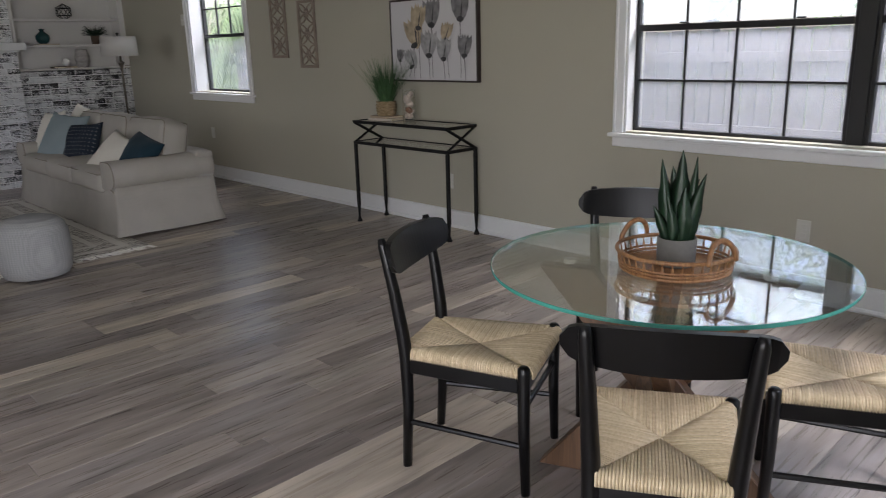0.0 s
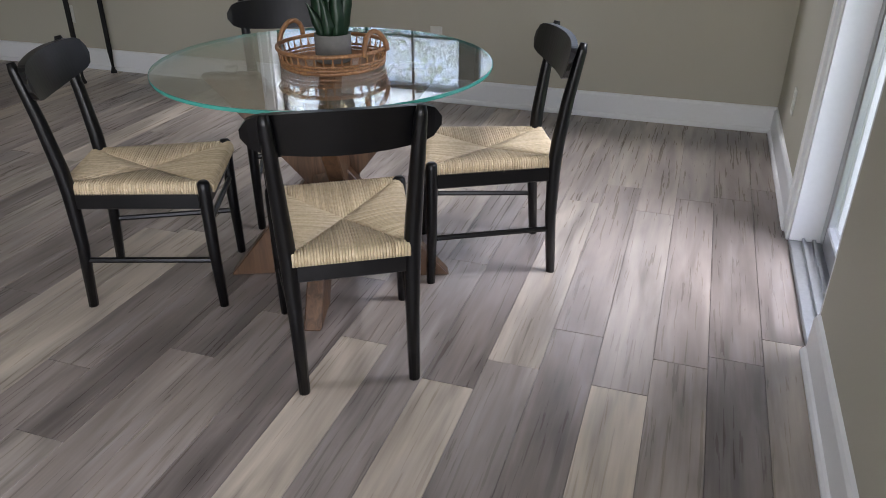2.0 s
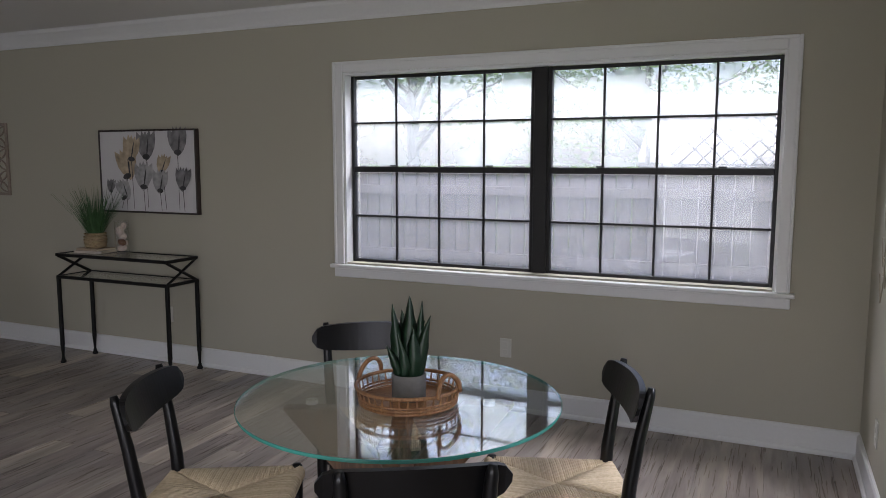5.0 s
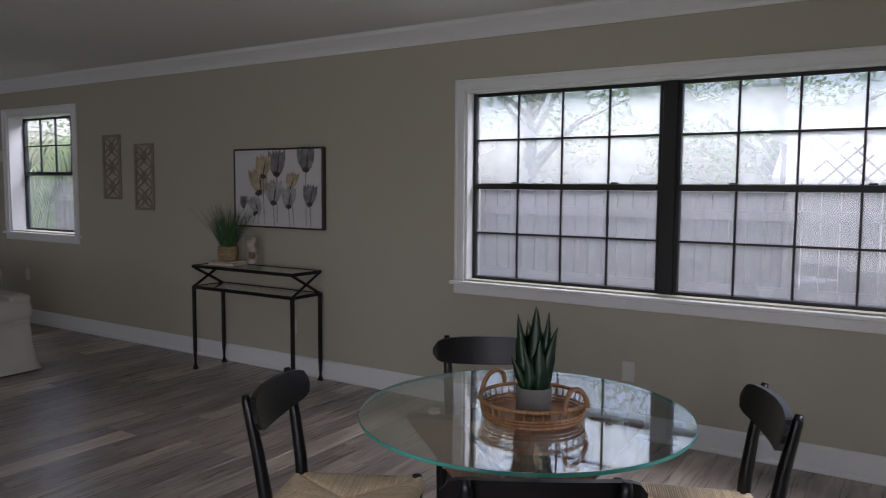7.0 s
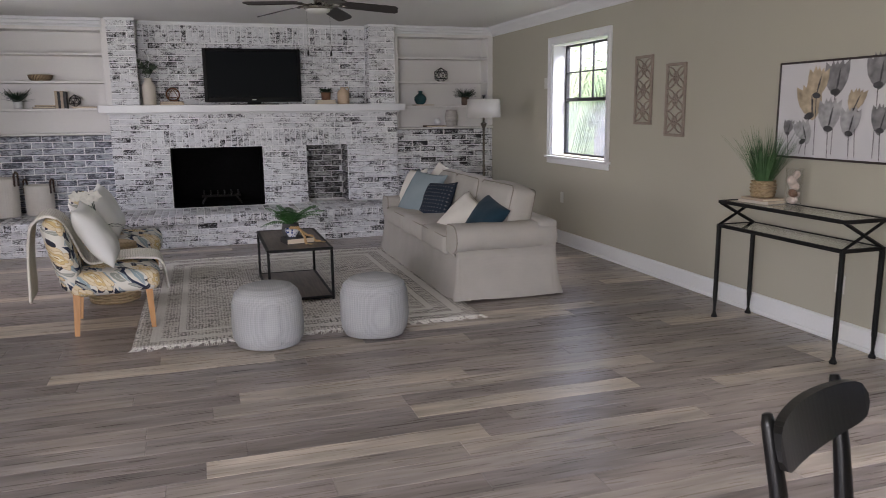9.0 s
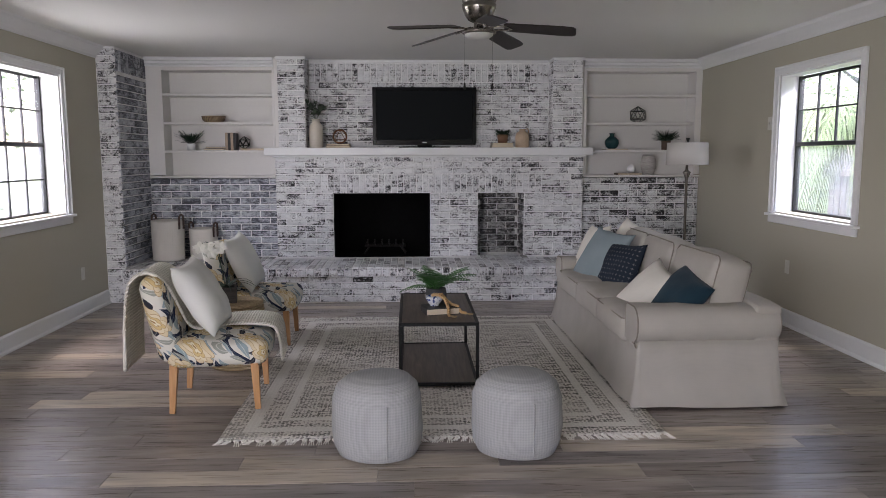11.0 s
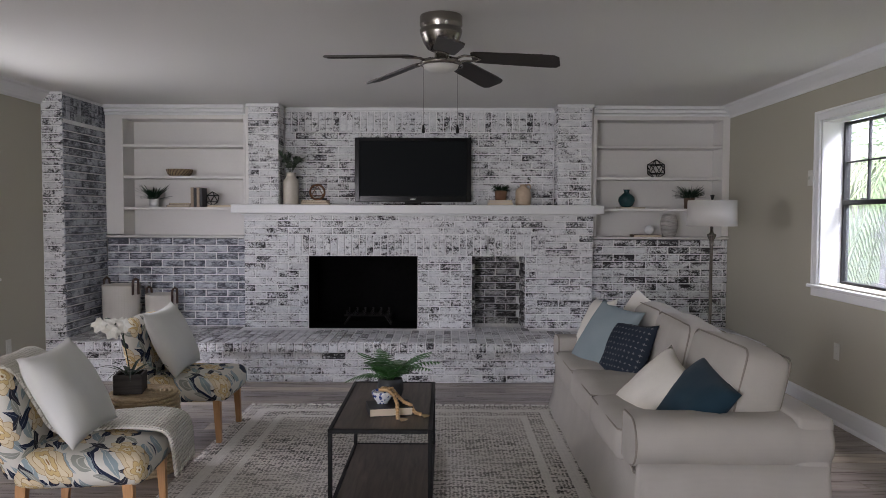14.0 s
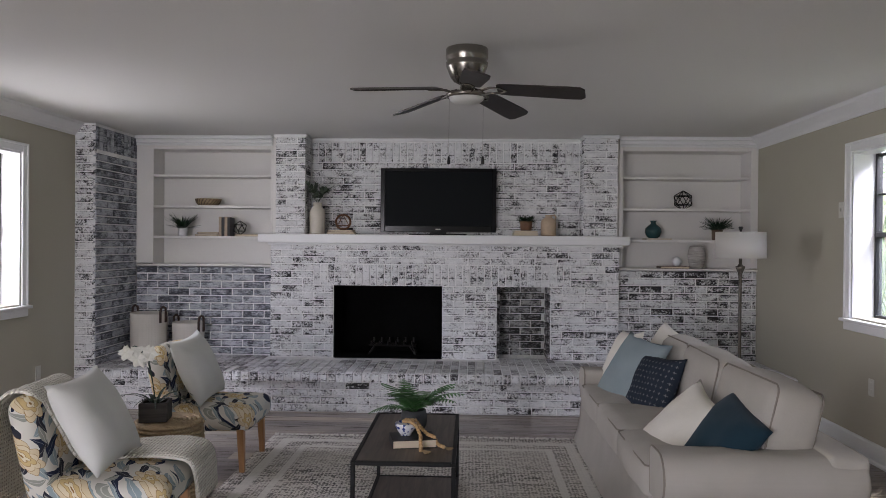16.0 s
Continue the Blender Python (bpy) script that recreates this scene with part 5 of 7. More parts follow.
def plate(name, m, label, slots=True):
    t = empty(name, label, "outlet" if slots else "switch", m)
    part("plate", boxed(-0.036, 0.036, -0.006, -0.0005, -0.058, 0.058, 0.003, 2), PLATE, t)
    for s in (-1, 1):
        part("socket" if slots else "toggle", boxed(-0.017, 0.017, -0.009, -0.006, s * 0.024 - 0.014, s * 0.024 + 0.014, 0.002) if slots else boxed(-0.005, 0.005, -0.014, -0.006, s * 0.004 - 0.008, s * 0.004 + 0.008, 0.001), PLATE, t)


for yy, zz in ((1.573, 0.378), (4.207, 0.36), (7.95, 0.50)):
    plate("wall_outlet", EAST @ pose(-yy, 0, zz), "ivory electrical outlet on the wall")
plate("light_switch", EAST @ pose(-8.39, 0, 1.72), "ivory light switch beside the window", False)
plate("wall_outlet", WEST @ pose(8.66, 0, 0.38), "ivory electrical outlet on the wall")
plate("wall_outlet", SOUTH @ pose(-3.02, 0, 0.33), "ivory electrical outlet on the wall")
WIRE = mat("pale_brass_wire", (0.42, 0.38, 0.30), 0.4, 0.8)
t = empty("wire_wall_decor", "linked triangles of pale wire hung on the wall", "wall decor", SOUTH @ pose(-3.0, -0.012, 1.16))
for k, (x, z) in enumerate(((0.0, 0.22), (-0.09, 0.12), (0.02, 0.05), (-0.11, -0.04), (-0.02, -0.12), (-0.12, -0.20))):
    s = 0.075
    part("triangle", tubed([(x - s, 0, z + s * 0.6), (x + s, 0, z + s * 0.6), (x, 0, z - s), (x - s, 0, z + s * 0.6)], 0.003, 5), WIRE, t)

# ---- living room ----
# rug with border bands, woven rows and a knotted fringe
RX0, RX1, RY0, RY1 = -0.575, 1.735, 5.50, 8.33
def rug_material():
    m = bpy.data.materials.new("flatwoven_rug")
    m.use_nodes = True
    nt, b = nodes_of(m)
    tc = nt.nodes.new("ShaderNodeTexCoord").outputs["Object"]
    sep = nt.nodes.new("ShaderNodeSeparateXYZ")
    nt.links.new(tc, sep.inputs[0])
    w, h = (RX1 - RX0) / 2, (RY1 - RY0) / 2
    ex = math_node(nt, "SUBTRACT", w, math_node(nt, "ABSOLUTE", sep.outputs[0]))
    ey = math_node(nt, "SUBTRACT", h, math_node(nt, "ABSOLUTE", sep.outputs[1]))
    edge = math_node(nt, "MINIMUM", ex, ey)
    def band(lo, hi):
        return math_node(nt, "MULTIPLY", math_node(nt, "GREATER_THAN", edge, lo), math_node(nt, "LESS_THAN", edge, hi))
    line = math_node(nt, "ADD", band(0.10, 0.165), band(0.27, 0.315))
    mp = nt.nodes.new("ShaderNodeMapping")
    mp.inputs["Scale"].default_value = (1.0, 7.0, 1)
    nt.links.new(tc, mp.inputs[0])
    rows = node(nt, "TexNoise", Scale=5.0, Detail=6.0, Roughness=0.7)
    nt.links.new(mp.outputs[0], rows.inputs["Vector"])
    mp2 = nt.nodes.new("ShaderNodeMapping")
    mp2.inputs["Scale"].default_value = (46.0, 80.0, 1)
    nt.links.new(tc, mp2.inputs[0])
    knots = node(nt, "TexVoronoi", Scale=1.0, Randomness=0.45)
    nt.links.new(mp2.outputs[0], knots.inputs["Vector"])
    wear = node(nt, "TexNoise", Scale=1.6, Detail=4.0)
    nt.links.new(tc, wear.inputs["Vector"])
    dash = math_node(nt, "GREATER_THAN", math_node(nt, "ADD", math_node(nt, "MULTIPLY", rows.outputs[0], 0.95), math_node(nt, "MULTIPLY", math_node(nt, "SUBTRACT", 0.55, knots.outputs["Distance"]), 0.62)), 0.56)
    wearf = nt.nodes.new("ShaderNodeMapRange")
    for k, v in ((1, 0.35), (2, 0.65), (3, 0.45), (4, 1.0)):
        wearf.inputs[k].default_value = v
    nt.links.new(wear.outputs[0], wearf.inputs[0])
    dark = math_node(nt, "MULTIPLY", dash, wearf.outputs[0])
    base = mix_color(nt, wear.outputs[0], (0.56, 0.53, 0.475), (0.70, 0.67, 0.62))
    inked = mix_color(nt, dark, base, (0.055, 0.05, 0.046))
    c = mix_color(nt, math_node(nt, "MULTIPLY", line, 0.88), inked, (0.68, 0.66, 0.61))
    nt.links.new(c, b.inputs["Base Color"])
    b.inputs["Roughness"].default_value = 0.95
    b.inputs["Specular IOR Level"].default_value = 0.1
    bp = nt.nodes.new("ShaderNodeBump")
    bp.inputs["Strength"].default_value, bp.inputs["Distance"].default_value = 0.6, 0.004
    nt.links.new(math_node(nt, "ADD", knots.outputs["Distance"], rows.outputs[0]), bp.inputs["Height"])
    nt.links.new(bp.outputs[0], b.inputs["Normal"])
    return m


RUG = rug_material()
FRINGE = mat("cotton_fringe", (0.74, 0.72, 0.67), 0.95, bump=0.4, scale=80, vary=0.15)
t = empty("area_rug", "grey and cream flatwoven rug with a knotted white fringe", "rug", pose((RX0 + RX1) / 2, (RY0 + RY1) / 2, 0.001))
w, h = (RX1 - RX0) / 2, (RY1 - RY0) / 2
bm = bmesh.new()
nx, ny = 46, 56
g = [[bm.verts.new((-w + 2 * w * i / nx, -h + 2 * h * j / ny, 0.007 + 0.0015 * noise.noise(Vector((i * 0.3, j * 0.3, 0))))) for j in range(ny + 1)] for i in range(nx + 1)]
for i in range(nx):
    for j in range(ny):
        bm.faces.new((g[i][j], g[i + 1][j], g[i + 1][j + 1], g[i][j + 1]))
res = bmesh.ops.extrude_face_region(bm, geom=bm.faces[:])
for v in [e for e in res["geom"] if isinstance(e, bmesh.types.BMVert)]:
    v.co.z = 0.0
part("carpet", bm, RUG, t, smooth=True)
frng = random.Random(4)
for s in (-1, 1):
    bm = bmesh.new()
    x = -w + 0.02
    while x < w - 0.01:
        ln = 0.05 + 0.03 * frng.random()
        tw = (frng.random() - 0.5) * 0.05
        for d in (-0.006, 0.0, 0.006):
            add_tube(bm, [(x + d, s * h, 0.005), (x + d * 0.3, s * (h + 0.018), 0.008), (x + d * 1.5 + tw * 0.6, s * (h + 0.04), 0.004), (x + d * 2 + tw, s * (h + ln), 0.003)], [0.004, 0.0065, 0.0035, 0.0025], 5)
        add_tube(bm, [(x - 0.013, s * (h + 0.017), 0.007), (x + 0.013, s * (h + 0.02), 0.007)], 0.006, 5)
        x += 0.034 + 0.008 * frng.random()
    tagged(part("fringe", bm, FRINGE, t, "knotted white cotton fringe"), kind="stuff")

# sofa in a loose linen cover
SX0, SX1, SY0, SY1 = 1.69, 2.52, 5.90, 8.28
t = empty("sofa", "taupe three-seat sofa in a loose linen slipcover", "sofa", pose((SX0 + SX1) / 2, (SY0 + SY1) / 2, 0))
sw, sl = (SX1 - SX0) / 2, (SY1 - SY0) / 2
# skirt: a wavy apron that flares to the floor, pleated at the corners
bm = bmesh.new()
peri = []
n = 40
corner = [(-sw, -sl), (sw, -sl), (sw, sl), (-sw, sl)]
for k in range(4):
    a, b = Vector(corner[k]), Vector(corner[(k + 1) % 4])
    for j in range(n):
        peri.append((a.lerp(b, j / n), j / n))
rows = []
for zz, out in ((0.385, -0.012), (0.30, -0.006), (0.20, 0.002), (0.10, 0.018), (0.008, 0.040)):
    ring = []
    for p, s in peri:
        d = p.normalized()
        cor = max(0, 1 - min(s, 1 - s) * 14)
        wave = (0.001 * math.sin(s * 17) + 0.013 * noise.noise(Vector((p.x * 5, p.y * 5, zz)))) * (1 - zz / 0.42) - 0.018 * (1 - zz / 0.4) * max(0, math.cos(cor * 9) * cor) * (0 if cor < 0.05 else 1)
        nx_ = Vector((math.copysign(1, p.x) if abs(abs(p.x) - sw) < 1e-3 else 0, math.copysign(1, p.y) if abs(abs(p.y) - sl) < 1e-3 else 0))
        q = p + nx_ * (out + wave)
        ring.append(bm.verts.new((q.x, q.y, zz + (0.006 * noise.noise(Vector((p.x * 3, p.y * 3, 5))) + 0.006 if zz < 0.05 else 0))))
    rows.append(ring)
for a, b in zip(rows, rows[1:]):
    for k in range(len(a)):
        bm.faces.new((a[k], a[(k + 1) % len(a)], b[(k + 1) % len(a)], b[k]))
bm.faces.new(rows[0])
part("skirt", bm, LINEN, t, "pleated loose linen skirt", smooth=True)
part("base", boxed(-sw + 0.03, sw - 0.03, -sl + 0.05, sl - 0.05, 0.05, 0.38), LINEN, t)
def piping_loop(a, b, r, n=6):
    """A rounded rectangle of half sizes a and b, as (u, v) points."""
    out = []
    for k, (sa, sb) in enumerate(((1, 1), (-1, 1), (-1, -1), (1, -1))):
        for j in range(n + 1):
            g = math.pi / 2 * (k + j / n)
            out.append((sa * (a - r) + r * math.cos(g), sb * (b - r) + r * math.sin(g)))
    return out + out[:1]


def arm_profile(s):
    """Section of a rolled arm, (y, z), from the inner side over the flat top to the roll outside; s is the outer side."""
    prof = [(-0.112, 0.36), (-0.112, 0.575), (-0.105, 0.597), (-0.085, 0.606), (-0.03, 0.608)]
    for k in range(13):
        g = math.radians(88 - 178 * k / 12)
        prof.append((0.035 + 0.098 * math.cos(g), 0.503 + 0.105 * math.sin(g)))
    return [(s * y_, z - (0.032 if z > 0.37 else 0.0)) for y_, z in prof + [(0.075, 0.392), (0.095, 0.345)]]


def arm_mesh(s):
    bm = bmesh.new()
    prof = arm_profile(s)
    cuts = [(-sw - 0.004, 0.972), (-sw + 0.006, 1.0)] + [(-sw + 0.006 + (2 * sw - 0.02) * k / 16, 1.0) for k in range(1, 17)] + [(sw, 0.97)]
    rings = []
    for x, q in cuts:
        rings.append([bm.verts.new((x, y_ * q, 0.48 + (z - 0.48) * q + 0.007 * noise.noise(Vector((x * 5, y_ * 8, z * 5 + s))))) for y_, z in prof])
    for a, b in zip(rings, rings[1:]):
        for k in range(len(a) - 1):
            bm.faces.new((a[k], a[k + 1], b[k + 1], b[k]))
        bm.faces.new((a[-1], a[0], b[0], b[-1]))
    for f in bm.faces:
        f.smooth = True
    bm.faces.new(rings[0]), bm.faces.new(rings[-1][::-1])
    return bm


for s in (-1, 1):
    arm = part("arm", arm_mesh(s), LINEN, t, m=pose(0, s * (sl - 0.125), 0))
    part("piping", tubed([(-sw - 0.001, y_ * 0.985, 0.48 + (z - 0.48) * 0.985) for y_, z in arm_profile(s)], 0.0045, 5), PIPING, arm, "stitched piping seam", smooth=True)
part("back_frame", soft_box(0.17, 2 * sl - 0.04, 0.535, 0.03, 16, 0.006), LINEN, t, smooth=True, m=pose(sw - 0.085, 0, 0.06, 0, 2, 0))
cl = (2 * sl - 0.476) / 3
for k in range(3):
    yc = -sl + 0.238 + cl * (k + 0.5)
    seat = part("seat_cushion", soft_box(0.70, cl - 0.006, 0.16, 0.032, 18, 0.026, k), LINEN, t, "plump loose seat cushion", smooth=True, m=pose(-sw + 0.325, yc, 0.325))
    part("piping", tubed([(u, v, 0.146) for u, v in piping_loop(0.347, cl / 2 - 0.006, 0.03)], 0.0045, 5, cap=False), PIPING, seat, "stitched piping seam", smooth=True)
    lean = (13, 11, 12)[k]
    back = part("back_cushion", soft_box(0.235, cl + 0.002, 0.365, 0.045, 18, 0.03, k + 4), LINEN, t, "plump loose back cushion", smooth=True, m=pose(sw - 0.285, yc - (0.05 if k == 0 else 0.0), 0.47, 0, lean, (2, -1.5, 1)[k]))
    for x in (-0.1, 0.1):
        part("piping", tubed([(x, u, 0.1825 + v) for u, v in piping_loop(cl / 2 - 0.001, 0.183, 0.045)], 0.0045, 5, cap=False), PIPING, back, "stitched piping seam", smooth=True)

def pillow(name, material, label, x, y_, z, w, h, t_, tilt, yaw, roll=0, seed=0, pinch=0.06, sag=0.03):
    """A loose pillow whose middle is at the point; tilt leans it back, yaw turns its face."""
    m = pose(x, y_, z, 0, 0, yaw) @ pose(0, 0, 0, tilt, 0, 0) @ pose(0, 0, 0, 0, roll, 0)
    return single(name, cushion(w, h, t_, 16, pinch, sag, seed), material, label, "pillow", True, m)


def cross_cloth():
    """Charcoal navy cloth printed with small pale crosses."""
    m = weave_material("navy_cross_print", (0.012, 0.018, 0.030), (0.035, 0.045, 0.062), 300, bump=0.2)
    nt, b = nodes_of(m)
    src = b.inputs["Base Color"].links[0].from_socket
    tc = nt.nodes.new("ShaderNodeTexCoord").outputs["Object"]
    sep = nt.nodes.new("ShaderNodeSeparateXYZ")
    nt.links.new(tc, sep.inputs[0])
    def cell(v, size, half):
        f = math_node(nt, "SUBTRACT", math_node(nt, "FRACT", math_node(nt, "DIVIDE", v, size)), 0.5)
        return math_node(nt, "LESS_THAN", math_node(nt, "ABSOLUTE", f), half)
    hor = math_node(nt, "MULTIPLY", cell(sep.outputs[0], 0.036, 0.24), cell(sep.outputs[2], 0.036, 0.045))
    ver = math_node(nt, "MULTIPLY", cell(sep.outputs[0], 0.036, 0.045), cell(sep.outputs[2], 0.036, 0.24))
    nt.links.new(mix_color(nt, math_node(nt, "MULTIPLY", math_node(nt, "MAXIMUM", hor, ver), 0.5), src, (0.30, 0.31, 0.31)), b.inputs["Base Color"])
    return m


NAVY = cross_cloth()
# pillows face west and a little south, leaning on the back cushions and the arms
pillow("throw_pillow", CREAM, "cream cotton throw pillow on the sofa", 1.925, 7.99, 0.66, 0.44, 0.44, 0.13, -25, -85, -6, 1)
pillow("throw_pillow", BLUE_GREY, "blue-grey linen throw pillow on the sofa", 1.935, 7.69, 0.635, 0.50, 0.50, 0.13, -32, -68, 5, 2)
pillow("throw_pillow", NAVY, "navy throw pillow printed with pale crosses", 1.995, 7.40, 0.57, 0.46, 0.46, 0.14, -25, -72, -2, 3)
pillow("throw_pillow", CREAM, "cream throw pillow lying against the sofa back", 2.20, 7.88, 0.735, 0.38, 0.34, 0.13, -26, -70, 14, 4)
pillow("throw_pillow", CREAM, "cream throw pillow propped at the sofa arm", 1.925, 6.53, 0.54, 0.48, 0.48, 0.14, -42, -80, 14, 5)
pillow("throw_pillow", TEAL, "teal velvet throw pillow propped at the sofa arm", 2.02, 6.27, 0.545, 0.46, 0.46, 0.16, -41, -80, 16, 6, 0.06, 0.0)

# two knitted poufs
def pouf(x, y_):
    m = pose(x, y_, 0.001)
    bm = bmesh.new()
    prof = [(0, 0.0), (0.15, 0.002), (0.19, 0.018), (0.212, 0.06), (0.220, 0.14), (0.220, 0.22), (0.214, 0.29), (0.195, 0.345), (0.16, 0.376), (0.10, 0.392), (0.04, 0.396), (0, 0.397)]
    fine = []
    for (r0, z0), (r1, z1) in zip(prof, prof[1:]):
        for k in range(5):
            fine.append((r0 + (r1 - r0) * k / 5, z0 + (z1 - z0) * k / 5))
    fine.append(prof[-1])
    add_lathe(bm, fine, 72)
    for v in bm.verts:
        a = math.atan2(v.co.y, v.co.x)
        r = math.hypot(v.co.x, v.co.y)
        if r > 0.01:
            d = 0.004 * math.sin(a * 3 + y_ * 9) + 0.006 * noise.noise(v.co * 6 + Vector((x * 5, 0, 0))) + 0.0018 * math.sin(v.co.z * 420) * (1 if v.co.z < 0.35 else 0)
            v.co.x *= 1 + d / r
            v.co.y *= 1 + d / r
    t = empty("pouf", "pale blue-grey knitted round pouf", "pouf", m, "pair of poufs")
    part("cover", bm, POUF, t, smooth=True)
    bm = bmesh.new()
    add_tube(bm, [(0.222 * math.cos(-1.35) , 0.222 * math.sin(-1.35), 0.05 + 0.25 * k / 8) for k in range(9)], 0.003, 5)
    part("seam", bm, POUF, t)


pouf(0.245, 5.33)
pouf(0.925, 5.335)

# coffee table
KX0, KX1, KY0, KY1, KZ = 0.330, 0.826, 6.30, 7.32, 0.42
t = empty("coffee_table", "black metal framed coffee table with dark wood top and shelf", "table", pose((KX0 + KX1) / 2, (KY0 + KY1) / 2, 0.009))
hx, hy = (KX1 - KX0) / 2, (KY1 - KY0) / 2
zt = KZ - 0.009
for sx in (-1, 1):
    for sy in (-1, 1):
        part("leg", boxed(sx * hx - (0.02 if sx > 0 else 0), sx * hx + (0.02 if sx < 0 else 0), sy * hy - (0.02 if sy > 0 else 0), sy * hy + (0.02 if sy < 0 else 0), 0, zt - 0.021, 0.002), BLACK_METAL, t)
for z in (zt - 0.02, 0.012):
    bm = bmesh.new()
    for sx in (-1, 1):
        add_box(bm, min(sx * hx, sx * (hx - 0.02)), max(sx * hx, sx * (hx - 0.02)), -hy if z > 0.2 else -hy + 0.0205, hy if z > 0.2 else hy - 0.0205, z, z + 0.02, 0.002)
    for sy in (-1, 1):
        add_box(bm, -hx + 0.0205, hx - 0.0205, min(sy * hy, sy * (hy - 0.02)), max(sy * hy, sy * (hy - 0.02)), z, z + 0.02, 0.002)
    part("frame", bm, BLACK_METAL, t)
    part("tabletop" if z > 0.2 else "shelf", boxed(-hx + 0.021, hx - 0.021, -hy + 0.021, hy - 0.021, z + 0.003, z + 0.017, 0.001), TABLE_WOOD, t, "dark grey-brown wood panel")

KT = KZ - 0.002
book("book", 0.596, 6.626, KT, 0.22, 0.17, 0.042, 12, BOOK_BLACK, "thick black hardback book on the coffee table")
def china():
    m = bpy.data.materials.new("blue_white_china")
    m.use_nodes = True
    nt, b = nodes_of(m)
    tc = nt.nodes.new("ShaderNodeTexCoord").outputs["Object"]
    v = node(nt, "TexVoronoi", Scale=60.0)
    nt.links.new(tc, v.inputs["Vector"])
    n = node(nt, "TexNoise", Scale=55.0, Detail=3.0)
    nt.links.new(tc, n.inputs["Vector"])
    f = math_node(nt, "GREATER_THAN", math_node(nt, "ADD", n.outputs[0], math_node(nt, "MULTIPLY", v.outputs["Distance"], 0.5)), 0.68)
    nt.links.new(mix_color(nt, f, (0.03, 0.06, 0.22), (0.68, 0.70, 0.74)), b.inputs["Base Color"])
    b.inputs["Roughness"].default_value = 0.15
    return m


CHINA = china()
single("china_bowl", lathed([(0, 0), (0.03, 0), (0.032, 0.01), (0.052, 0.035), (0.056, 0.06), (0.054, 0.063), (0.050, 0.058), (0.046, 0.035), (0.02, 0.014), (0, 0.013)], 32), CHINA, "small blue and white china bowl on a book", "bowl", True, pose(0.56, 6.647, KT + 0.0425))
t = empty("bead_garland", "string of wooden beads draped over a bowl and book", "beads", pose(0.56, 6.647, KT))
def bead_run(pts, cnt):
    P = [Vector(p) for p in pts]
    seg = [(b - a).length for a, b in zip(P, P[1:])]
    tot = sum(seg)
    for k in range(cnt):
        d = tot * k / (cnt - 1)
        i = 0
        while i < len(seg) - 1 and d > seg[i]:
            d -= seg[i]
            i += 1
        q = P[i].lerp(P[i + 1], min(1, d / seg[i]))
        yield q


bead_me = None
for run in ([(-0.01, 0.0, 0.112), (0.03, -0.03, 0.117), (0.062, -0.055, 0.098), (0.085, -0.08, 0.052), (0.085, -0.12, 0.052), (0.088, -0.135, 0.012), (0.09, -0.17, 0.011)], [(0.0, 0.03, 0.112), (0.05, 0.02, 0.112), (0.085, -0.005, 0.075), (0.115, -0.03, 0.054), (0.15, -0.06, 0.05), (0.17, -0.07, 0.012), (0.20, -0.10, 0.011)]):
    for q in bead_run(run, 18):
        if bead_me is None:
            bm = bmesh.new()
            bmesh.ops.create_icosphere(bm, subdivisions=2, radius=0.0105)
            bead_me = mesh_of("bead", bm, BEAD, True)
        part("bead", bead_me, BEAD, t, m=Matrix.Translation(q))
    end = Vector(run[-1])
    bm = bmesh.new()
    for k in range(9):
        a = (k - 4) * 0.14
        add_tube(bm, [end, end + Vector((0.05 * math.cos(a - 0.5), 0.05 * math.sin(a - 0.5), -0.006))], 0.0022, 4)
    part("tassel", bm, ROPE, t)

def fern(name, label, x, y_, z, pot_mesh, pot_mat, pz, fronds, reach, seed, material=FERN, droop=1.1):
    rr = random.Random(seed)
    t = empty(name, label, "plant", pose(x, y_, z))
    part("pot", pot_mesh, pot_mat, t, smooth=True)
    part("soil", lathed([(0, pz - 0.008), (0.03, pz - 0.009)], 16), SOIL, t)
    for k in range(fronds):
        a = 2 * math.pi * k / fronds + 0.4 * rr.random()
        up = 0.45 + 1.4 * rr.random()
        ln = reach * (0.65 + 0.45 * rr.random())
        p = Vector((0.012 * math.cos(a), 0.012 * math.sin(a), pz - 0.01))
        d = Vector((math.cos(a), math.sin(a), up)).normalized()
        bm = bmesh.new()
        pts, n = [], 15
        for j in range(n + 1):
            pts.append(p.copy())
            s = j / n
            side = d.cross(Vector((0, 0, 1))).normalized()
            if 1 < j < n:
                lw = 0.27 * ln * math.sin(math.pi * (0.12 + 0.86 * s)) ** 0.8
                for sd in (1, -1):
                    dd = (side * sd + d * 0.45 + Vector((0, 0, -0.12))).normalized()
                    add_blade(bm, p, dd, lw, 0.26 * ln / n * 2.9, 0.25, 0.0, 3, d)
            d = (d + Vector((0, 0, -droop / n))).normalized()
            p = p + d * ln / n
        add_tube(bm, pts, 0.0014, 4)
        part("frond", bm, material, t)
    return t


fern("fern", "green fern in a ribbed dark grey pot", 0.581, 6.925, KT, lathed([(0, 0), (0.055, 0), (0.066, 0.02), (0.074, 0.05), (0.072, 0.08), (0.066, 0.11), (0.060, 0.112), (0.058, 0.095), (0, 0.094)], 32), DARK_POT, 0.11, 20, 0.29, 2, FERN, 1.2)

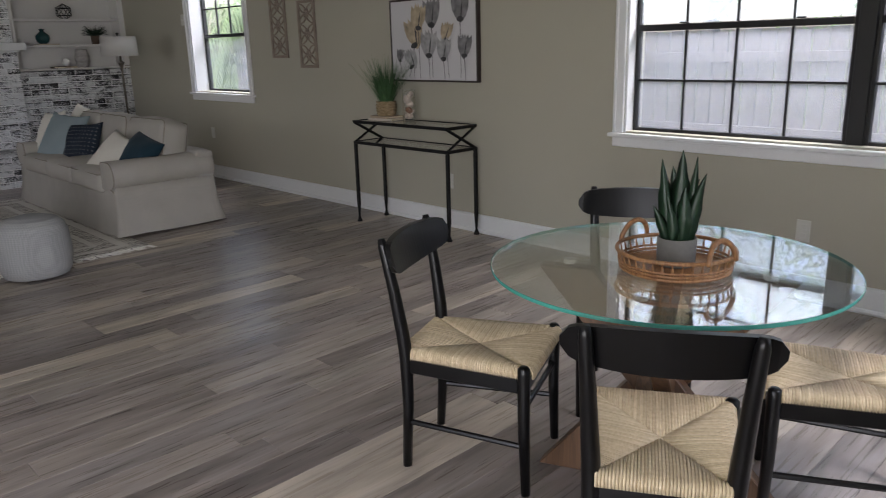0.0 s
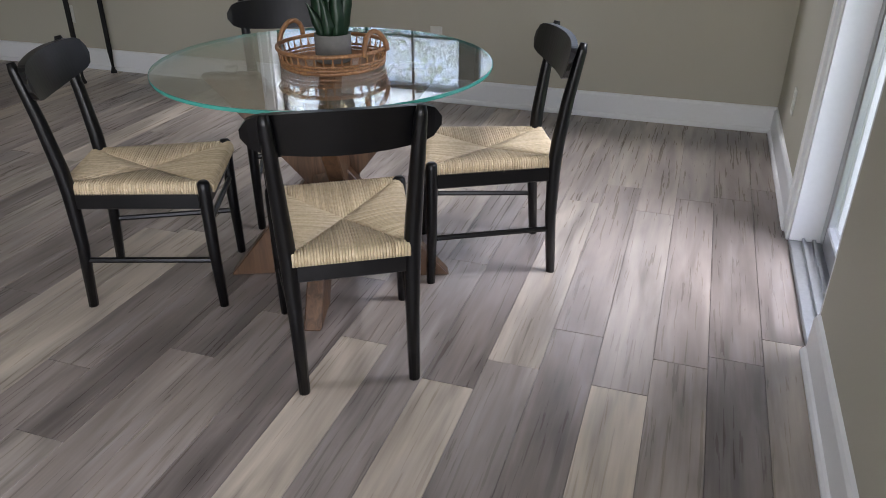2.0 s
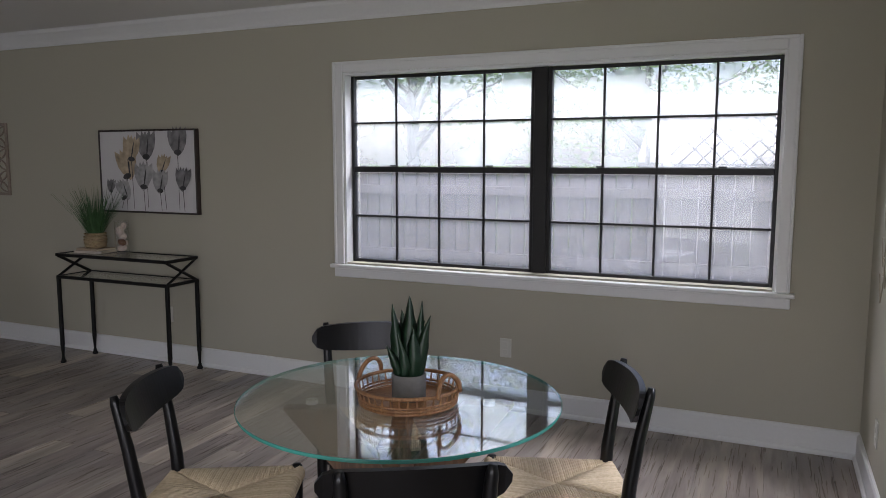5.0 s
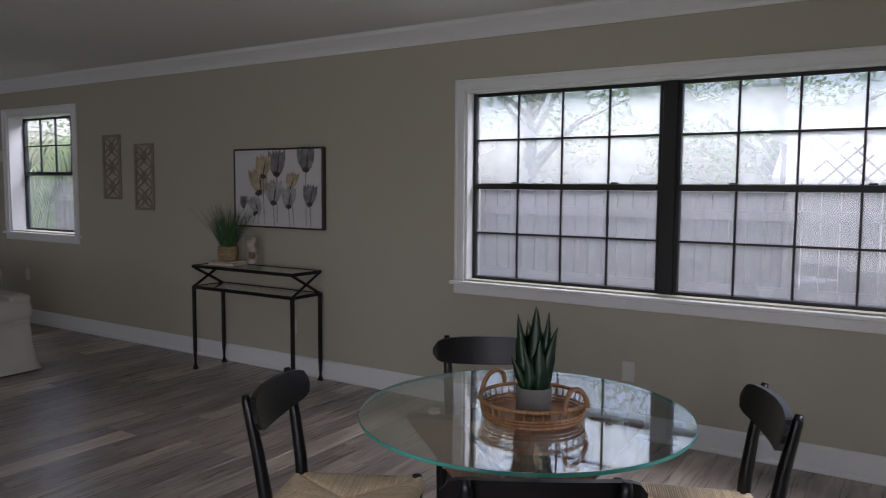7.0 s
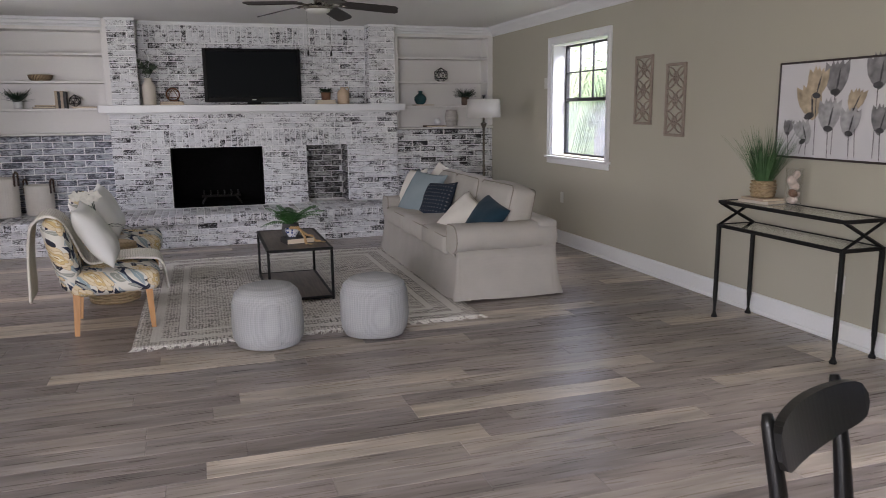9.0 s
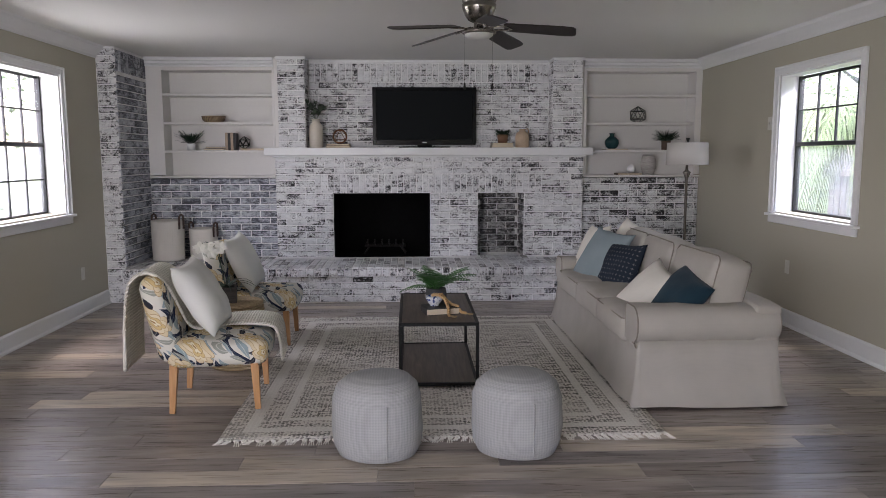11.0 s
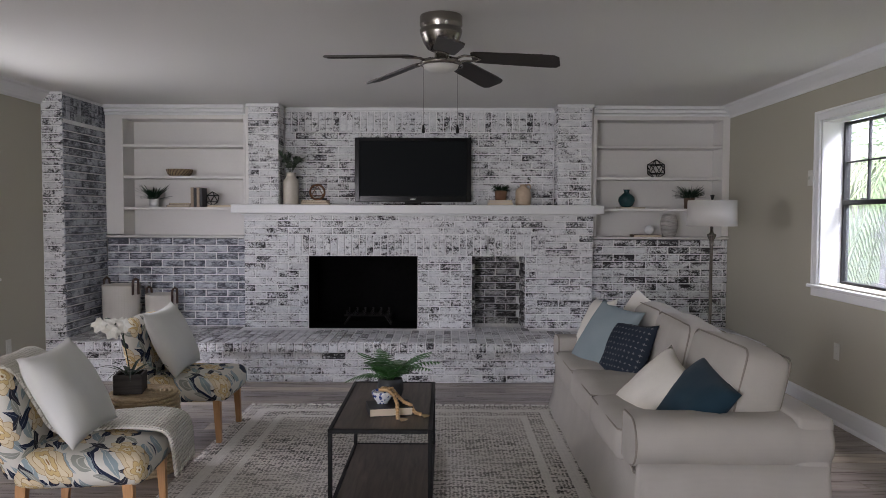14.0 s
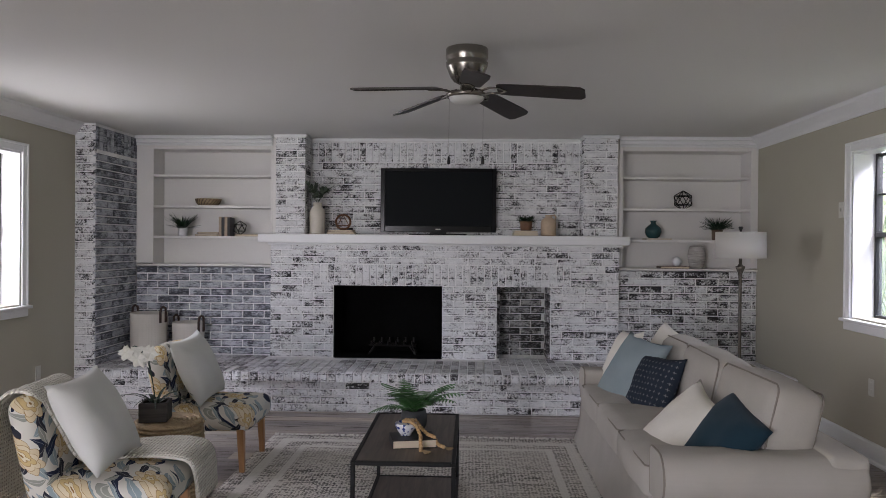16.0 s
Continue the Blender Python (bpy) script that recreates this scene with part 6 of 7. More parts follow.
# floral fabric
def floral():
    m = bpy.data.materials.new("floral_upholstery")
    m.use_nodes = True
    nt, b = nodes_of(m)
    tc = nt.nodes.new("ShaderNodeTexCoord").outputs["Object"]
    sep = nt.nodes.new("ShaderNodeSeparateXYZ")
    nt.links.new(tc, sep.inputs[0])
    X, Y, Z = sep.outputs
    wob = node(nt, "TexNoise", Scale=14.0, Detail=2.0)
    nt.links.new(tc, wob.inputs["Vector"])
    jig = math_node(nt, "MULTIPLY", math_node(nt, "SUBTRACT", wob.outputs[0], 0.5), 0.03)
    U = math_node(nt, "ADD", math_node(nt, "ADD", Y, math_node(nt, "MULTIPLY", math_node(nt, "SUBTRACT", X, Z), 0.45)), jig)
    V = math_node(nt, "ADD", math_node(nt, "ADD", X, Z), jig)
    def cells(scale, rand, du, dv):
        """Offsets of each point from its cell's middle, and the cell's random colour."""
        uv = nt.nodes.new("ShaderNodeCombineXYZ")
        nt.links.new(math_node(nt, "ADD", U, du), uv.inputs[0])
        nt.links.new(math_node(nt, "ADD", V, dv), uv.inputs[1])
        v = node(nt, "TexVoronoi", Scale=scale, Randomness=rand)
        v.voronoi_dimensions = "2D"
        nt.links.new(uv.outputs[0], v.inputs["Vector"])
        d = nt.nodes.new("ShaderNodeVectorMath")
        d.operation = "SUBTRACT"
        nt.links.new(uv.outputs[0], d.inputs[0])
        nt.links.new(v.outputs["Position"], d.inputs[1])
        o = nt.nodes.new("ShaderNodeSeparateXYZ")
        nt.links.new(d.outputs[0], o.inputs[0])
        c = nt.nodes.new("ShaderNodeSeparateColor")
        nt.links.new(v.outputs["Color"], c.inputs[0])
        return o.outputs[0], o.outputs[1], c.outputs
    def leaves(scale, du, dv, length, width, flip=0.0):
        a, b2, rnd = cells(scale, 0.8, du, dv)
        g = math_node(nt, "ADD", math_node(nt, "MULTIPLY", rnd[0], 6.283), flip)
        cs, sn = math_node(nt, "COSINE", g), math_node(nt, "SINE", g)
        p = math_node(nt, "ADD", math_node(nt, "MULTIPLY", a, cs), math_node(nt, "MULTIPLY", b2, sn))
        q = math_node(nt, "SUBTRACT", math_node(nt, "MULTIPLY", b2, cs), math_node(nt, "MULTIPLY", a, sn))
        q = math_node(nt, "ADD", q, math_node(nt, "MULTIPLY", math_node(nt, "MULTIPLY", p, p), 4.0))
        half = math_node(nt, "MULTIPLY", math_node(nt, "SUBTRACT", 1.0, math_node(nt, "POWER", math_node(nt, "ABSOLUTE", math_node(nt, "DIVIDE", p, length)), 1.6)), width)
        q = math_node(nt, "ABSOLUTE", q)
        body = math_node(nt, "LESS_THAN", q, half)
        vein = math_node(nt, "MULTIPLY", math_node(nt, "LESS_THAN", q, 0.0012), body)
        return body, vein
    fa, fb, frnd = cells(4.6, 0.62, 0.0, 0.0)
    r = math_node(nt, "SQRT", math_node(nt, "ADD", math_node(nt, "MULTIPLY", fa, fa), math_node(nt, "MULTIPLY", fb, fb)))
    th = math_node(nt, "ADD", math_node(nt, "ARCTAN2", fb, fa), math_node(nt, "MULTIPLY", frnd[1], 6.0))
    def ring(radius, lobes, depth, turn):
        """One whorl of petals: r minus its scalloped rim."""
        rim = math_node(nt, "MULTIPLY", math_node(nt, "ADD", math_node(nt, "MULTIPLY", math_node(nt, "ABSOLUTE", math_node(nt, "SINE", math_node(nt, "ADD", math_node(nt, "MULTIPLY", th, lobes / 2), turn))), depth), 1.0 - depth), radius)
        return math_node(nt, "SUBTRACT", r, rim)
    c = (0.64, 0.62, 0.555)
    for scale, du, dv, ln, wd, col, ve in ((7.5, 3.1, 1.7, 0.062, 0.021, (0.27, 0.34, 0.355), (0.5, 0.53, 0.52)), (7.0, 5.3, 2.9, 0.072, 0.023, (0.018, 0.026, 0.055), (0.16, 0.19, 0.23)), (7.8, 1.3, 7.7, 0.060, 0.018, (0.028, 0.030, 0.042), (0.2, 0.2, 0.2)), (8.2, 8.8, 4.4, 0.05, 0.015, (0.30, 0.31, 0.27), (0.5, 0.5, 0.44))):
        body, vein = leaves(scale, du, dv, ln, wd)
        c = mix_color(nt, body, c, col)
        c = mix_color(nt, vein, c, ve)
    BROWN = (0.30, 0.17, 0.06)
    for radius, lobes, depth, turn, tint in ((0.082, 7, 0.30, 0.0, (0.66, 0.55, 0.36)), (0.062, 7, 0.30, 0.9, (0.70, 0.60, 0.42)), (0.042, 5, 0.35, 0.4, (0.62, 0.46, 0.22)), (0.022, 5, 0.4, 0.0, (0.74, 0.66, 0.48))):
        d = ring(radius, lobes, depth, turn)
        c = mix_color(nt, math_node(nt, "LESS_THAN", d, 0.0), c, tint)
        c = mix_color(nt, math_node(nt, "MULTIPLY", math_node(nt, "LESS_THAN", math_node(nt, "ABSOLUTE", d), 0.0016), 0.75), c, BROWN)
    c = mix_color(nt, math_node(nt, "LESS_THAN", r, 0.006), c, BROWN)
    nt.links.new(c, b.inputs["Base Color"])
    b.inputs["Roughness"].default_value = 0.85
    b.inputs["Specular IOR Level"].default_value = 0.2
    n = node(nt, "TexNoise", Scale=300.0)
    nt.links.new(tc, n.inputs["Vector"])
    bp = nt.nodes.new("ShaderNodeBump")
    bp.inputs["Strength"].default_value, bp.inputs["Distance"].default_value = 0.3, 0.002
    nt.links.new(n.outputs[0], bp.inputs["Height"])
    nt.links.new(bp.outputs[0], b.inputs["Normal"])
    return m


FLORAL = floral()
def slipper_chair(m, label):
    """Armless chair; local +x is forward, the origin under the seat."""
    t = empty("slipper_chair", label, "chair", m, "pair of floral chairs")
    part("seat", soft_box(0.54, 0.54, 0.145, 0.045, 12, 0.02), FLORAL, t, "floral padded seat", smooth=True, m=pose(0.01, 0, 0.262))
    part("backrest", soft_box(0.13, 0.53, 0.48, 0.05, 10, 0.015), FLORAL, t, "floral padded backrest", smooth=True, m=pose(-0.235, 0, 0.30, 0, -13, 0))
    for x, tap in ((0.215, 0.012), (-0.225, -0.02)):
        for s in (-1, 1):
            bm = bmesh.new()
            add_tube(bm, [(x + tap, s * 0.235, 0.0), (x, s * 0.235, 0.28)], [0.021, 0.031], 4)
            part("leg", bm, OAK_LEG, t, "tapered honey oak leg")
    return t


CH1 = pose(-0.715, 6.195, 0.001, 0, 0, 5.0)
CH2 = pose(-0.76, 7.65, 0.001, 0, 0, 1.0)
c1 = slipper_chair(CH1, "armless slipper chair in floral fabric on oak legs")
c2 = copy_thing(c1, CH2)
tagged(c2, "armless floral slipper chair by the hearth, on oak legs")
for (px, py, pz), yaw, tilt, roll, seed in (((-0.79, 6.105, 0.650), 89.8, -29.5, -2.5, 9), ((-0.875, 7.59, 0.635), 87.3, -25.3, -3.4, 10)):
    pillow("throw_pillow", WHITE_CLOTH, "white linen throw pillow on the floral chair", px, py, pz, 0.45, 0.45, 0.17, tilt, yaw, roll, seed, 0.07, 0.02)

# knitted throw draped over the chair's back and seat
bm = bmesh.new()
path = [(-0.47, 0.27), (-0.465, 0.40), (-0.46, 0.55), (-0.445, 0.68), (-0.42, 0.765), (-0.365, 0.805), (-0.30, 0.795), (-0.245, 0.72), (-0.20, 0.60), (-0.165, 0.50), (-0.11, 0.452), (0.0, 0.456), (0.12, 0.462), (0.24, 0.458), (0.315, 0.435), (0.338, 0.37), (0.345, 0.29), (0.35, 0.235)]
P = [Vector((x, 0, z)) for x, z in path]
smooth_path = []
for i in range(len(P) - 1):
    p0, p1, p2, p3 = P[max(i - 1, 0)], P[i], P[i + 1], P[min(i + 2, len(P) - 1)]
    for k in range(4):
        s = k / 4
        smooth_path.append(0.5 * ((2 * p1) + (p2 - p0) * s + (2 * p0 - 5 * p1 + 4 * p2 - p3) * s * s + (3 * p1 - p0 - 3 * p2 + p3) * s**3))
smooth_path.append(P[-1])
grid = []
nn = 16
for i, p in enumerate(smooth_path):
    s = i / (len(smooth_path) - 1)
    yc = -0.02 + 0.20 * min(1, max(0, (s - 0.35) / 0.3))
    hw = 0.205 - 0.03 * min(1, max(0, (s - 0.3) / 0.3))
    d = (smooth_path[min(i + 1, len(smooth_path) - 1)] - smooth_path[max(i - 1, 0)]).normalized()
    nrm = Vector((-d.z, 0, d.x))
    if nrm.z < 0 and s > 0.3 and s < 0.9:
        nrm = -nrm
    row = []
    for j in range(nn + 1):
        u = 2 * j / nn - 1
        fold = 0.012 * math.sin(u * 7 + s * 5) * (0.3 + 0.7 * abs(0.5 - s) * 2) + 0.008 * noise.noise(Vector((u * 3, s * 8, 2)))
        q = p + Vector((0, yc + u * hw, 0)) + Vector((0.6 * abs(nrm.x) * math.copysign(1, -1 if s < 0.3 else 1), 0, abs(nrm.z))) * abs(fold)
        if s > 0.97 or s < 0.03:
            q.z += 0.01 * math.sin(u * 23)
        row.append(bm.verts.new(q))
    grid.append(row)
for a, b in zip(grid, grid[1:]):
    for j in range(nn):
        bm.faces.new((a[j], a[j + 1], b[j + 1], b[j]))
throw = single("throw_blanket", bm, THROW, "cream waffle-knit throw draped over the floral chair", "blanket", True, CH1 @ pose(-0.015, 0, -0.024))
sol = throw.modifiers.new("thickness", "SOLIDIFY")
sol.thickness, sol.offset = 0.014, 1.0

# woven drum side table and orchid
DX, DY = -0.80, 6.93
t = empty("side_table", "round seagrass rope drum table", "table", pose(DX, DY, 0.001))
part("core", lathed([(0, 0.002), (0.165, 0.002), (0.172, 0.43), (0, 0.432)], 32), ROPE, t)
for k in range(19):
    z = 0.012 + 0.0235 * k
    r = 0.172 + 0.018 * math.sin(math.pi * z / 0.45)
    part("rope_coil", tubed([(r * math.cos(2 * math.pi * i / 40), r * math.sin(2 * math.pi * i / 40), z + 0.0015 * math.sin(i * 2.1 + k)) for i in range(41)], 0.0125, 6, cap=False), ROPE, t, smooth=True)
for k in range(7):
    r = 0.02 + 0.0245 * k
    part("top_coil", tubed([(r * math.cos(2 * math.pi * i / 36), r * math.sin(2 * math.pi * i / 36), 0.438) for i in range(37)], 0.0125, 6, cap=False), ROPE, t, smooth=True)
PETAL = mat("white_orchid_petal", (0.74, 0.73, 0.66), 0.5, vary=0.08)
POTWOOD = wood_material("charred_wood_planter", (0.018, 0.014, 0.011), (0.05, 0.042, 0.035), 0.7)
t = empty("orchid", "white orchid in a square dark wooden planter", "plant", pose(DX - 0.06, DY - 0.03, 0.453, 0, 0, 12))
bm = bmesh.new()
for x0, x1, y0, y1 in ((-0.075, 0.075, -0.075, -0.06), (-0.075, 0.075, 0.06, 0.075), (-0.075, -0.06, -0.06, 0.06), (0.06, 0.075, -0.06, 0.06)):
    add_box(bm, x0, x1, y0, y1, 0, 0.105, 0.002)
add_box(bm, -0.06, 0.06, -0.06, 0.06, 0.0, 0.085)
part("planter", bm, POTWOOD, t)
for k in range(9):
    a = k * 0.7
    bm = bmesh.new()
    add_blade(bm, (0.01 * math.cos(a), 0.01 * math.sin(a), 0.085), (math.cos(a), math.sin(a), 1.3), 0.19 + 0.06 * (k % 3), 0.018 + 0.01 * (k % 2), 1.7, 0.002, 8)
    part("leaf", bm, LEAF, t)
for s, (ex, ey) in enumerate(((-0.10, 0.02), (-0.05, -0.04))):
    st = [(0.0, 0.01 * s, 0.085), (-0.015, 0.0, 0.2), (-0.02 + 0.2 * ex, 0.3 * ey, 0.31), (0.6 * ex, 0.7 * ey, 0.39), (1.2 * ex, ey, 0.41 - 0.02 * s), (1.7 * ex, 1.2 * ey, 0.385 - 0.03 * s)]
    part("stem", tubed(st, 0.003, 6), LEAF, t)
    for k in range(5):
        c = Vector(st[3]).lerp(Vector(st[5]), k / 4) + Vector((0.012 * (-1) ** k, 0.016 * (k % 3 - 1), -0.012))
        bm = bmesh.new()
        for j in range(5):
            a = 2 * math.pi * j / 5 + k
            side = Vector((math.cos(a), 0.0, math.sin(a)))
            add_blade(bm, c, Vector((0, -0.3, 0)) + side, 0.05, 0.055, 0.3, 0.002, 4, Vector((-math.sin(a), 0, math.cos(a))))
        part("flower", bm, PETAL, t)

# two rope baskets with leather handles on the hearth
def hearth_basket(x, y_, r, h_):
    t = empty("rope_basket", "tall cream rope basket with brown leather handles", "basket", pose(x, y_, HZ + 0.006, 0, 0, -20), "baskets on the hearth")
    prof = [(0, 0), (r * 0.93, 0.0), (r * 0.96, 0.01)]
    n = 34
    for k in range(n):
        z = 0.01 + (h_ - 0.02) * k / n
        prof += [(r * (0.96 + 0.05 * k / n) + 0.003, z + 0.25 * h_ / n), (r * (0.96 + 0.05 * k / n), z + 0.75 * h_ / n)]
    prof += [(r * 1.01, h_), (r * 0.97, h_), (r * 0.95, 0.03), (0, 0.03)]
    part("body", lathed(prof, 40), BASKET, t, smooth=True)
    for s in (-1, 1):
        for d in (-0.035, 0.035):
            part("strap", boxed(s * (r + 0.004) - 0.004, s * (r + 0.004) + 0.004, d - 0.014, d + 0.014, h_ - 0.09, h_ + 0.01, 0.002), LEATHER, t)
        part("handle", tubed([(s * (r + 0.004), -0.035, h_), (s * (r + 0.006), -0.03, h_ + 0.045), (s * (r + 0.006), 0.0, h_ + 0.062), (s * (r + 0.006), 0.03, h_ + 0.045), (s * (r + 0.004), 0.035, h_)], 0.011, 6), LEATHER, t)


hearth_basket(-2.14, 9.72, 0.165, 0.42)
hearth_basket(-1.80, 9.82, 0.145, 0.325)

# floor lamp beside the hearth
LX, LY = 3.018, 8.80
t = empty("floor_lamp", "brushed nickel floor lamp with a white drum shade", "lamp", pose(LX, LY, 0.001))
part("base", lathed([(0, 0), (0.14, 0), (0.14, 0.012), (0.10, 0.024), (0.02, 0.03), (0, 0.03)], 36), NICKEL, t, smooth=True)
part("pole", lathed([(0.0125, 0.02), (0.0125, 1.20), (0.016, 1.21), (0.016, 1.23), (0.035, 1.275), (0.037, 1.285), (0.018, 1.295), (0.012, 1.31), (0.012, 1.36), (0, 1.36)], 18), NICKEL, t, smooth=True)
part("shade", lathed([(0.190, 1.352), (0.194, 1.352), (0.188, 1.558), (0.184, 1.558), (0.190, 1.352)], 48), SHADE, t, "white linen drum shade", smooth=True)
bm = bmesh.new()
for k in range(3):
    a = 2 * math.pi * k / 3
    add_tube(bm, [(0, 0, 1.545), (0.185 * math.cos(a), 0.185 * math.sin(a), 1.553)], 0.0025, 5)
add_tube(bm, [(0, 0, 1.35), (0, 0, 1.56)], 0.004, 6)
part("spider", bm, NICKEL, t)
part("bulb", lathed([(0, 1.36), (0.013, 1.365), (0.03, 1.42), (0.026, 1.45), (0, 1.465)], 16), FROST, t, smooth=True)
part("finial", lathed([(0, 1.555), (0.007, 1.56), (0.010, 1.575), (0.018, 1.598), (0.016, 1.602), (0, 1.602)], 14), DARK_FRAME, t, smooth=True)

# ceiling fan
FX, FY = 0.858, 6.77
t = empty("ceiling_fan", "flush brushed nickel ceiling fan with five dark blades", "fan", pose(FX, FY, CEIL - 0.001))
part("canopy", lathed([(0, 0), (0.108, 0), (0.112, -0.006), (0.112, -0.05), (0.105, -0.066), (0.105, -0.07), (0.112, -0.076), (0.108, -0.10), (0.09, -0.145), (0.07, -0.172), (0.05, -0.182), (0, -0.183)], 40), NICKEL, t, smooth=True)
part("motor", lathed([(0.034, -0.182), (0.034, -0.222), (0.05, -0.227), (0.05, -0.234), (0, -0.234)], 28), NICKEL, t, smooth=True)
part("light_ring", lathed([(0, -0.2345), (0.10, -0.2345), (0.112, -0.242), (0.11, -0.255), (0.10, -0.261), (0.096, -0.252), (0, -0.252)], 36), NICKEL, t, smooth=True)
part("globe", lathed([(0.095, -0.253), (0.09, -0.27), (0.07, -0.285), (0.035, -0.295), (0, -0.298)], 32), FROST, t, "frosted glass bowl, unlit", smooth=True)
for k in range(5):
    a = radians(-85 + 72 * k)
    m = pose(0, 0, 0, 0, 0, math.degrees(a)) @ Matrix.Translation((0, 0, -0.205)) @ pose(0, 0, 0, 0, 5.5, 0) @ pose(0, 0, 0, -15, 0, 0)
    bm = bmesh.new()
    out = []
    for x, hw in ((0.165, 0.044), (0.18, 0.054), (0.22, 0.058), (0.54, 0.066), (0.60, 0.062), (0.622, 0.040)):
        out.append((x, hw))
    ring = [(x, hw) for x, hw in out] + [(x, -hw) for x, hw in reversed(out)]
    up_ = [bm.verts.new((x, y_, 0.004)) for x, y_ in ring]
    lo_ = [bm.verts.new((x, y_, -0.004)) for x, y_ in ring]
    bm.faces.new(up_), bm.faces.new(lo_[::-1])
    for j in range(len(ring)):
        nj = (j + 1) % len(ring)
        bm.faces.new((up_[j], lo_[j], lo_[nj], up_[nj]))
    blade = part("blade", bm, BLADE, t, "dark walnut blade", m=m)
    bm = bmesh.new()
    for s in (-1, 1):
        add_tube(bm, [(0.05, s * 0.012, -0.012), (0.09, s * 0.022, -0.022), (0.13, s * 0.03, -0.008), (0.18, s * 0.026, -0.007), (0.215, 0, -0.007)], 0.006, 6)
    part("blade_iron", bm, NICKEL, blade, "nickel blade bracket", smooth=True)
for x, z in ((-0.092, -0.57), (0.088, -0.57)):
    part("pull_chain", tubed([(x, 0.0, -0.252), (x, 0.0, z)], 0.0012, 4), NICKEL, t)
    part("chain_fob", lathed([(0, z + 0.006), (0.005, z), (0.009, z - 0.025), (0.009, z - 0.038), (0, z - 0.042)], 10), BLACK_WOOD, t, smooth=True, m=pose(x, 0, 0))

# television on the mantel
t = empty("television", "black flat-screen television, switched off, on the mantel", "television", pose(0.563, 10.07, 1.529))
part("body", boxed(-0.564, 0.564, 0.004, 0.062, 0.03, 0.65, 0.008, 2), TV_BLACK, t)
bm = bmesh.new()
for x0, x1, z0, z1 in ((-0.564, -0.522, 0.03, 0.65), (0.522, 0.564, 0.03, 0.65), (-0.522, 0.522, 0.03, 0.088), (-0.522, 0.522, 0.615, 0.65)):
    add_box(bm, x0, x1, -0.012, 0.004, z0, z1, 0.003)
part("bezel", bm, TV_BLACK, t, "glossy black bezel")
part("screen", boxed(-0.5215, 0.5215, -0.003, 0.003, 0.0885, 0.6145), SCREEN, t, "dark switched-off screen")
part("badge", boxed(-0.025, 0.025, -0.0145, -0.012, 0.052, 0.062), PLATE, t, "small pale maker's mark")
bm = bmesh.new()
add_box(bm, -0.28, 0.28, -0.09, 0.06, 0.0, 0.012, 0.004)
add_box(bm, -0.08, 0.08, 0.0, 0.04, 0.012, 0.06)
part("stand", bm, TV_BLACK, t)

# ---- small things on the mantel and shelves ----
MT = 1.528
def leafy_sprig(t, base, n, height, spread, leaf, seed, material):
    rr = random.Random(seed)
    for k in range(n):
        a = 2 * math.pi * k / n + rr.random()
        top = Vector((spread * (0.4 + 0.6 * rr.random()) * math.cos(a), spread * (0.4 + 0.6 * rr.random()) * math.sin(a), base + height * (0.6 + 0.4 * rr.random())))
        b0 = Vector((0, 0, base))
        bm = bmesh.new()
        pts = [b0.lerp(top, s) + Vector((0, 0, 0.15 * height * math.sin(math.pi * s))) for s in [i / 6 for i in range(7)]]
        add_tube(bm, pts, 0.0015, 4)
        for p in pts[2:]:
            for j in range(2):
                d = Vector((rr.random() - 0.5, rr.random() - 0.5, rr.random() * 0.8 - 0.1))
                add_blade(bm, p, d, leaf, leaf * 0.55, 0.4, 0.001, 4)
        part("sprig", bm, material, t)


SAGE = mat("sage_leaf", (0.075, 0.105, 0.07), 0.6, vary=0.3)
t = empty("vase_with_greenery", "cream ceramic vase with sage-green sprigs on the mantel", "vase", pose(-0.605, 9.985, MT))
part("vase", lathed([(0, 0), (0.068, 0), (0.074, 0.01), (0.076, 0.20), (0.07, 0.235), (0.045, 0.262), (0.042, 0.29), (0.05, 0.305), (0.044, 0.305), (0.036, 0.28), (0, 0.27)], 32), CERAMIC, t, smooth=True)
leafy_sprig(t, 0.28, 13, 0.21, 0.15, 0.058, 21, SAGE)

def wire_orb(x, y_, z, r, label, material, seed=0):
    t = empty("geometric_orb", label, "ornament", pose(x, y_, z + r * 0.86, 0, 0, 17 * seed))
    bm0 = bmesh.new()
    bmesh.ops.create_icosphere(bm0, subdivisions=1, radius=r)
    for e in bm0.edges:
        part("rod", tubed([e.verts[0].co.copy(), e.verts[1].co.copy()], 0.0042, 5), material, t)
    bm0.free()


book("book", -0.365, 9.965, MT, 0.26, 0.17, 0.022, 2, BOOK_TAN, "tan hardback book lying on the mantel")
book("book", -0.365, 9.965, MT + 0.0225, 0.24, 0.16, 0.02, -3, BOOK_BROWN, "brown hardback book lying on the mantel")
t = empty("ring_ornament", "dark copper ring ornament with a star inside", "ornament", pose(-0.35, 9.97, MT + 0.044))
COPPER = mat("dark_copper", (0.14, 0.065, 0.035), 0.35, 0.8)
part("ring", tubed([(0.07 * math.cos(2 * math.pi * k / 32), 0, 0.075 + 0.07 * math.sin(2 * math.pi * k / 32)) for k in range(33)], 0.010, 8, cap=False), COPPER, t, smooth=True)
for a in (90, 210, 330):
    b_ = radians(a)
    c_ = radians(a + 120)
    part("spoke", tubed([(0.065 * math.cos(b_), 0, 0.075 + 0.065 * math.sin(b_)), (0.065 * math.cos(c_), 0, 0.075 + 0.065 * math.sin(c_))], 0.004, 5), COPPER, t)
book("book", 1.40, 9.965, MT, 0.235, 0.16, 0.026, 0, BOOK_CREAM, "cream hardback book lying on the mantel")
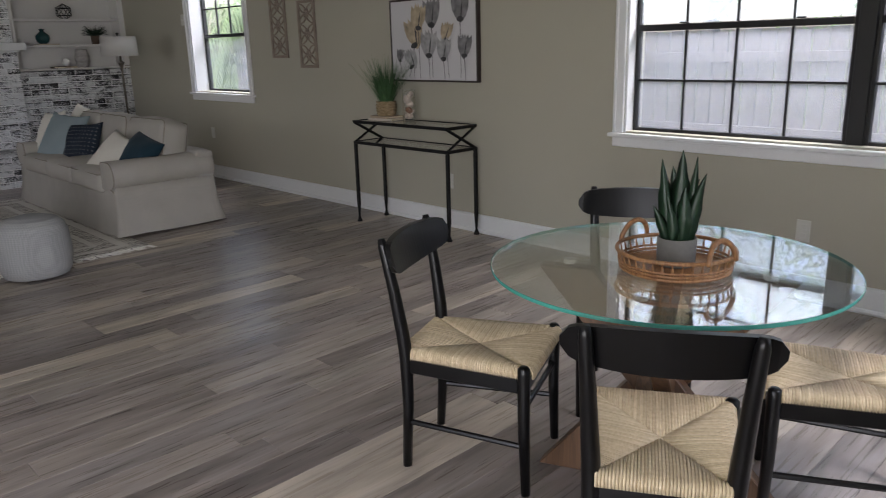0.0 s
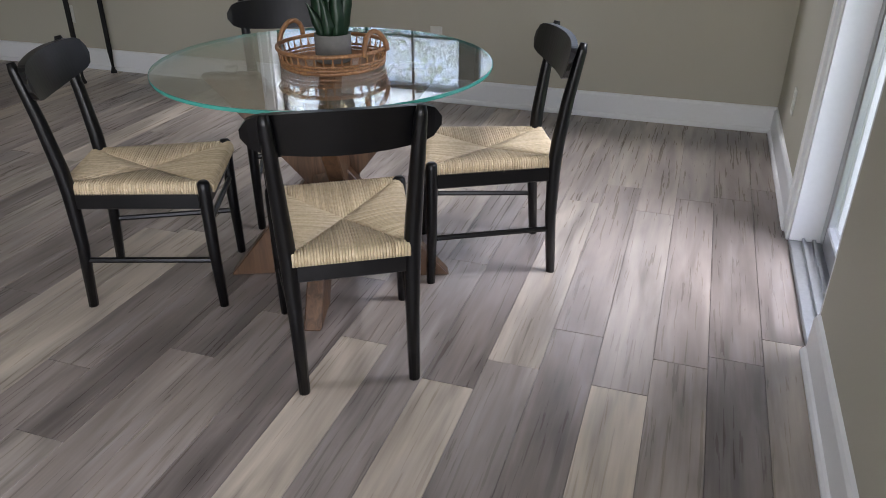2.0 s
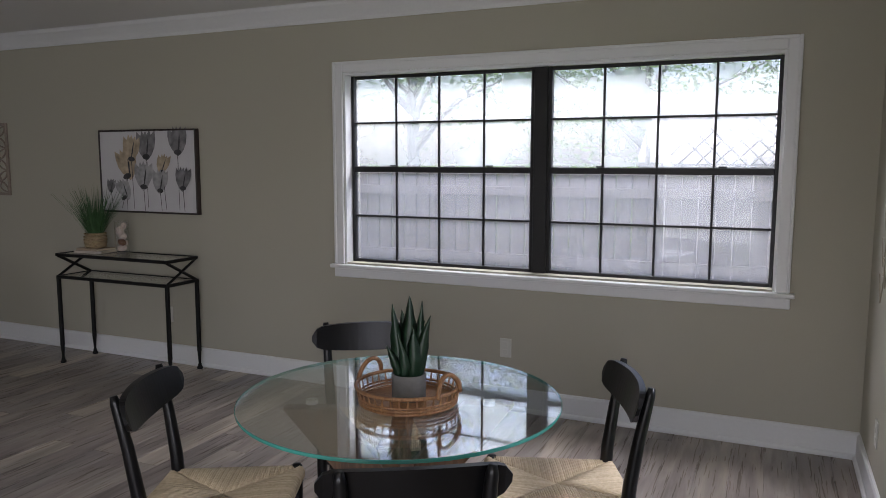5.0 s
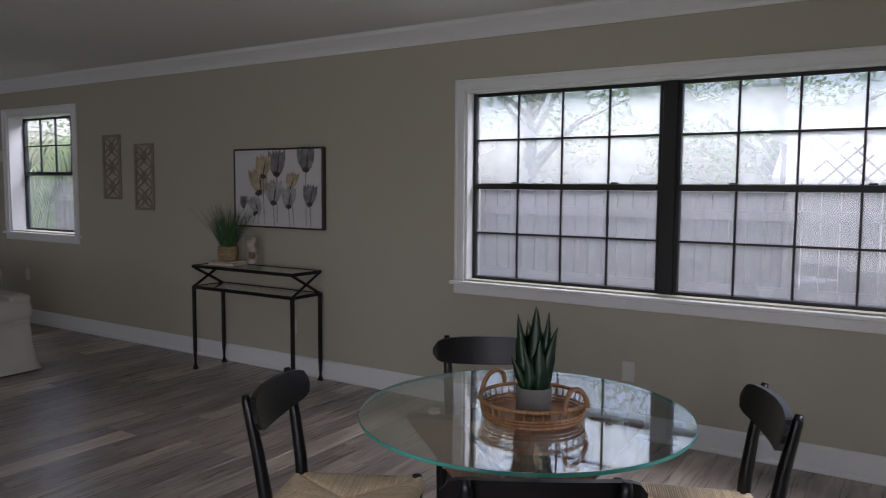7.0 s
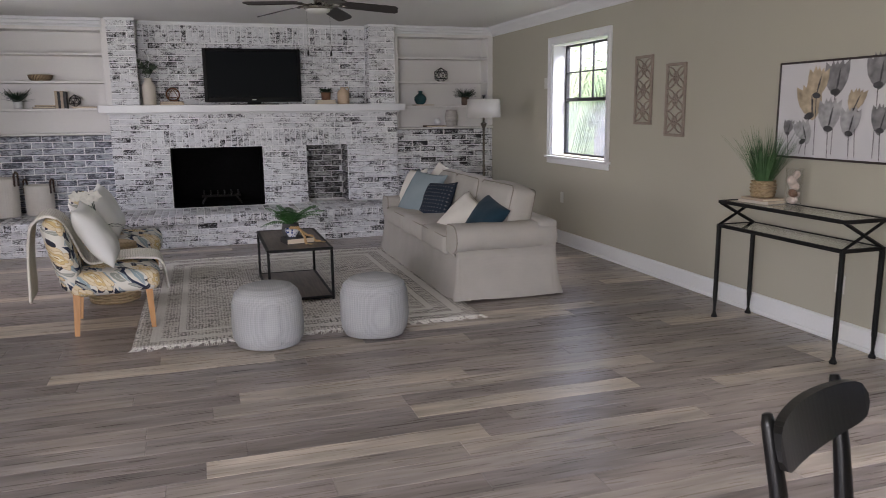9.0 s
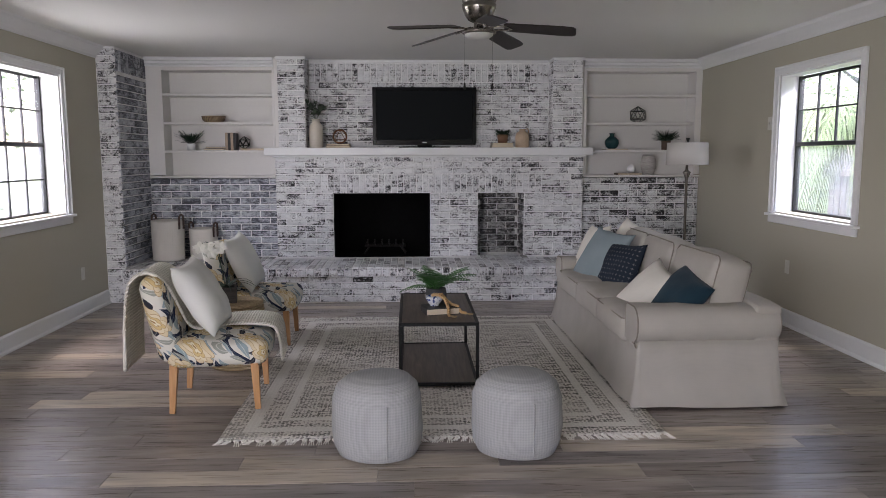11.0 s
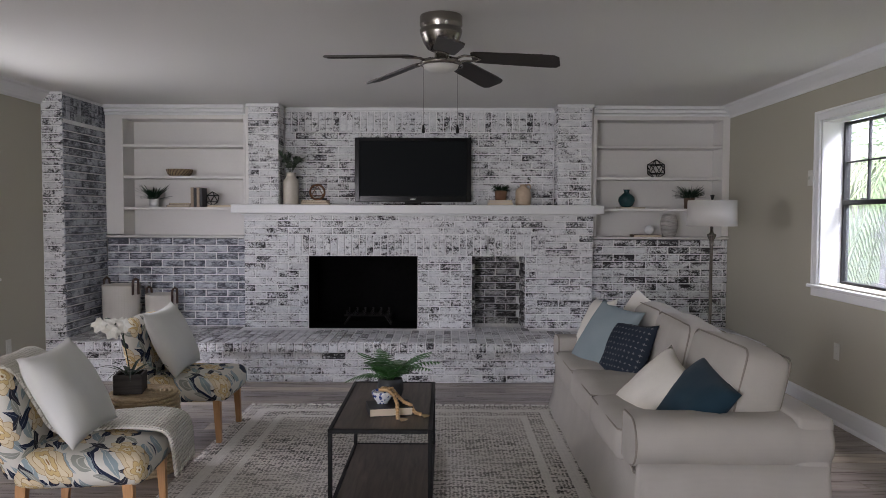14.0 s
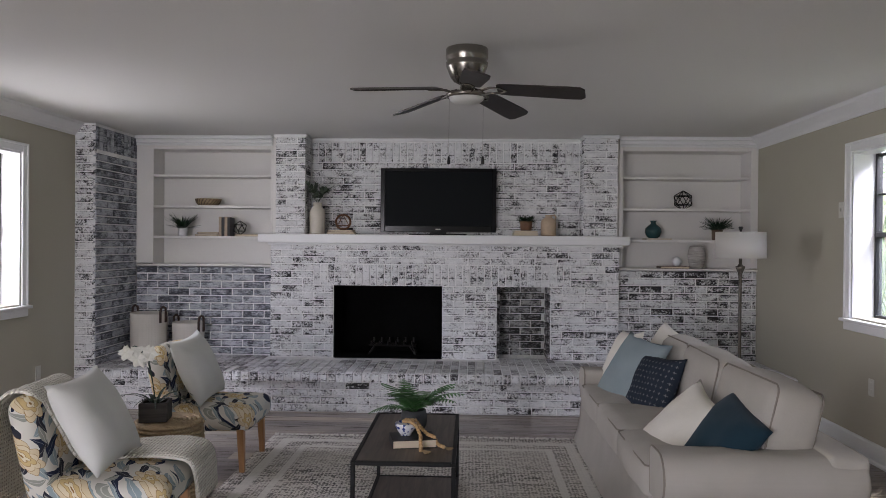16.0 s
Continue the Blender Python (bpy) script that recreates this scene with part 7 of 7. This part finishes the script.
book("book", 1.40, 9.965, MT + 0.0265, 0.22, 0.15, 0.022, 3, BOOK_CREAM, "cream hardback book lying on the mantel")

def spiky(name, label, x, y_, z, pot, pot_mat, ph_, n, ln, wd, seed, material=LEAF):
    rr = random.Random(seed)
    t = empty(name, label, "plant", pose(x, y_, z))
    part("pot", pot, pot_mat, t, smooth=True)
    bm = bmesh.new()
    for k in range(n):
        a = 6.283 * rr.random()
        up = 0.25 + 1.6 * rr.random()
        add_blade(bm, (0.015 * math.cos(a), 0.015 * math.sin(a), ph_ - 0.012), (math.cos(a), math.sin(a), up), ln * (0.7 + 0.4 * rr.random()), wd, 0.35, 0.002, 5)
    tagged(part("leaves", bm, material, t), kind="stuff")


TERRA = mat("terracotta_wood", (0.17, 0.085, 0.045), 0.6, vary=0.25)
spiky("potted_plant", "clipped green plant in a brown wooden pot", 1.41, 9.975, MT + 0.049, lathed([(0, 0), (0.052, 0), (0.06, 0.09), (0.055, 0.092), (0.05, 0.075), (0, 0.075)], 24), TERRA, 0.09, 220, 0.088, 0.015, 31)
t = empty("jug", "tan stoneware jug with a small handle on the mantel", "jug", pose(1.625, 9.985, MT))
part("body", lathed([(0, 0), (0.066, 0), (0.073, 0.01), (0.074, 0.125), (0.066, 0.155), (0.035, 0.175), (0.03, 0.19), (0.036, 0.2), (0.03, 0.2), (0.026, 0.18), (0, 0.178)], 30), TAN_CERAMIC, t, smooth=True)
part("handle", tubed([(0.03, 0, 0.192), (0.055, 0, 0.205), (0.07, 0, 0.185), (0.066, 0, 0.155)], 0.007, 6), TAN_CERAMIC, t, smooth=True)

# west bookcase
S1, S2, S3, S4 = 1.8025, 1.5015, 1.5015, 1.2265
t = empty("woven_bowl", "shallow bowl woven in pale and dark stripes", "bowl", pose(-1.72, 10.11, S1))
part("bowl", lathed([(0, 0), (0.085, 0), (0.112, 0.03), (0.122, 0.066), (0.116, 0.066), (0.105, 0.03), (0.08, 0.008), (0, 0.008)], 36), ROPE, t, smooth=True)
bm = bmesh.new()
for k in range(22):
    a = 2 * math.pi * k / 22
    add_tube(bm, [(0.092 * math.cos(a), 0.092 * math.sin(a), 0.006), (0.114 * math.cos(a + 0.18), 0.114 * math.sin(a + 0.18), 0.03), (0.124 * math.cos(a + 0.4), 0.124 * math.sin(a + 0.4), 0.064)], 0.0045, 5)
part("dark_stripes", bm, BOOK_BROWN, t, "dark woven stripes")
spiky("potted_succulent", "dark green succulent in a small white pot", -1.97, 10.10, S2, lathed([(0, 0), (0.042, 0), (0.046, 0.078), (0.042, 0.08), (0.038, 0.066), (0, 0.066)], 24), TRIM, 0.08, 70, 0.185, 0.032, 41)
for k, (x, y_, w_, cv) in enumerate(((-1.70, 10.08, 0.22, BOOK_BLACK), (-1.30, 10.08, 0.24, BOOK_TAN))):
    book("book", x, y_, S2, w_, 0.17, 0.02, 2 * k - 1, cv, "hardback book lying on the bookcase shelf")
book("book", -1.69, 10.08, S2 + 0.0205, 0.20, 0.16, 0.018, 2, BOOK_BROWN, "brown hardback book lying on the bookcase shelf")
for k, cv in enumerate((BOOK_TAN, BOOK_BLACK, BOOK_TAN, BOOK_BLACK)):
    upright_book(-1.575 + 0.029 * k, 10.10, S2, 0.026, 0.14, 0.19 - 0.005 * (k % 2), cv, "slim hardback book standing upright")
wire_orb(-1.395, 10.09, S2 + 0.024, 0.068, "small black wire polyhedron on a book", BLACK_METAL, 1)

# east bookcase
wire_orb(2.93, 10.11, S1, 0.095, "black wire polyhedron on the shelf", BLACK_METAL, 2)
book("book", 2.68, 10.09, S2, 0.24, 0.17, 0.014, 1, BOOK_CREAM, "pale thin book lying on the bookcase shelf")
single("teal_vase", lathed([(0, 0), (0.04, 0), (0.065, 0.02), (0.08, 0.06), (0.076, 0.095), (0.045, 0.125), (0.025, 0.138), (0.024, 0.155), (0.034, 0.17), (0.028, 0.17), (0.018, 0.15), (0, 0.14)], 32), TEAL_GLASS, "round dark teal glazed vase with a narrow neck", "vase", True, pose(2.645, 10.10, S2 + 0.0145))
spiky("potted_plant", "spiky green plant in a dark ribbed pot", 3.25, 10.08, S2, lathed([(0, 0), (0.048, 0), (0.052, 0.1), (0.047, 0.102), (0.043, 0.09), (0, 0.09)], 24), BOOK_BROWN, 0.105, 150, 0.16, 0.014, 43)
book("book", 2.83, 10.08, S4, 0.27, 0.17, 0.022, -1, BOOK_BROWN, "brown hardback book lying on the bookcase ledge")
bm = bmesh.new()
bmesh.ops.create_icosphere(bm, subdivisions=4, radius=0.046)
for v in bm.verts:
    v.co *= 1 + 0.05 * noise.noise(v.co * 60)
single("white_ball", bm, TRIM, "white textured ball resting on a book", "ornament", True, pose(2.87, 10.09, S4 + 0.022 + 0.0455))
t = empty("ribbed_vase", "grey and white ribbed vase with rings", "vase", pose(3.06, 10.09, S4))
prof = [(0, 0), (0.058, 0)]
for k in range(14):
    z = 0.004 + 0.0152 * k
    r = 0.058 + 0.028 * math.sin(math.pi * min(1, (z / 0.22) * 0.9 + 0.05))
    prof += [(r, z + 0.003), (r, z + 0.009), (r - 0.004, z + 0.012)]
prof += [(0.055, 0.218), (0.048, 0.218), (0.045, 0.2), (0, 0.19)]
part("vase", lathed(prof, 32), mat("grey_white_glaze", (0.42, 0.40, 0.38), 0.6, bump=0.3, scale=25, vary=0.35, stretch=(1, 1, 8)), t)

# ---- garden outside the windows ----
GZ = -0.22
single("ground", boxed(-400, 400, -400, 400, GZ - 0.2, GZ), LAWN, "lawn around the house", "ground", kind="structure")
orng = random.Random(17)
t = empty("garden_fence", "weathered grey board fence with lattice top", "fence", pose(6.4, 0, GZ))
board_me = [mesh_of("board", boxed(-0.009, 0.009, -0.068, 0.068, 0.0, 1.64 + 0.012 * k, 0.003), FENCE) for k in range(3)]
for k in range(112):
    part("board", board_me[orng.randrange(3)], FENCE, t, m=pose(0, -4.0 + 0.146 * k + 0.004 * orng.random(), 0.0, 0, 0, 1.5 * (orng.random() - 0.5)))
for z in (0.30, 0.76, 1.42):
    part("rail", boxed(-0.055, -0.012, -4.0, 12.4, z - 0.045, z + 0.045, 0.003), FENCE, t)
bm = bmesh.new()
y0, y1, z0, z1 = -1.6, 1.20, 1.67, 2.12
for s in (1, -1):
    k = y0 - 0.6
    while k < y1 + 0.6:
        a, b = (k, z0), (k + s * (z1 - z0), z1)
        if min(a[0], b[0]) > y0 - 0.02 and max(a[0], b[0]) < y1 + 0.02:
            add_tube(bm, [(-0.004 * s, a[0], a[1]), (-0.004 * s, b[0], b[1])], 0.046, 4, flat=0.2)
        k += 0.15
for z in (z0, z1):
    add_box(bm, -0.02, 0.02, y0, y1, z - 0.02, z + 0.02)
for yy in (y0, y1):
    add_box(bm, -0.02, 0.02, yy - 0.02, yy + 0.02, z0, z1)
tagged(part("lattice", bm, FENCE, t, "diagonal lattice panel on the fence"), kind="stuff")
t = empty("shed", "pale low shed roof behind the fence", "shed", pose(8.2, -0.4, GZ))
part("wall", boxed(-0.9, 0.9, -1.8, 1.6, 0, 1.75), ROOF, t)
bm = bmesh.new()
add_prism(bm, [(-1.1, 1.7), (0, 2.35), (1.1, 1.7), (1.1, 1.76), (0, 2.42), (-1.1, 1.76)], -2.0, 1.8)
part("roof", bm, ROOF, t)


def tree(x, y_, h, r, leaves, seed, label, low=0.35):
    rr = random.Random(seed)
    t = empty("garden_tree", label, "tree", pose(x, y_, GZ))
    bm = bmesh.new()
    add_tube(bm, [(0, 0, 0), (0.05, 0.03, h * 0.3), (-0.04, 0.05, h * 0.6), (0.03, 0, h * 0.85)], [0.14, 0.11, 0.07, 0.02], 10)
    tips = []
    for k in range(14):
        a = 2 * math.pi * k / 14 + rr.random()
        s = h * (low + 0.5 * rr.random())
        e = Vector((r * math.cos(a) * (0.5 + 0.5 * rr.random()), r * math.sin(a) * (0.5 + 0.5 * rr.random()), s + h * 0.2 * rr.random()))
        add_tube(bm, [(0, 0, s * 0.8), e * 0.5 + Vector((0, 0, s * 0.45)), e], [0.05, 0.03, 0.008], 6)
        tips.append(e)
    part("trunk", bm, FENCE, t)
    bm = bmesh.new()
    for k in range(leaves):
        c = rr.choice(tips)
        p = c + Vector((rr.gauss(0, 0.32 * r), rr.gauss(0, 0.32 * r), rr.gauss(0, 0.13 * h)))
        d = Vector((rr.gauss(0, 1), rr.gauss(0, 1), rr.gauss(0, 0.6))).normalized()
        s = 0.03 + 0.035 * rr.random()
        u = d.orthogonal().normalized() * s * 0.5
        v = [bm.verts.new(p - d * s), bm.verts.new(p + u), bm.verts.new(p + d * s), bm.verts.new(p - u)]
        bm.faces.new(v)
    tagged(part("crown", bm, OUT_LEAF, t), kind="stuff")


tree(9.8, 5.2, 4.4, 2.3, 8000, 51, "leafy green tree behind the fence")
tree(11.5, 2.0, 4.2, 2.4, 7000, 52, "leafy green tree behind the fence")
tree(10.4, -1.6, 4.6, 1.9, 3500, 53, "thin-leaved tree behind the shed")
tree(9.6, 10.5, 4.4, 1.7, 6000, 54, "leafy green tree behind the fence")
tree(8.6, 14.0, 5.0, 1.8, 4000, 55, "leafy green tree behind the fence")
tree(-6.8, 9.2, 4.2, 1.6, 5000, 56, "leafy green tree in the garden")
tree(-6.2, 12.0, 4.0, 1.5, 4000, 57, "leafy green tree in the garden")
tree(-5.6, 10.2, 1.8, 1.0, 3500, 58, "leafy green shrub in the garden", 0.2)

# palm whose fronds hang before the side window
t = empty("garden_palm", "palm with drooping pale green fronds", "palm", pose(5.45, 9.6, GZ))
part("trunk", tubed([(0, 0, 0), (0.03, 0, 1.2), (0, 0.02, 2.0)], [0.16, 0.14, 0.11], 12), FENCE, t)
for k in range(30):
    a = 2 * math.pi * k / 30 + 0.3 * orng.random()
    p, d = Vector((0, 0, 1.95)), Vector((math.cos(a), math.sin(a), 0.5 + 0.9 * orng.random())).normalized()
    bm = bmesh.new()
    n, ln, pts = 16, 1.9 + 0.5 * orng.random(), []
    for j in range(n + 1):
        pts.append(p.copy())
        side = d.cross(Vector((0, 0, 1))).normalized()
        if j > 2:
            for sd in (1, -1):
                for q in range(2):
                    o = p + d * ln / n * 0.5 * q
                    add_blade(bm, o, side * sd + d * 0.7 + Vector((0, 0, -0.5)), 0.55 * (1 - 0.5 * j / n), 0.022, 1.6, 0.002, 4)
        d = (d + Vector((0, 0, -2.7 / n))).normalized()
        p = p + d * ln / n
    add_tube(bm, pts, 0.008, 5)
    bmesh.ops.delete(bm, geom=[v for v in bm.verts if v.co.x < -1.55 or v.co.z < 0.35], context="VERTS")
    part("frond", bm, PALM, t)

# ---- floor boards ----
near = sorted(plank_cells, key=lambda c: c[2])[:300]
PLANK_MESH = {}
for a, b, y0, y1 in near:
    key = (round(b - a, 2), round(y1 - y0, 3))
    if key not in PLANK_MESH:
        PLANK_MESH[key] = mesh_of("plank", boxed(-(b - a) / 2 + 0.0008, (b - a) / 2 - 0.0008, -(y1 - y0) / 2 + 0.0006, (y1 - y0) / 2 - 0.0006, -0.006, 0.0, 0.0008), PLANK)
    part("plank", PLANK_MESH[key], PLANK, floor, m=Matrix.Translation(((a + b) / 2, (y0 + y1) / 2, 0)))
bm = bmesh.new()
for a, b, y0, y1 in sorted(plank_cells, key=lambda c: c[2])[300:]:
    add_box(bm, a + 0.0008, b - 0.0008, y0 + 0.0006, y1 - 0.0006, -0.006, 0.0)
tagged(part("planks_far", bm, PLANK_FAR, floor), kind="stuff")
